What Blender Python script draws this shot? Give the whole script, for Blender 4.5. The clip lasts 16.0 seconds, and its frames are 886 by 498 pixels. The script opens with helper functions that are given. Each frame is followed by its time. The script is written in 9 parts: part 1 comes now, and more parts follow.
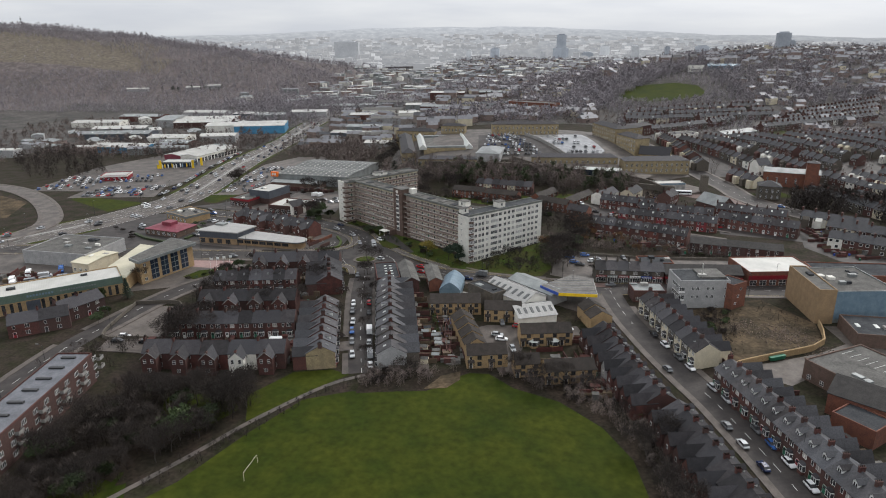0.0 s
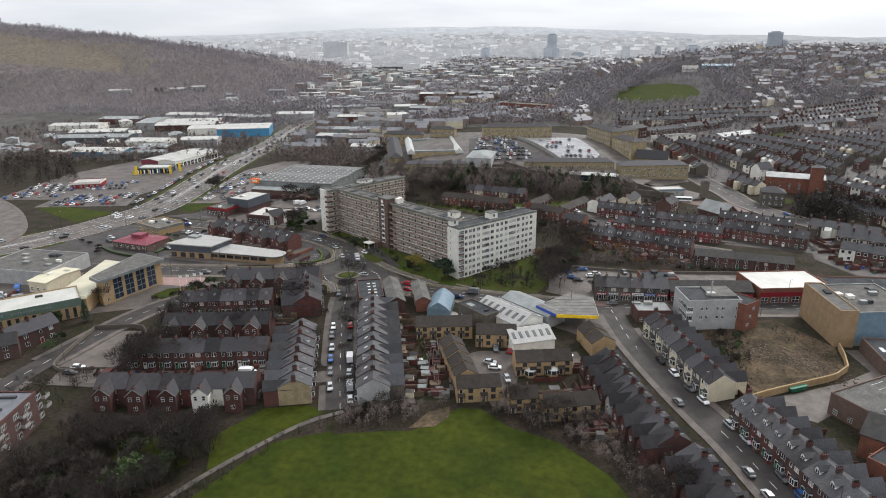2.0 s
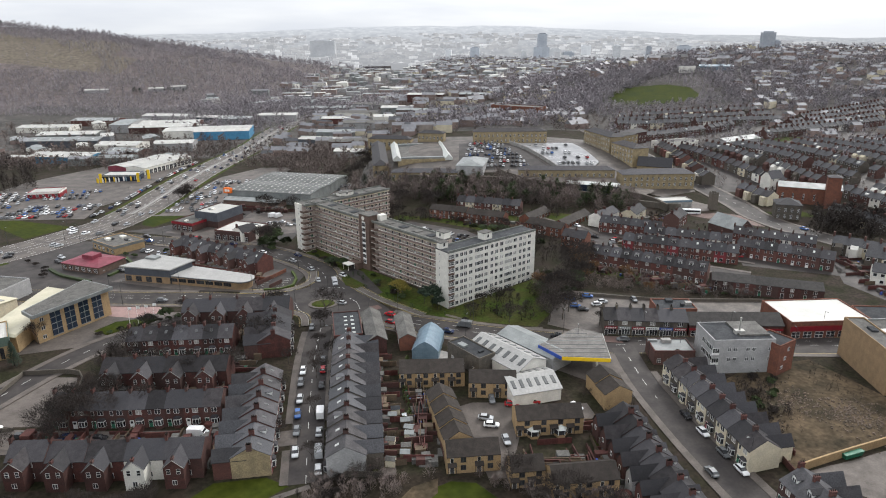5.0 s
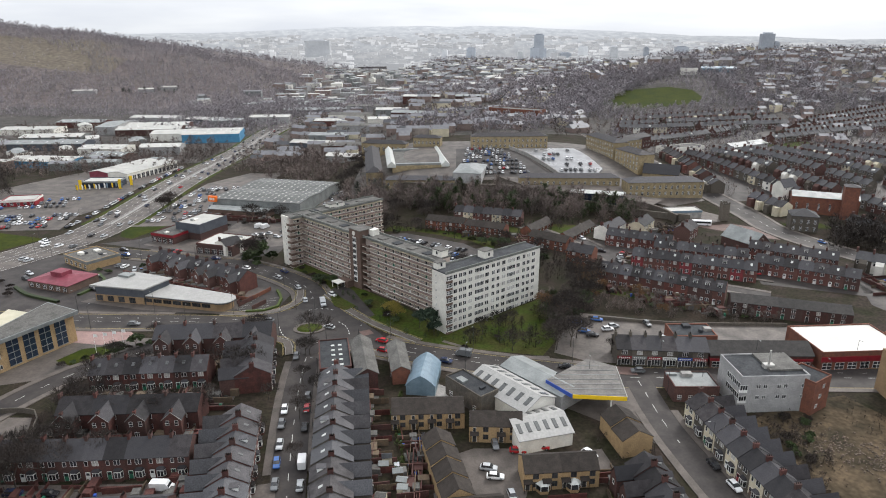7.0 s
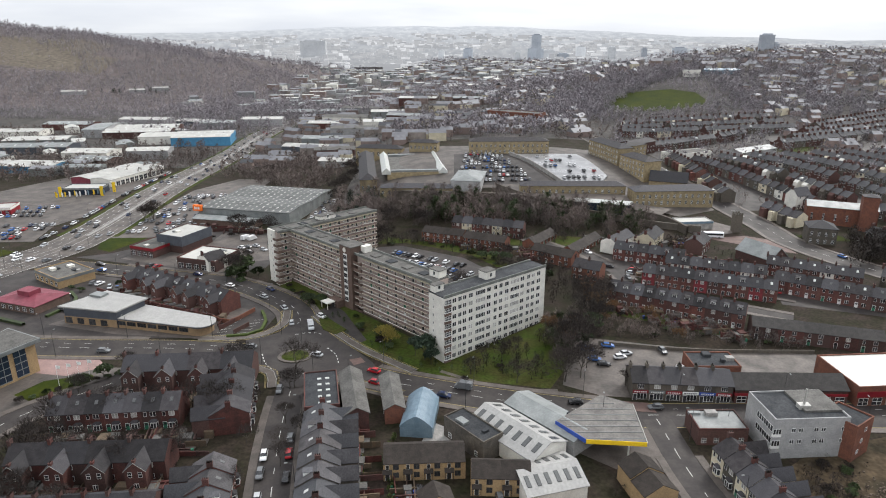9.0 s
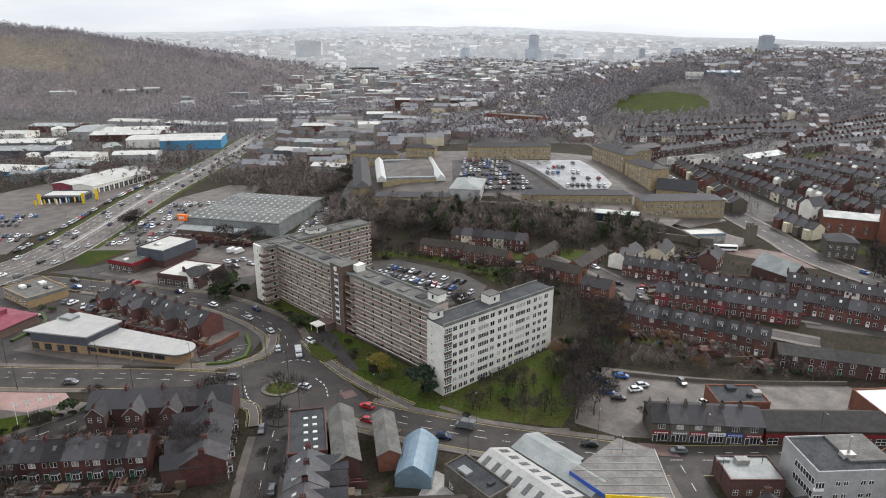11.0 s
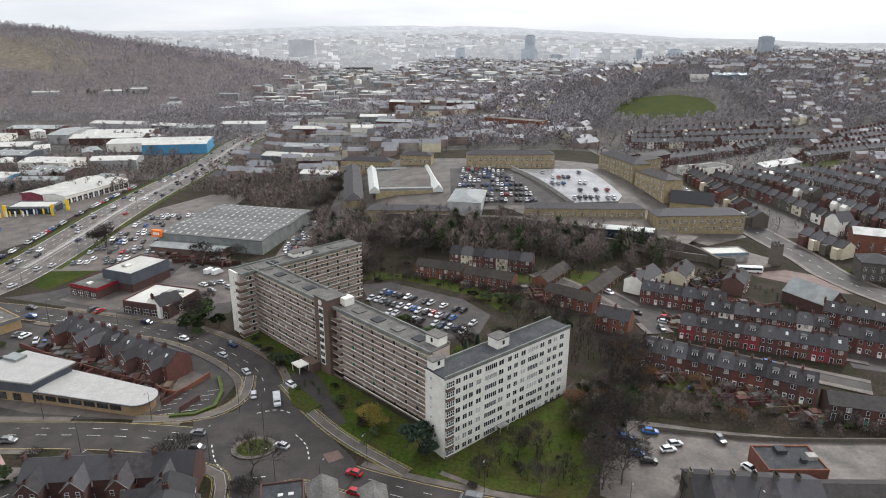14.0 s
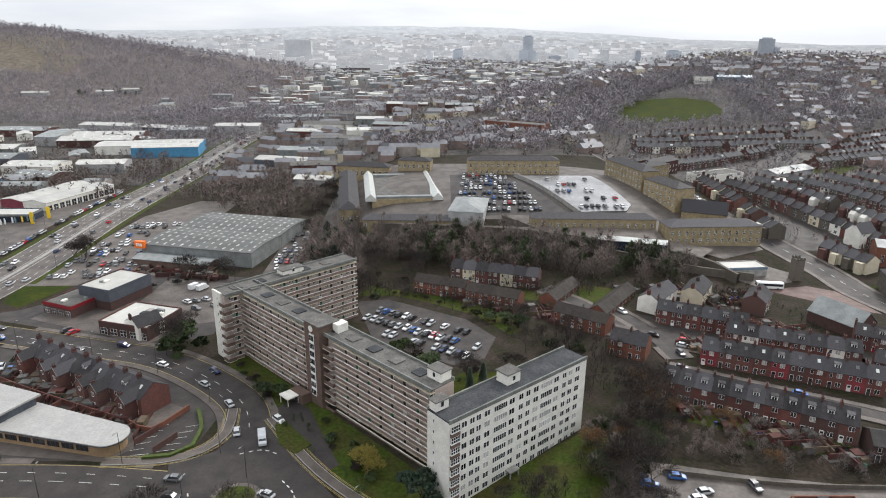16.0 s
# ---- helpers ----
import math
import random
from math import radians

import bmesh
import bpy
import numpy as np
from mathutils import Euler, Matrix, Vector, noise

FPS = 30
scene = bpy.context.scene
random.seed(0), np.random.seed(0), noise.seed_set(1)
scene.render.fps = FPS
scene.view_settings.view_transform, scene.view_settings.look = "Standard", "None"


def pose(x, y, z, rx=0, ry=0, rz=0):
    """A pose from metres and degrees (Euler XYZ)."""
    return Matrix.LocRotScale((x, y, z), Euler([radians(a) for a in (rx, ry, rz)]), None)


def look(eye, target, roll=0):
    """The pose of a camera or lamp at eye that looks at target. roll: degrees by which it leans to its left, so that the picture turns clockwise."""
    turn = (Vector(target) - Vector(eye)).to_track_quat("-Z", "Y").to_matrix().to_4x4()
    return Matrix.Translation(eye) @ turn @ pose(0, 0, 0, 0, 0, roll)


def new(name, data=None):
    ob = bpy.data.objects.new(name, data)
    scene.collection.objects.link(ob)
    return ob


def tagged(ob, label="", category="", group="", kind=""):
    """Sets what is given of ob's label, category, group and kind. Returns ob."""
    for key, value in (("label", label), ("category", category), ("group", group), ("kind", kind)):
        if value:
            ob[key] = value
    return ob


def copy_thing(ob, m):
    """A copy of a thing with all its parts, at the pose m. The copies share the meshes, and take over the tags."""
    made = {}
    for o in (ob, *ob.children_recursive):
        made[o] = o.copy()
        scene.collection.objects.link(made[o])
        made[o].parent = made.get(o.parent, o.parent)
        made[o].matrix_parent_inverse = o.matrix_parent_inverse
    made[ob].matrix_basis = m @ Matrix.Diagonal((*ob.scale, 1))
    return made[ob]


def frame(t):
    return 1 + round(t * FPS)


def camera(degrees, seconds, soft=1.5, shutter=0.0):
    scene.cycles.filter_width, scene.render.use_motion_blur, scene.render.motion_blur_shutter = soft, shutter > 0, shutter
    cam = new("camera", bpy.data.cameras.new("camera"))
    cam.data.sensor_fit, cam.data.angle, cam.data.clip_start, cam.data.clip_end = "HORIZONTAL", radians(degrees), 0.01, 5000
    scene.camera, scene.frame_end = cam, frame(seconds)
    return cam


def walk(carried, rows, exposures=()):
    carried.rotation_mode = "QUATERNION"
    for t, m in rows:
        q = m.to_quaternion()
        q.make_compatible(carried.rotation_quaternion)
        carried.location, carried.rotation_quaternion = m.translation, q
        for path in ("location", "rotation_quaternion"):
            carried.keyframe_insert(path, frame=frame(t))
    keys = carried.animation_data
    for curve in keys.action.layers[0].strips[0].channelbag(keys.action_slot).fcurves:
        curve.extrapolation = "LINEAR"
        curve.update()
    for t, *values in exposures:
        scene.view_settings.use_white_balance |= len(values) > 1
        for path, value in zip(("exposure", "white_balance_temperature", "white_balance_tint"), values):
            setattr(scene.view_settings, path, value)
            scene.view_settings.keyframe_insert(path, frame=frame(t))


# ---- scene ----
cam = camera(68.55, 16.0, soft=1.05)


def heading(x, y, z, turn, dip, roll):
    """The flying camera's pose: degrees to the right of +y, degrees below level, degrees of lean."""
    a, b = radians(turn), radians(dip)
    way = Vector((math.sin(a) * math.cos(b), math.cos(a) * math.cos(b), -math.sin(b)))
    eye = Vector((x, y, z))
    return look(eye, eye + 100 * way, roll)


FLIGHT = [
    (0.0, -0.00, 0.00, 97.50, -2.569, 18.047, -0.424),
    (0.5, 0.06, 5.12, 97.38, -2.332, 18.060, -0.452),
    (1.0, 0.18, 10.36, 97.30, -2.117, 18.063, -0.470),
    (1.5, 0.31, 15.61, 97.26, -1.936, 18.060, -0.478),
    (2.0, 0.48, 20.99, 97.23, -1.768, 18.051, -0.475),
    (2.5, 0.55, 26.36, 97.12, -1.587, 18.059, -0.472),
    (3.0, 0.58, 31.80, 97.00, -1.409, 18.071, -0.460),
    (3.5, 0.57, 37.38, 96.89, -1.245, 18.087, -0.434),
    (4.0, 0.53, 42.96, 96.76, -1.082, 18.115, -0.401),
    (6.5, -0.41, 69.85, 96.94, -0.471, 18.125, -0.125),
    (7.0, -0.53, 74.89, 97.06, -0.394, 18.106, -0.107),
    (7.5, -0.63, 79.82, 97.18, -0.324, 18.105, -0.087),
    (8.0, -0.75, 84.74, 97.30, -0.239, 18.108, -0.059),
    (8.5, -0.90, 89.70, 97.41, -0.152, 18.104, -0.020),
    (9.0, -1.09, 94.57, 97.51, -0.070, 18.098, 0.028),
    (11.5, -2.33, 118.20, 98.29, 0.355, 18.095, 0.231),
    (12.0, -2.55, 123.00, 98.43, 0.429, 18.105, 0.262),
    (12.5, -2.77, 127.80, 98.54, 0.518, 18.107, 0.289),
    (13.0, -3.05, 132.52, 98.56, 0.609, 18.118, 0.318),
    (13.5, -3.36, 137.30, 98.55, 0.705, 18.125, 0.362),
    (14.0, -3.61, 141.97, 98.55, 0.794, 18.120, 0.417),
    (14.5, -3.97, 146.50, 98.52, 0.879, 18.123, 0.473),
    (15.0, -4.36, 151.07, 98.51, 0.951, 18.112, 0.528),
    (15.5, -4.73, 155.62, 98.49, 1.017, 18.089, 0.582),
    (16.0, -5.07, 160.12, 98.47, 1.104, 18.069, 0.620),
]
walk(cam, [(row[0], heading(*row[1:])) for row in FLIGHT],
     exposures=[(0.0, 0.24), (1.5, 0.45), (3.5, 0.56), (6.5, 0.6), (16.0, 0.62)])

# ---- light: a bright overcast sky, the sun behind thin cloud ahead and to the right ----
SUN_UP, SUN_TURN = radians(40), radians(40)
world = bpy.data.worlds.new("overcast_sky")
scene.world = world
world.use_nodes = True
wn, wl = world.node_tree.nodes, world.node_tree.links
sky = wn.new("ShaderNodeTexSky")
sky.sky_type, sky.sun_disc = "NISHITA", False
sky.sun_elevation, sky.sun_rotation = SUN_UP, SUN_TURN
sky.air_density, sky.dust_density = 1.0, 4.0
pale = wn.new("ShaderNodeHueSaturation")
pale.inputs["Saturation"].default_value, pale.inputs["Value"].default_value = 0.15, 0.11
wl.new(sky.outputs[0], pale.inputs["Color"])
cloud = wn.new("ShaderNodeTexNoise")
cloud.inputs["Scale"].default_value, cloud.inputs["Detail"].default_value = 5.0, 5.0
stretch = wn.new("ShaderNodeMapping")
stretch.inputs["Scale"].default_value = (1, 1, 7)
wcoord = wn.new("ShaderNodeTexCoord")
wl.new(wcoord.outputs["Generated"], stretch.inputs["Vector"])
wl.new(stretch.outputs[0], cloud.inputs["Vector"])
cloud_ramp = wn.new("ShaderNodeValToRGB")
cloud_ramp.color_ramp.elements[0].position, cloud_ramp.color_ramp.elements[1].position = 0.35, 0.65
cloud_ramp.color_ramp.elements[0].color = (0.78, 0.82, 0.89, 1)
cloud_ramp.color_ramp.elements[1].color = (0.92, 0.95, 0.99, 1)
wl.new(cloud.outputs["Fac"], cloud_ramp.inputs[0])
veil = wn.new("ShaderNodeMix")
veil.data_type = "RGBA"
veil.inputs["Factor"].default_value = 0.75
wl.new(pale.outputs[0], veil.inputs["A"])
wl.new(cloud_ramp.outputs[0], veil.inputs["B"])
# an overcast dome is brighter overhead than at the horizon
wup = wn.new("ShaderNodeSeparateXYZ")
wl.new(wcoord.outputs["Generated"], wup.inputs[0])
dome = wn.new("ShaderNodeMapRange")
dome.inputs["To Min"].default_value, dome.inputs["To Max"].default_value = 0.83, 1.55
wl.new(wup.outputs["Z"], dome.inputs["Value"])
wl.new(veil.outputs["Result"], wn["Background"].inputs["Color"])
wl.new(dome.outputs[0], wn["Background"].inputs["Strength"])
sun = new("sun", bpy.data.lights.new("sun", "SUN"))
sun.data.energy, sun.data.angle, sun.data.color = 1.5, radians(14), (1.0, 0.97, 0.93)
sun.matrix_world = look((math.sin(SUN_TURN) * math.cos(SUN_UP), math.cos(SUN_TURN) * math.cos(SUN_UP), math.sin(SUN_UP)), (0, 0, 0))

# ---- materials ----
def mat(name, c1, c2, size=2.0, rough=0.85, grain=0.3, vary=0.15, bump=0.0, metal=0.0, spec=0.3, world_space=False, ribs=0.0, other=None):
    """A weathered surface: patches of two colours about `size` metres wide, a finer grain, and a shift from object to object."""
    m = bpy.data.materials.new(name)
    m.use_nodes = True
    n, l = m.node_tree.nodes, m.node_tree.links
    b = n["Principled BSDF"]
    b.inputs["Metallic"].default_value = metal
    b.inputs["Specular IOR Level"].default_value = spec
    co = n.new("ShaderNodeTexCoord")
    src = co.outputs["Object"]
    if world_space:
        src = n.new("ShaderNodeNewGeometry").outputs["Position"]
    info = n.new("ShaderNodeObjectInfo")
    shift = n.new("ShaderNodeVectorMath")
    shift.operation = "ADD"
    spread = n.new("ShaderNodeVectorMath")
    spread.operation = "SCALE"
    spread.inputs[0].default_value = (37, 53, 29)
    l.new(info.outputs["Random"], spread.inputs["Scale"])
    l.new(src, shift.inputs[0])
    l.new(spread.outputs[0], shift.inputs[1])
    big = n.new("ShaderNodeTexNoise")
    big.inputs["Scale"].default_value, big.inputs["Detail"].default_value = 1 / size, 4
    l.new(shift.outputs[0], big.inputs["Vector"])
    ramp = n.new("ShaderNodeMapRange")
    ramp.inputs["From Min"].default_value, ramp.inputs["From Max"].default_value = 0.35, 0.65
    l.new(big.outputs["Fac"], ramp.inputs["Value"])
    mix = n.new("ShaderNodeMix")
    mix.data_type = "RGBA"
    mix.inputs["A"].default_value, mix.inputs["B"].default_value = (*c1, 1), (*c2, 1)
    l.new(ramp.outputs[0], mix.inputs["Factor"])
    fine = n.new("ShaderNodeTexNoise")
    fine.inputs["Scale"].default_value, fine.inputs["Detail"].default_value = 7 / size, 5
    l.new(shift.outputs[0], fine.inputs["Vector"])
    lift = n.new("ShaderNodeMapRange")
    lift.inputs["From Min"].default_value, lift.inputs["From Max"].default_value = 0.25, 0.75
    lift.inputs["To Min"].default_value, lift.inputs["To Max"].default_value = 1 - grain, 1 + grain
    l.new(fine.outputs["Fac"], lift.inputs["Value"])
    odd = n.new("ShaderNodeMapRange")
    odd.inputs["To Min"].default_value, odd.inputs["To Max"].default_value = 1 - vary, 1 + vary
    l.new(info.outputs["Random"], odd.inputs["Value"])
    gain = n.new("ShaderNodeMath")
    gain.operation = "MULTIPLY"
    l.new(lift.outputs[0], gain.inputs[0])
    l.new(odd.outputs[0], gain.inputs[1])
    out = n.new("ShaderNodeVectorMath")
    out.operation = "SCALE"
    tone = mix.outputs["Result"]
    if other:
        part_of = n.new("ShaderNodeMath")
        part_of.operation = "MULTIPLY"
        part_of.inputs[1].default_value = 13.7
        l.new(info.outputs["Random"], part_of.inputs[0])
        rest = n.new("ShaderNodeMath")
        rest.operation = "FRACT"
        l.new(part_of.outputs[0], rest.inputs[0])
        blend = n.new("ShaderNodeMix")
        blend.data_type = "RGBA"
        blend.inputs["B"].default_value = (*other, 1)
        l.new(rest.outputs[0], blend.inputs["Factor"])
        l.new(tone, blend.inputs["A"])
        tone = blend.outputs["Result"]
    l.new(tone, out.inputs[0])
    l.new(gain.outputs[0], out.inputs["Scale"])
    l.new(out.outputs[0], b.inputs["Base Color"])
    worn = n.new("ShaderNodeMapRange")
    worn.inputs["To Min"].default_value, worn.inputs["To Max"].default_value = max(rough - 0.12, 0.03), min(rough + 0.12, 1)
    l.new(big.outputs["Fac"], worn.inputs["Value"])
    l.new(worn.outputs[0], b.inputs["Roughness"])
    height = None
    if bump:
        height = fine.outputs["Fac"]
    if ribs:
        wave = n.new("ShaderNodeTexWave")
        wave.inputs["Scale"].default_value = 1 / ribs / 3
        l.new(co.outputs["Object"], wave.inputs["Vector"])
        height = wave.outputs["Fac"]
        bump = bump or 0.3
    if height is not None:
        bp = n.new("ShaderNodeBump")
        bp.inputs["Strength"].default_value, bp.inputs["Distance"].default_value = bump, 0.06
        l.new(height, bp.inputs["Height"])
        l.new(bp.outputs[0], b.inputs["Normal"])
    return m


BRICK = mat("red_brick", (0.1, 0.036, 0.029), (0.06, 0.027, 0.024), 1.6, 0.9, 0.35, 0.25, 0.3, other=(0.066, 0.04, 0.035))
BRICK_NEW = mat("orange_brick", (0.16, 0.066, 0.042), (0.12, 0.052, 0.038), 1.6, 0.9, 0.3, 0.15, 0.3)
BRICK_BUFF = mat("buff_brick", (0.34, 0.235, 0.125), (0.28, 0.195, 0.105), 1.8, 0.9, 0.25, 0.12, 0.3)
BRICK_BROWN = mat("brown_brick", (0.13, 0.085, 0.068), (0.1, 0.07, 0.056), 1.5, 0.9, 0.25, 0.1, 0.3)
STONE = mat("sandstone", (0.29, 0.23, 0.135), (0.2, 0.16, 0.1), 2.2, 0.9, 0.3, 0.12, 0.3)
STONE_DARK = mat("sooty_stone", (0.1, 0.088, 0.072), (0.06, 0.054, 0.048), 1.8, 0.9, 0.35, 0.2, 0.3, other=(0.1, 0.086, 0.07))
SLATE = mat("slate", (0.03344, 0.02992, 0.0308), (0.02112, 0.01848, 0.01936), 1.2, 0.7, 0.35, 0.45, 0.35, spec=0.18, other=(0.043, 0.042, 0.046))
# paler copy of the slate, for some of the rows
SLATE_PALE = mat("pale_weathered_slate", (0.056, 0.051, 0.052), (0.032, 0.029, 0.03), 2.2, 0.7, 0.35, 0.35, 0.35, spec=0.25, other=(0.066, 0.067, 0.073))
TILE = mat("dark_concrete_tile", (0.04, 0.037, 0.035), (0.03, 0.028, 0.027), 1.5, 0.65, 0.3, 0.15, 0.35, spec=0.12)
TILE_BROWN = mat("brown_roof_tile", (0.038, 0.031, 0.027), (0.027, 0.023, 0.02), 1.5, 0.7, 0.3, 0.15, 0.35, spec=0.12)
WHITE = mat("white_painted_render", (0.68, 0.66, 0.6), (0.58, 0.56, 0.51), 2.5, 0.8, 0.12, 0.08)
CREAM = mat("cream_render", (0.55, 0.49, 0.36), (0.47, 0.42, 0.32), 2.5, 0.85, 0.15, 0.1)
GREY_RENDER = mat("grey_render", (0.33, 0.325, 0.32), (0.25, 0.25, 0.25), 2.5, 0.85, 0.2, 0.08)
FRAME = mat("white_window_frame", (0.7, 0.7, 0.68), (0.62, 0.62, 0.6), 0.8, 0.5, 0.08, 0.1)
CONCRETE = mat("weathered_concrete", (0.3, 0.285, 0.265), (0.2, 0.195, 0.185), 2.0, 0.85, 0.25, 0.1, 0.2)
FELT = mat("grey_roof_felt", (0.118, 0.113, 0.105), (0.08, 0.077, 0.072), 3.0, 0.88, 0.35, 0.12, 0.1, spec=0.15)
FELT_DARK = mat("dark_roof_felt", (0.05, 0.052, 0.055), (0.033, 0.035, 0.038), 3.0, 0.9, 0.35, 0.12, 0.1, spec=0.12)
GUTTER = mat("dark_metal", (0.035, 0.035, 0.037), (0.05, 0.05, 0.05), 0.5, 0.5, 0.2, 0.2, metal=0.3)
SHEET_GREY = mat("grey_sheet_roof", (0.2, 0.21, 0.205), (0.14, 0.15, 0.148), 4.0, 0.5, 0.15, 0.15, ribs=0.6)
SHEET_PALE = mat("pale_sheet_roof", (0.4, 0.39, 0.36), (0.33, 0.325, 0.3), 7.0, 0.45, 0.07, 0.15, ribs=0.6)
SHEET_DARK = mat("dark_sheet_cladding", (0.075, 0.085, 0.1), (0.06, 0.066, 0.08), 3.0, 0.5, 0.15, 0.1, ribs=0.5)
SHEET_BLUE = mat("blue_sheet_cladding", (0.07, 0.23, 0.38), (0.055, 0.19, 0.32), 4.0, 0.5, 0.15, 0.1, ribs=0.5)
SHEET_GREEN = mat("dull_green_cladding", (0.1, 0.14, 0.11), (0.085, 0.12, 0.1), 4.0, 0.55, 0.15, 0.1, ribs=0.5)
BLUE_ROOF = mat("pale_blue_roof", (0.15, 0.21, 0.255), (0.11, 0.165, 0.21), 2.0, 0.4, 0.15, 0.05, ribs=0.4)
RED_ROOF = mat("crimson_roof", (0.2, 0.04, 0.06), (0.15, 0.032, 0.045), 2.0, 0.55, 0.15, 0.1)
RED_PAINT = mat("red_shop_paint", (0.22, 0.014, 0.022), (0.17, 0.012, 0.018), 1.5, 0.45, 0.15, 0.1)
ORANGE = mat("orange_paint", (0.75, 0.16, 0.02), (0.68, 0.14, 0.02), 2.0, 0.5, 0.1, 0.1)
YELLOW = mat("yellow_paint", (0.75, 0.5, 0.02), (0.66, 0.44, 0.02), 2.0, 0.5, 0.1, 0.1)
BLUE_PAINT = mat("deep_blue_paint", (0.03, 0.08, 0.35), (0.03, 0.065, 0.28), 2.0, 0.5, 0.1, 0.1)
GREEN_PAINT = mat("green_paint", (0.02, 0.14, 0.08), (0.02, 0.11, 0.065), 2.0, 0.5, 0.1, 0.1)
SKYLIGHT = mat("cloudy_rooflight", (0.5, 0.51, 0.48), (0.4, 0.41, 0.39), 1.0, 0.35, 0.1, 0.12, spec=0.5)
GLASS = mat("window_glass", (0.02, 0.022, 0.026), (0.05, 0.05, 0.052), 0.9, 0.14, 0.4, 0.4, spec=0.5)
GLASS_BLUE = mat("tinted_glass", (0.012, 0.022, 0.04), (0.02, 0.03, 0.05), 1.5, 0.1, 0.3, 0.2, spec=0.6)
CURTAIN = mat("net_curtain", (0.4, 0.39, 0.36), (0.22, 0.21, 0.2), 0.7, 0.7, 0.2, 0.3)
ASPHALT = mat("asphalt", (0.04057, 0.03395, 0.03064), (0.0265, 0.02236, 0.02153), 5.0, 0.7, 0.22, 0.06, 0.08, spec=0.28, world_space=True)
ASPHALT_OLD = mat("old_asphalt", (0.0978, 0.0816, 0.0714), (0.0578, 0.0501, 0.045), 6.0, 0.65, 0.25, 0.1, 0.1, world_space=True)
PAVING = mat("paving", (0.102, 0.085, 0.0739), (0.0714, 0.0603, 0.0527), 3.0, 0.7, 0.2, 0.08, 0.05, world_space=True)
PAVING_RED = mat("red_block_paving", (0.125, 0.075, 0.062), (0.09, 0.06, 0.053), 3.0, 0.7, 0.2, 0.08, 0.05, world_space=True)
PINK = mat("pink_forecourt", (0.2805, 0.1785, 0.1615), (0.221, 0.1445, 0.1318), 4.0, 0.6, 0.15, 0.08, world_space=True)
WET_DECK = mat("wet_concrete_deck", (0.19, 0.19, 0.195), (0.11, 0.11, 0.115), 9.0, 0.3, 0.25, 0.0, spec=0.7, world_space=True)
PAINT_LINE = mat("road_paint", (0.55, 0.55, 0.52), (0.4, 0.4, 0.38), 1.5, 0.7, 0.25, 0.1, world_space=True)
PAINT_YELLOW = mat("yellow_line_paint", (0.3, 0.23, 0.09), (0.22, 0.18, 0.08), 1.5, 0.7, 0.25, 0.1, world_space=True)
GRASS = mat("park_grass", (0.019, 0.0285, 0.003), (0.035, 0.042, 0.005), 14.0, 0.9, 0.3, 0.0, 0.25, spec=0.08, world_space=True)
LAWN = mat("rough_lawn", (0.034, 0.052, 0.008), (0.046, 0.044, 0.014), 6.0, 0.95, 0.4, 0.0, 0.3, spec=0.08, world_space=True)
EARTH = mat("bare_earth", (0.0888, 0.0646, 0.0408), (0.0306, 0.0258, 0.017), 9.0, 0.95, 0.45, 0.0, 0.5, spec=0.08, world_space=True)
LITTER = mat("leaf_litter", (0.02933, 0.02167, 0.01598), (0.01912, 0.01657, 0.01147), 7.0, 0.95, 0.5, 0.0, 0.5, spec=0.08, world_space=True)
GROUND = mat("town_ground", (0.034, 0.02516, 0.0204), (0.0204, 0.0204, 0.01088), 7.0, 0.9, 0.45, 0.0, 0.3, spec=0.08, world_space=True)
# far yards and gardens, with haze put into a paler ground colour
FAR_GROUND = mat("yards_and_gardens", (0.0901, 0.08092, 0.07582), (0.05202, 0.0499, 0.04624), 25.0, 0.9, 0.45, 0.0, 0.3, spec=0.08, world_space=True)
BRICK_WARM = mat("warm_red_brick", (0.13, 0.048, 0.038), (0.09, 0.038, 0.032), 1.6, 0.9, 0.35, 0.25, 0.3, other=(0.085, 0.048, 0.041))
PARAPET = mat("green_grey_coping", (0.17, 0.175, 0.16), (0.115, 0.12, 0.11), 2.5, 0.8, 0.25, 0.05, 0.2)
# moor colour greyed and paled with haze, to blend with the far twigs
MOOR = mat("heather_moor", (0.114, 0.095, 0.0913), (0.09376, 0.08151, 0.07742), 60.0, 0.95, 0.5, 0.0, 0.5, spec=0.08, world_space=True)
HEATH = mat("dry_heath_grass", (0.125, 0.107, 0.083), (0.112, 0.095, 0.078), 40.0, 0.95, 0.4, 0.0, 0.4, spec=0.08, world_space=True)
BARK = mat("grey_bark", (0.066, 0.055, 0.046), (0.045, 0.039, 0.033), 0.8, 0.95, 0.3, 0.25, 0.3)
TWIG = mat("bare_twigs", (0.03264, 0.02448, 0.02065), (0.02176, 0.01742, 0.01521), 2.5, 0.95, 0.35, 0.35)
TWIG_RUST = mat("rust_brown_twigs", (0.15, 0.08, 0.035), (0.11, 0.062, 0.03), 2.0, 0.95, 0.3, 0.2)
WILLOW = mat("yellow_willow_twigs", (0.2, 0.16, 0.035), (0.16, 0.13, 0.03), 2.0, 0.95, 0.3, 0.1)
IVY = mat("evergreen_leaves", (0.0238, 0.0382, 0.0127), (0.0382, 0.0527, 0.017), 1.5, 0.7, 0.4, 0.3)
CONIFER = mat("conifer_needles", (0.016, 0.028, 0.018), (0.025, 0.038, 0.022), 1.5, 0.8, 0.4, 0.2)
HEDGE = mat("hedge_leaves", (0.05, 0.07, 0.012), (0.035, 0.05, 0.01), 1.0, 0.8, 0.4, 0.15)
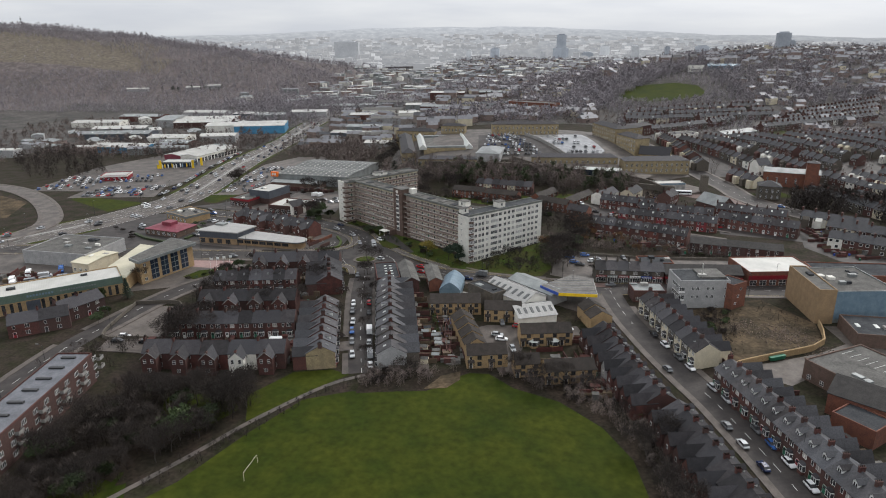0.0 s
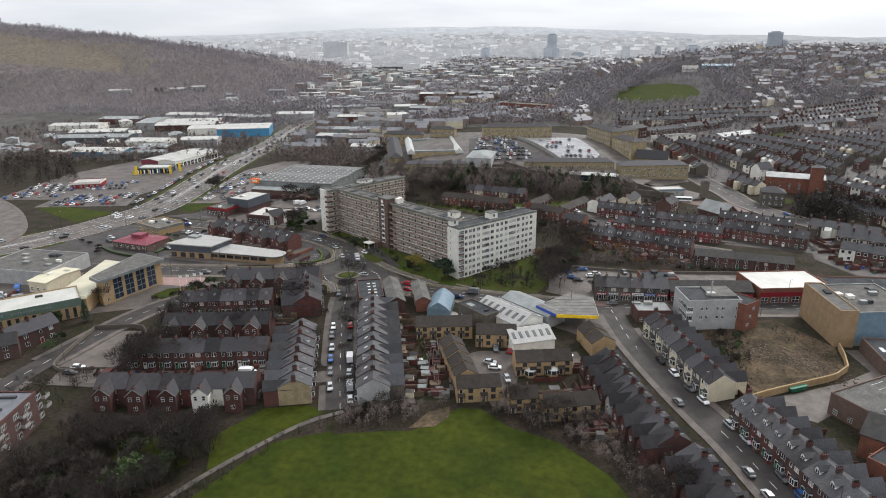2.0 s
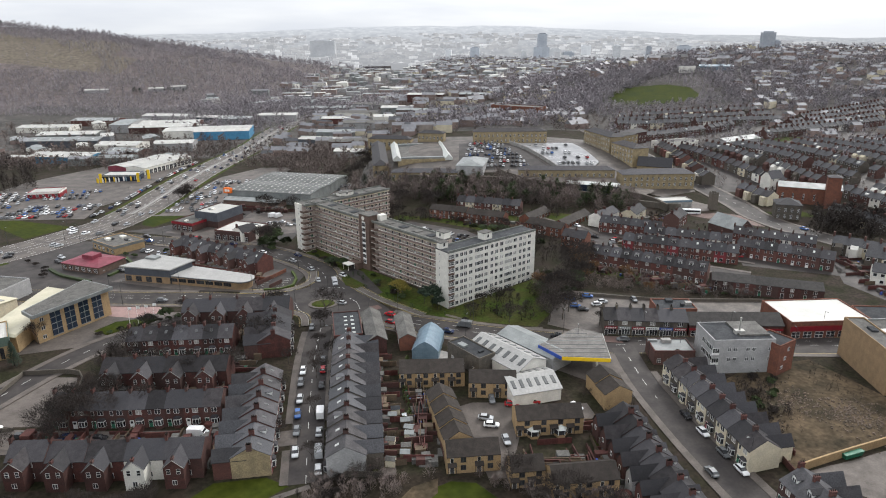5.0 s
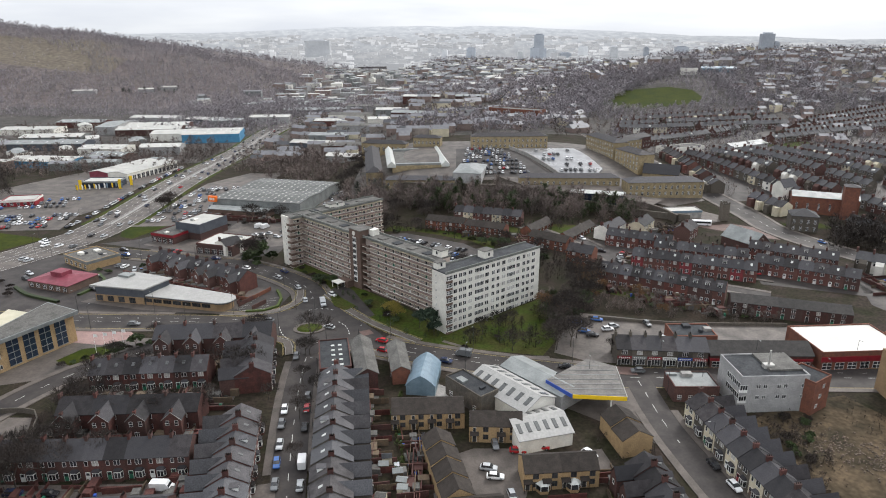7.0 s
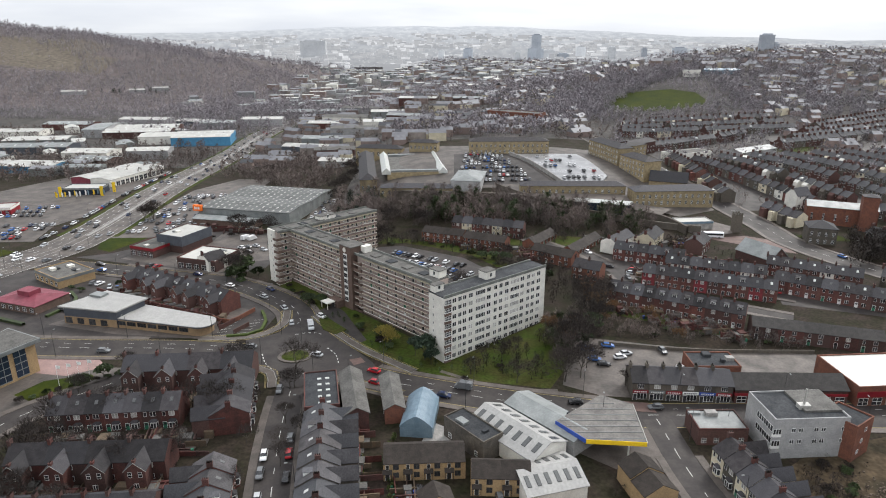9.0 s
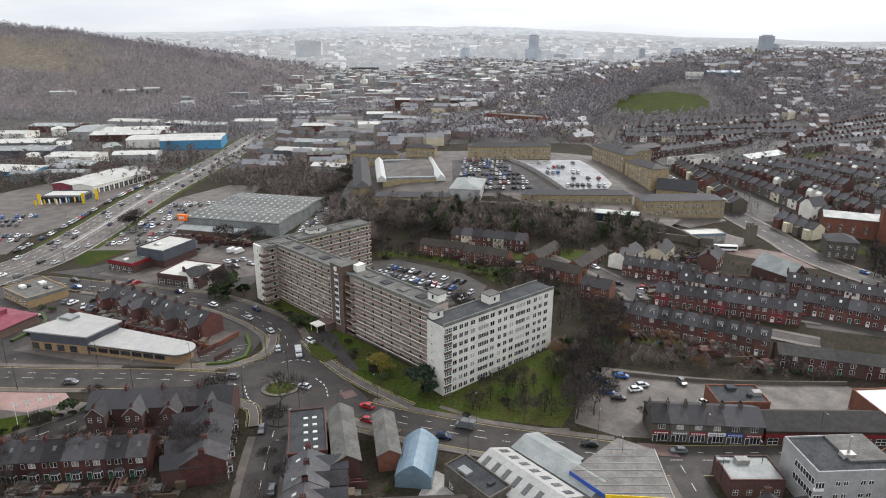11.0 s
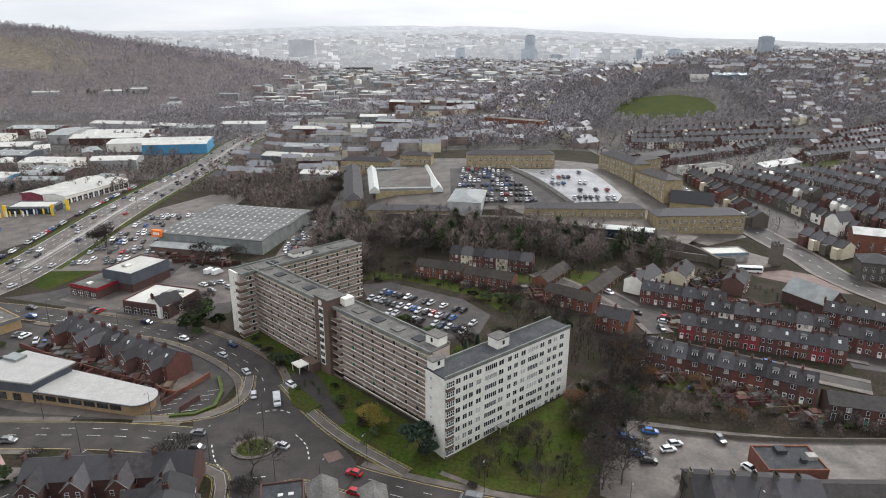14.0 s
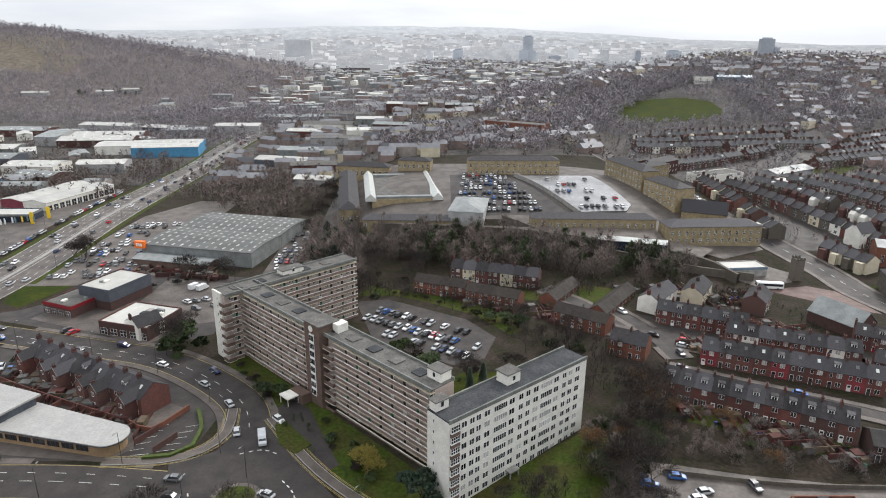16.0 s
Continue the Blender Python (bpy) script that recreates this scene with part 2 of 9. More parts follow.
TIMBER = mat("fence_timber", (0.12, 0.085, 0.055), (0.09, 0.07, 0.05), 1.0, 0.9, 0.3, 0.3)
RED_TIMBER = mat("red_stained_fence", (0.1, 0.034, 0.028), (0.075, 0.028, 0.025), 1.0, 0.85, 0.3, 0.2)
TYRE = mat("black_rubber", (0.018, 0.018, 0.018), (0.025, 0.025, 0.025), 0.3, 0.85, 0.2, 0.1)
HUB = mat("wheel_hub", (0.35, 0.35, 0.36), (0.28, 0.28, 0.29), 0.2, 0.4, 0.1, 0.1, metal=0.7)
STORE_ROOF = mat("grey_store_roof", (0.0832, 0.0864, 0.0816), (0.064, 0.0672, 0.064), 6.0, 0.55, 0.15, 0.1, ribs=0.6)
CREAM_SHEET = mat("cream_sheet_roof", (0.5, 0.46, 0.34), (0.42, 0.39, 0.29), 6.0, 0.5, 0.08, 0.1, ribs=0.6)
CANOPY_TOP = mat("stained_canopy_top", (0.144, 0.133, 0.122), (0.0936, 0.0864, 0.0806), 3.0, 0.7, 0.3, 0.05)
RUBBLE = mat("broken_brick_rubble", (0.162, 0.12, 0.093), (0.09, 0.072, 0.057), 2.0, 0.95, 0.4, 0.2)
LEAD = mat("blue_grey_roof_felt", (0.128, 0.131, 0.146), (0.09, 0.0938, 0.105), 3.0, 0.6, 0.25, 0.1, 0.1, spec=0.3)
RED_WASH = mat("red_painted_brick", (0.2, 0.035, 0.04), (0.15, 0.03, 0.035), 1.6, 0.8, 0.2, 0.15)
TAN = mat("tan_brick", (0.27, 0.185, 0.105), (0.22, 0.15, 0.088), 2.0, 0.9, 0.2, 0.08, 0.2)
DARK_LIGHT = mat("grimy_rooflight", (0.07, 0.072, 0.07), (0.05, 0.052, 0.052), 0.8, 0.3, 0.2, 0.15, spec=0.5)
# far woods: haze put into the colour, paler and mauver than near twigs
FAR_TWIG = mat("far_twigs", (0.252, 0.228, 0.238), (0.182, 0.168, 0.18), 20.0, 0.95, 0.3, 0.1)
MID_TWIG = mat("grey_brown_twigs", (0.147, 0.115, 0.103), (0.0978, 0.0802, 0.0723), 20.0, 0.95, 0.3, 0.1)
MEMBRANE = mat("grey_roof_membrane", (0.3, 0.295, 0.28), (0.265, 0.26, 0.25), 4.0, 0.6, 0.15, 0.05, ribs=1.2)
# far houses: haze put into greyer, paler copies of stone, brick and slate
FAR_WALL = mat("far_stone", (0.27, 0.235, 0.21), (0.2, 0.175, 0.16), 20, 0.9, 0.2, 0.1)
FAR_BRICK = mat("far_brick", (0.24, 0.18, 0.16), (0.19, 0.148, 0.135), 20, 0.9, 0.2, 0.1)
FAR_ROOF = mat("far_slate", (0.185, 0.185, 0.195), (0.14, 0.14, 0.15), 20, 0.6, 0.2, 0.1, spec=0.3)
CAR_PAINT = {k: mat(k + "_car_paint", c, tuple(0.9 * v for v in c), 3.0, 0.25, 0.05, 0.1, spec=0.6) for k, c in {
    "white": (0.72, 0.72, 0.72), "silver": (0.4, 0.41, 0.42), "grey": (0.12, 0.125, 0.13), "black": (0.018, 0.018, 0.02),
    "red": (0.34, 0.015, 0.02), "blue": (0.03, 0.1, 0.3), "teal": (0.06, 0.28, 0.32), "navy": (0.015, 0.025, 0.07)}.items()}

# ---- helpers for building ----
def sm(u):
    u = min(max(u, 0.0), 1.0)
    return u * u * (3 - 2 * u)


CREST = ((-1600, 132), (-1176, 132), (-961, 119), (-853, 111), (-746, 97), (-638, 82), (-530, 62), (-475, 51), (-400, 35), (-330, 18), (-270, 0))


def moor(x, y):
    """The long moor edge left of the valley: its height at the crest, falling away towards the town."""
    if x >= -270 or y < 940:
        return 0.0
    c = CREST[0][1]
    for (x0, z0), (x1, z1) in zip(CREST, CREST[1:]):
        if x0 <= x < x1:
            c = z0 + (z1 - z0) * (x - x0) / (x1 - x0)
    return c * sm((y - 940) / 550) * (1 - 0.6 * sm((y - 1520) / 700))


def terr(x, y):
    """Height of the ground: the low park, the barracks on their rise, the hillside, the valley floor and the moor."""
    z = -3.5 * sm((235 - y) / 60) * sm((x + 140) / 60) * sm((90 - x) / 40)
    z += 18 * sm((y - 400) / 130) * sm((x + 90) / 70) * (1 - 0.4 * sm((x - 80) / 100))
    z += 55 * sm((y - 560) / 450) * sm((x - 20) / 300) * (1 - 0.95 * sm((y - 960) / 420) * (1 - 0.75 * sm((x - 480) / 350)))
    z -= 7 * sm((y - 480) / 260) * sm((-70 - x) / 110)
    z += 2 * sm((x + 60) / 100) * sm((y - 260) / 60)
    z += moor(x, y)
    return z


class Mesh:
    """Collects faces for one mesh; every face carries the number of its material."""

    def __init__(self):
        self.v, self.f, self.m = [], [], []

    def poly(self, pts, m=0):
        i = len(self.v)
        self.v += [tuple(p) for p in pts]
        self.f.append(tuple(range(i, i + len(pts))))
        self.m.append(m)

    def hull(self, low, high, m=0, cap=True):
        """Walls between two rings of the same count, with both ends closed."""
        n = len(low)
        i = len(self.v)
        self.v += [tuple(p) for p in low] + [tuple(p) for p in high]
        for k in range(n):
            j = (k + 1) % n
            self.f.append((i + k, i + j, i + n + j, i + n + k))
            self.m.append(m)
        if cap:
            self.f.append(tuple(range(i + n - 1, i - 1, -1)))
            self.f.append(tuple(range(i + n, i + 2 * n)))
            self.m += [m, m]

    def box(self, x0, y0, z0, x1, y1, z1, m=0):
        ring = ((x0, y0), (x1, y0), (x1, y1), (x0, y1))
        self.hull([(x, y, z0) for x, y in ring], [(x, y, z1) for x, y in ring], m)

    def gable(self, x0, x1, y0, y1, z0, ze, zr, m=0):
        """A house body with its ridge along x."""
        ym = (y0 + y1) / 2
        ring = ((y0, z0), (y1, z0), (y1, ze), (ym, zr), (y0, ze))
        self.hull([(x0, y, z) for y, z in ring], [(x1, y, z) for y, z in ring], m)

    def roof(self, x0, x1, y0, y1, ze, zr, t=0.14, over=0.3, side=0.0, m=0):
        """Two sloping slabs over a gable; the ridge runs along x."""
        ym = (y0 + y1) / 2
        s = (zr - ze) / max(ym - y0, 0.01)
        for a, k in ((y0, -1), (y1, 1)):
            e, ez = a + k * over, ze - s * over
            ring = [(e, ez), (ym, zr), (ym, zr + t), (e, ez + t)]
            self.hull([(x0 - side, y, z) for y, z in ring], [(x1 + side, y, z) for y, z in ring], m)

    def hip(self, x0, x1, y0, y1, ze, zr, over=0.3, t=0.15, m=0):
        x0, x1, y0, y1 = x0 - over, x1 + over, y0 - over, y1 + over
        d = min(x1 - x0, y1 - y0) / 2 - 0.05
        low = [(x0, y0, ze), (x1, y0, ze), (x1, y1, ze), (x0, y1, ze)]
        mid = [(x, y, ze + t) for x, y, _ in low]
        if x1 - x0 > y1 - y0:
            top = [(x0 + d, y0 + d, zr), (x1 - d, y0 + d, zr), (x1 - d, y1 - d, zr), (x0 + d, y1 - d, zr)]
        else:
            top = [(x0 + d, y0 + d, zr), (x1 - d, y0 + d, zr), (x1 - d, y1 - d, zr), (x0 + d, y1 - d, zr)]
        self.hull(low, mid, m)
        self.hull(mid, top, m)

    def rod(self, a, b, r0, r1, n=5, m=0):
        a, b = Vector(a), Vector(b)
        q = (b - a).to_track_quat("Z", "Y")
        ring = [(math.cos(2 * math.pi * k / n), math.sin(2 * math.pi * k / n)) for k in range(n)]
        self.hull([a + q @ Vector((r0 * x, r0 * y, 0)) for x, y in ring], [b + q @ Vector((r1 * x, r1 * y, 0)) for x, y in ring], m)

    def data(self, name, *mats):
        me = bpy.data.meshes.new(name)
        me.from_pydata(self.v, [], self.f)
        for k in mats:
            me.materials.append(k)
        if len(mats) > 1:
            me.polygons.foreach_set("material_index", self.m)
        me.update()
        return me


def part(name, me, parent, m=None, label=""):
    """One mesh object under a thing or under a part, at a pose in the parent's space."""
    ob = new(name, me)
    ob.parent = parent
    if m is not None:
        ob.matrix_basis = m
    if label:
        ob["label"] = label
    return ob


def thing(name, x, y, rz=0, label="", category="", group="", z=None, kind=""):
    ob = new(name)
    ob.empty_display_size = 0.5
    ob.matrix_basis = pose(x, y, terr(x, y) if z is None else z, 0, 0, rz)
    return tagged(ob, label, category, group, kind)


CACHE = {}


def cached(key, build):
    if key not in CACHE:
        CACHE[key] = build()
    return CACHE[key]


def window_mesh(w, h, cols=2, rows=1, pane=None, frame_mat=None):
    """A window in the plane y = 0, looking towards -y: frame, bars, sill and panes set back."""
    def build():
        b = Mesh()
        known = {}

        def at(x, y, z):
            k = (round(x, 4), round(y, 4), round(z, 4))
            if k not in known:
                known[k] = len(b.v)
                b.v.append((x, y, z))
            return known[k]

        def quad(pts, m=0):
            b.f.append(tuple(at(*p) for p in pts))
            b.m.append(m)
        g = 0.045
        for i in range(cols):
            for j in range(rows):
                x0, x1, z0, z1 = -w / 2 + w * i / cols, -w / 2 + w * (i + 1) / cols, h * j / rows, h * (j + 1) / rows
                out = [(x0, z0), (x1, z0), (x1, z1), (x0, z1)]
                inn = [(x0 + g, z0 + g), (x1 - g, z0 + g), (x1 - g, z1 - g), (x0 + g, z1 - g)]
                for k in range(4):
                    (ax, az), (bx, bz), (cx, cz), (dx, dz) = out[k], out[(k + 1) % 4], inn[(k + 1) % 4], inn[k]
                    quad([(ax, -0.04, az), (bx, -0.04, bz), (cx, -0.04, cz), (dx, -0.04, dz)])
                    quad([(dx, -0.04, dz), (cx, -0.04, cz), (cx, 0.01, cz), (dx, 0.01, dz)])
                quad([(x, 0.01, z) for x, z in inn], 1)
        e = 0.06
        for j in range(rows):
            for x in (-w / 2, w / 2):
                quad([(x, -0.04, h * j / rows), (x, -0.04, h * (j + 1) / rows), (x, e, h * (j + 1) / rows), (x, e, h * j / rows)])
        for i in range(cols):
            for z in (0, h):
                quad([(-w / 2 + w * i / cols, -0.04, z), (-w / 2 + w * (i + 1) / cols, -0.04, z), (-w / 2 + w * (i + 1) / cols, e, z), (-w / 2 + w * i / cols, e, z)])
        return b.data("window", frame_mat or FRAME, pane or GLASS)
    return cached(("win", round(w, 2), round(h, 2), cols, rows, (pane or GLASS).name, (frame_mat or FRAME).name), build)


def door_mesh(paint, w=0.95, h=2.1):
    def build():
        b = Mesh()
        b.box(-w / 2, -0.05, 0, w / 2, 0.03, h)
        b.box(-w / 2 + 0.12, -0.07, 1.3, w / 2 - 0.12, -0.05, h - 0.15, 1)
        b.box(-w / 2 - 0.08, -0.03, 0, -w / 2, 0.04, h + 0.08, 2)
        b.box(w / 2, -0.03, 0, w / 2 + 0.08, 0.04, h + 0.08, 2)
        b.box(-w / 2, -0.03, h, w / 2, 0.04, h + 0.08, 2)
        return b.data("door", paint, GLASS, FRAME)
    return cached(("door", paint.name, w, h), build)


def chimney_mesh(wall, w=0.9, d=0.6, h=1.5, pots=3):
    def build():
        b = Mesh()
        b.box(-d / 2, -w / 2, -0.8, d / 2, w / 2, h)
        b.box(-d / 2 - 0.06, -w / 2 - 0.06, h - 0.2, d / 2 + 0.06, w / 2 + 0.06, h)
        for k in range(pots):
            y = w * ((k + 0.5) / pots - 0.5)
            b.rod((0, y, h), (0, y, h + 0.45), 0.12, 0.1, 6, 1)
        return b.data("chimney", wall, TILE_BROWN)
    return cached(("chim", wall.name, w, d, h, pots), build)


def sheet(name, pts, material, lift, step=5.0, label="", category="", kind="structure", skirt=0.0):
    """A flat patch that drapes over the ground."""
    bm = bmesh.new()
    bm.faces.new([bm.verts.new((x, y, 0)) for x, y in pts])
    xs, ys = [p[0] for p in pts], [p[1] for p in pts]
    for axis, lo, hi in ((0, min(xs), max(xs)), (1, min(ys), max(ys))):
        v = math.ceil(lo / step) * step
        while v < hi:
            co, no = [0, 0, 0], [0, 0, 0]
            co[axis], no[axis] = v + 0.013, 1
            bmesh.ops.bisect_plane(bm, geom=bm.verts[:] + bm.edges[:] + bm.faces[:], plane_co=co, plane_no=no)
            v += step
    for v in bm.verts:
        v.co.z = terr(v.co.x, v.co.y) + lift
    bm.normal_update()
    if bm.faces and sum(f.normal.z for f in bm.faces) < 0:
        bmesh.ops.reverse_faces(bm, faces=bm.faces[:])
    if skirt:
        edges = [e for e in bm.edges if len(e.link_faces) == 1]
        got = bmesh.ops.extrude_edge_only(bm, edges=edges)
        for v in got["geom"]:
            if isinstance(v, bmesh.types.BMVert):
                v.co.z -= skirt
    me = bpy.data.meshes.new(name)
    bm.to_mesh(me)
    bm.free()
    me.materials.append(material)
    return tagged(new(name, me), label, category, "", kind)


def curve(pts, step=4.0):
    """Points along a smooth line through pts, about `step` metres apart."""
    p = [Vector((*q, 0)) for q in pts]
    p = [2 * p[0] - p[1]] + p + [2 * p[-1] - p[-2]]
    out = []
    for a, b, c, d in zip(p, p[1:], p[2:], p[3:]):
        n = max(1, int((c - b).length / step))
        for k in range(n):
            t = k / n
            out.append(0.5 * (2 * b + (c - a) * t + (2 * a - 5 * b + 4 * c - d) * t * t + (3 * b - a - 3 * c + d) * t ** 3))
    out.append(p[-2])
    return out


def offsets(line):
    out = []
    for k in range(len(line)):
        d = (line[min(k + 1, len(line) - 1)] - line[max(k - 1, 0)]).normalized()
        out.append(Vector((-d.y, d.x, 0)))
    return out


def ribbon(name, pts, a, b, material, lift, drop=0.0, parent=None, label="", category="", kind="structure", skip=()):
    """A strip along a smooth line, from a to b metres to its left, draped over the ground, with edges that go down by drop."""
    line = curve(pts)
    side = offsets(line)
    m = Mesh()
    rows = []
    cuts = max(1, int(abs(b - a) / 5))
    for p, s in zip(line, side):
        row = []
        for k in range(cuts + 1):
            q = p + s * (a + (b - a) * k / cuts)
            row.append((q.x, q.y, terr(q.x, q.y) + lift))
        rows.append(row)
    for k in range(len(rows) - 1):
        u = line[k]
        if any((u.x - x) ** 2 + (u.y - y) ** 2 < r * r for x, y, r in skip):
            continue
        for j in range(cuts):
            m.poly((rows[k][j], rows[k + 1][j], rows[k + 1][j + 1], rows[k][j + 1]))
        if drop:
            for j, flip in ((0, 0), (cuts, 1)):
                p, q = rows[k][j], rows[k + 1][j]
                low = [(p[0], p[1], p[2] - drop), (q[0], q[1], q[2] - drop)]
                m.poly((low[0], low[1], q, p) if not flip else (p, q, low[1], low[0]))
    me = m.data(name, material)
    if parent:
        return part(name, me, parent, None, label)
    return tagged(new(name, me), label, category, "", kind)


def dashes(name, pts, off, dash, gap, width, lift, parent, paint=None):
    """Painted dashes along a line, all lying on their road."""
    line = curve(pts, 1.0)
    side = offsets(line)
    m = Mesh()
    run, last = 0.0, line[0]
    for p, s in zip(line, side):
        run += (p - last).length
        if run % (dash + gap) < dash and p is not last:
            d = (p - last).normalized() if (p - last).length > 1e-6 else Vector((0, 1, 0))
            a, b = last + s * off, p + s * off
            w = s * width / 2
            m.poly([(q.x, q.y, terr(q.x, q.y) + lift) for q in (a - w, b - w, b + w, a + w)][::-1])
        last = p
    ob = part(name, m.data(name, paint or PAINT_LINE), parent)
    ob["kind"] = "stuff"
    return ob

# ---- ground and roads ----
def spread(lo, hi, step, far, grow=1.13):
    a = [lo + step * k for k in range(int((hi - lo) / step) + 1)]
    s, v = step, lo
    left = []
    while v > -far:
        s *= grow
        v -= s
        left.append(v)
    s, v = step, a[-1]
    right = []
    while v < far:
        s *= grow
        v += s
        right.append(v)
    return left[::-1] + a + right


def far_land(x, y):
    """The land with its long rise to the south."""
    r = 8 * sm((y - 1100) / 400) - 90 * sm((math.hypot(x, y) - 2120) / 700)
    n = (noise.noise((x / 420, y / 420, 0)) * 5 + (7 * noise.noise((x / 130, y / 130, 3)) + 4 * noise.noise((x / 45, y / 45, 8))) * sm(moor(x, y) / 50)) * sm((math.hypot(x, y - 300) - 700) / 700)
    return terr(x, y) + r + n


def inside(x, y, pts):
    hit = False
    for (x0, y0), (x1, y1) in zip(pts, pts[1:] + pts[:1]):
        if (y0 > y) != (y1 > y) and x < (x1 - x0) * (y - y0) / (y1 - y0) + x0:
            hit = not hit
    return hit


HEATH_EDGE = [(-1300, 1200), (-900, 1190), (-690, 1215), (-622, 1240), (-640, 1285), (-700, 1335), (-800, 1372), (-1300, 1400)]


GX = spread(-240, 260, 5, 4700)
GY = [y for y in spread(40, 640, 5, 4900) if y > -700]
gm = Mesh()
gm.v = [(x, y, far_land(x, y)) for y in GY for x in GX]
nx = len(GX)
for j in range(len(GY) - 1):
    for i in range(nx - 1):
        k = j * nx + i
        gm.f.append((k, k + 1, k + nx + 1, k + nx))
        cx, cy = GX[i], GY[j]
        # 2 is the haze-paled ground beyond the near town
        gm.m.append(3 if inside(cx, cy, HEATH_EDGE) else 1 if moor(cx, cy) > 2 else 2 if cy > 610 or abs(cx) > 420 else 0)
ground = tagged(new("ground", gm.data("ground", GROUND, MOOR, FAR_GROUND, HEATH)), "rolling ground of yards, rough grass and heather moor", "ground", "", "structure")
for p in ground.data.polygons:
    p.use_smooth = True

ROADS = {
    "main": ([(-330, 300), (-190, 292), (-128, 288), (-85, 287), (-48, 281), (-20, 267), (10, 257), (45, 249), (62, 248), (112, 248), (170, 246), (260, 238)], 12.5),
    "street": ([(-34.2, 182), (-38.2, 205), (-44.0, 245), (-46.5, 278)], 8.4),
    "hill_road": ([(56, 246), (57.5, 220), (66.5, 180), (70.5, 160), (75, 122), (79, 70), (82, 20), (90, -120), (96, -300)], 7.8),
    "north": ([(-48, 288), (-51, 303), (-60, 324), (-88, 346), (-120, 356), (-165, 368), (-200, 372)], 12.0),
    "dual": ([(-300, 250), (-225, 322), (-193, 375), (-184, 420), (-190, 540), (-196, 680), (-203, 850), (-180, 1000), (-130, 1150)], 27.0),
    "lower": ([(-140, -260), (-137, 60), (-136, 173), (-128, 215), (-116, 246), (-98, 266), (-90, 281)], 8.0),
    "back": ([(-124, 194), (-80, 196), (-52, 197), (-40, 199)], 6.0),
    "tram": ([(104, 720), (122, 600), (138, 510), (156, 458), (166, 425), (168, 400), (175, 376), (192, 345), (220, 310)], 13.0),
    "inner": ([(48, 372), (64, 362), (100, 344), (134, 326)], 6.5),
    "inner2": ([(68, 338), (90, 326), (124, 308)], 5.0),
    "cross": ([(60, 388), (70, 366), (74, 344)], 6.0),
    "bend": ([(-360, 442), (-320, 428), (-286, 404), (-256, 372), (-236, 338), (-240, 306)], 9.0),
    "close": ([(40, 404), (52, 388), (62, 366)], 6.0),
}
KERB_GAPS = [(-48, 281, 26), (56, 246, 15), (-190, 292, 30), (-184, 368, 42), (-92, 281, 13), (-116, 246, 0), (-42, 196, 7), (-134, 194, 7), (70, 362, 7)]
LABELS = {"main": "grey asphalt main road with dashed white lines", "street": "narrow asphalt street between brick terraces",
          "hill_road": "asphalt road lined with parked cars", "dual": "wide grey dual carriageway with lane lines"}
for k, (key, (line, width)) in enumerate(ROADS.items()):
    lift = 0.10 + 0.012 * k
    road = ribbon("road", line, -width / 2, width / 2, ASPHALT_OLD if key in ("back", "bend", "dual") else ASPHALT, lift, 0.1,
                  label=LABELS.get(key, "worn grey asphalt road"), category="road")
    if key not in ("dual",):
        for s in (-1, 1):
            e = s * width / 2
            ribbon("pavement", line, min(e, e + s * 2.0), max(e, e + s * 2.0), PAVING, lift + 0.12, 0.25, label="grey paved footway with a raised kerb",
                   category="pavement", skip=KERB_GAPS)
    if key in ("main", "north", "tram", "hill_road", "street", "lower"):
        dashes("centre_line", line, 0, 3, 4, 0.15, lift + 0.012, road)
        if key in ("main", "north"):
            dashes("lane_line", line, 3.0, 2, 5, 0.12, lift + 0.012, road)
            for s in (-1, 1):
                dashes("yellow_line", line, s * (width / 2 - 0.35), 500, 0.1, 0.22, lift + 0.012, road, PAINT_YELLOW)
    if key == "dual":
        for o in (-9.5, -6, 6, 9.5):
            dashes("lane_line", line, o, 3, 5, 0.22, lift + 0.012, road)
        for o in (-13.0, -2.2, 2.2, 13.0):
            dashes("edge_line", line, o, 500, 0.1, 0.2, lift + 0.012, road)
        for s in (-1, 1):
            ribbon("verge", line, min(s * 13.6, s * 16.4), max(s * 13.6, s * 16.4), LAWN, 0.09, label="rough grass verge along the dual carriageway", category="verge", skip=KERB_GAPS)
        ribbon("central_reserve", line, -1.0, 1.0, CONCRETE, lift + 0.18, 0.3, label="narrow paved central reservation", category="verge", skip=KERB_GAPS)

# junction apron, roundabout and forecourts
apron = [(-68, 294), (-62, 276), (-52, 268), (-46, 262), (-38, 264), (-26, 264), (-22, 274), (-30, 286), (-38, 298), (-46, 308), (-56, 308), (-58, 299)]
apron = [(p.x, p.y) for p in curve(apron + apron[:1], 2.0)][:-1]
sheet("junction", apron, ASPHALT, 0.27, label="asphalt round a small roundabout", category="road")
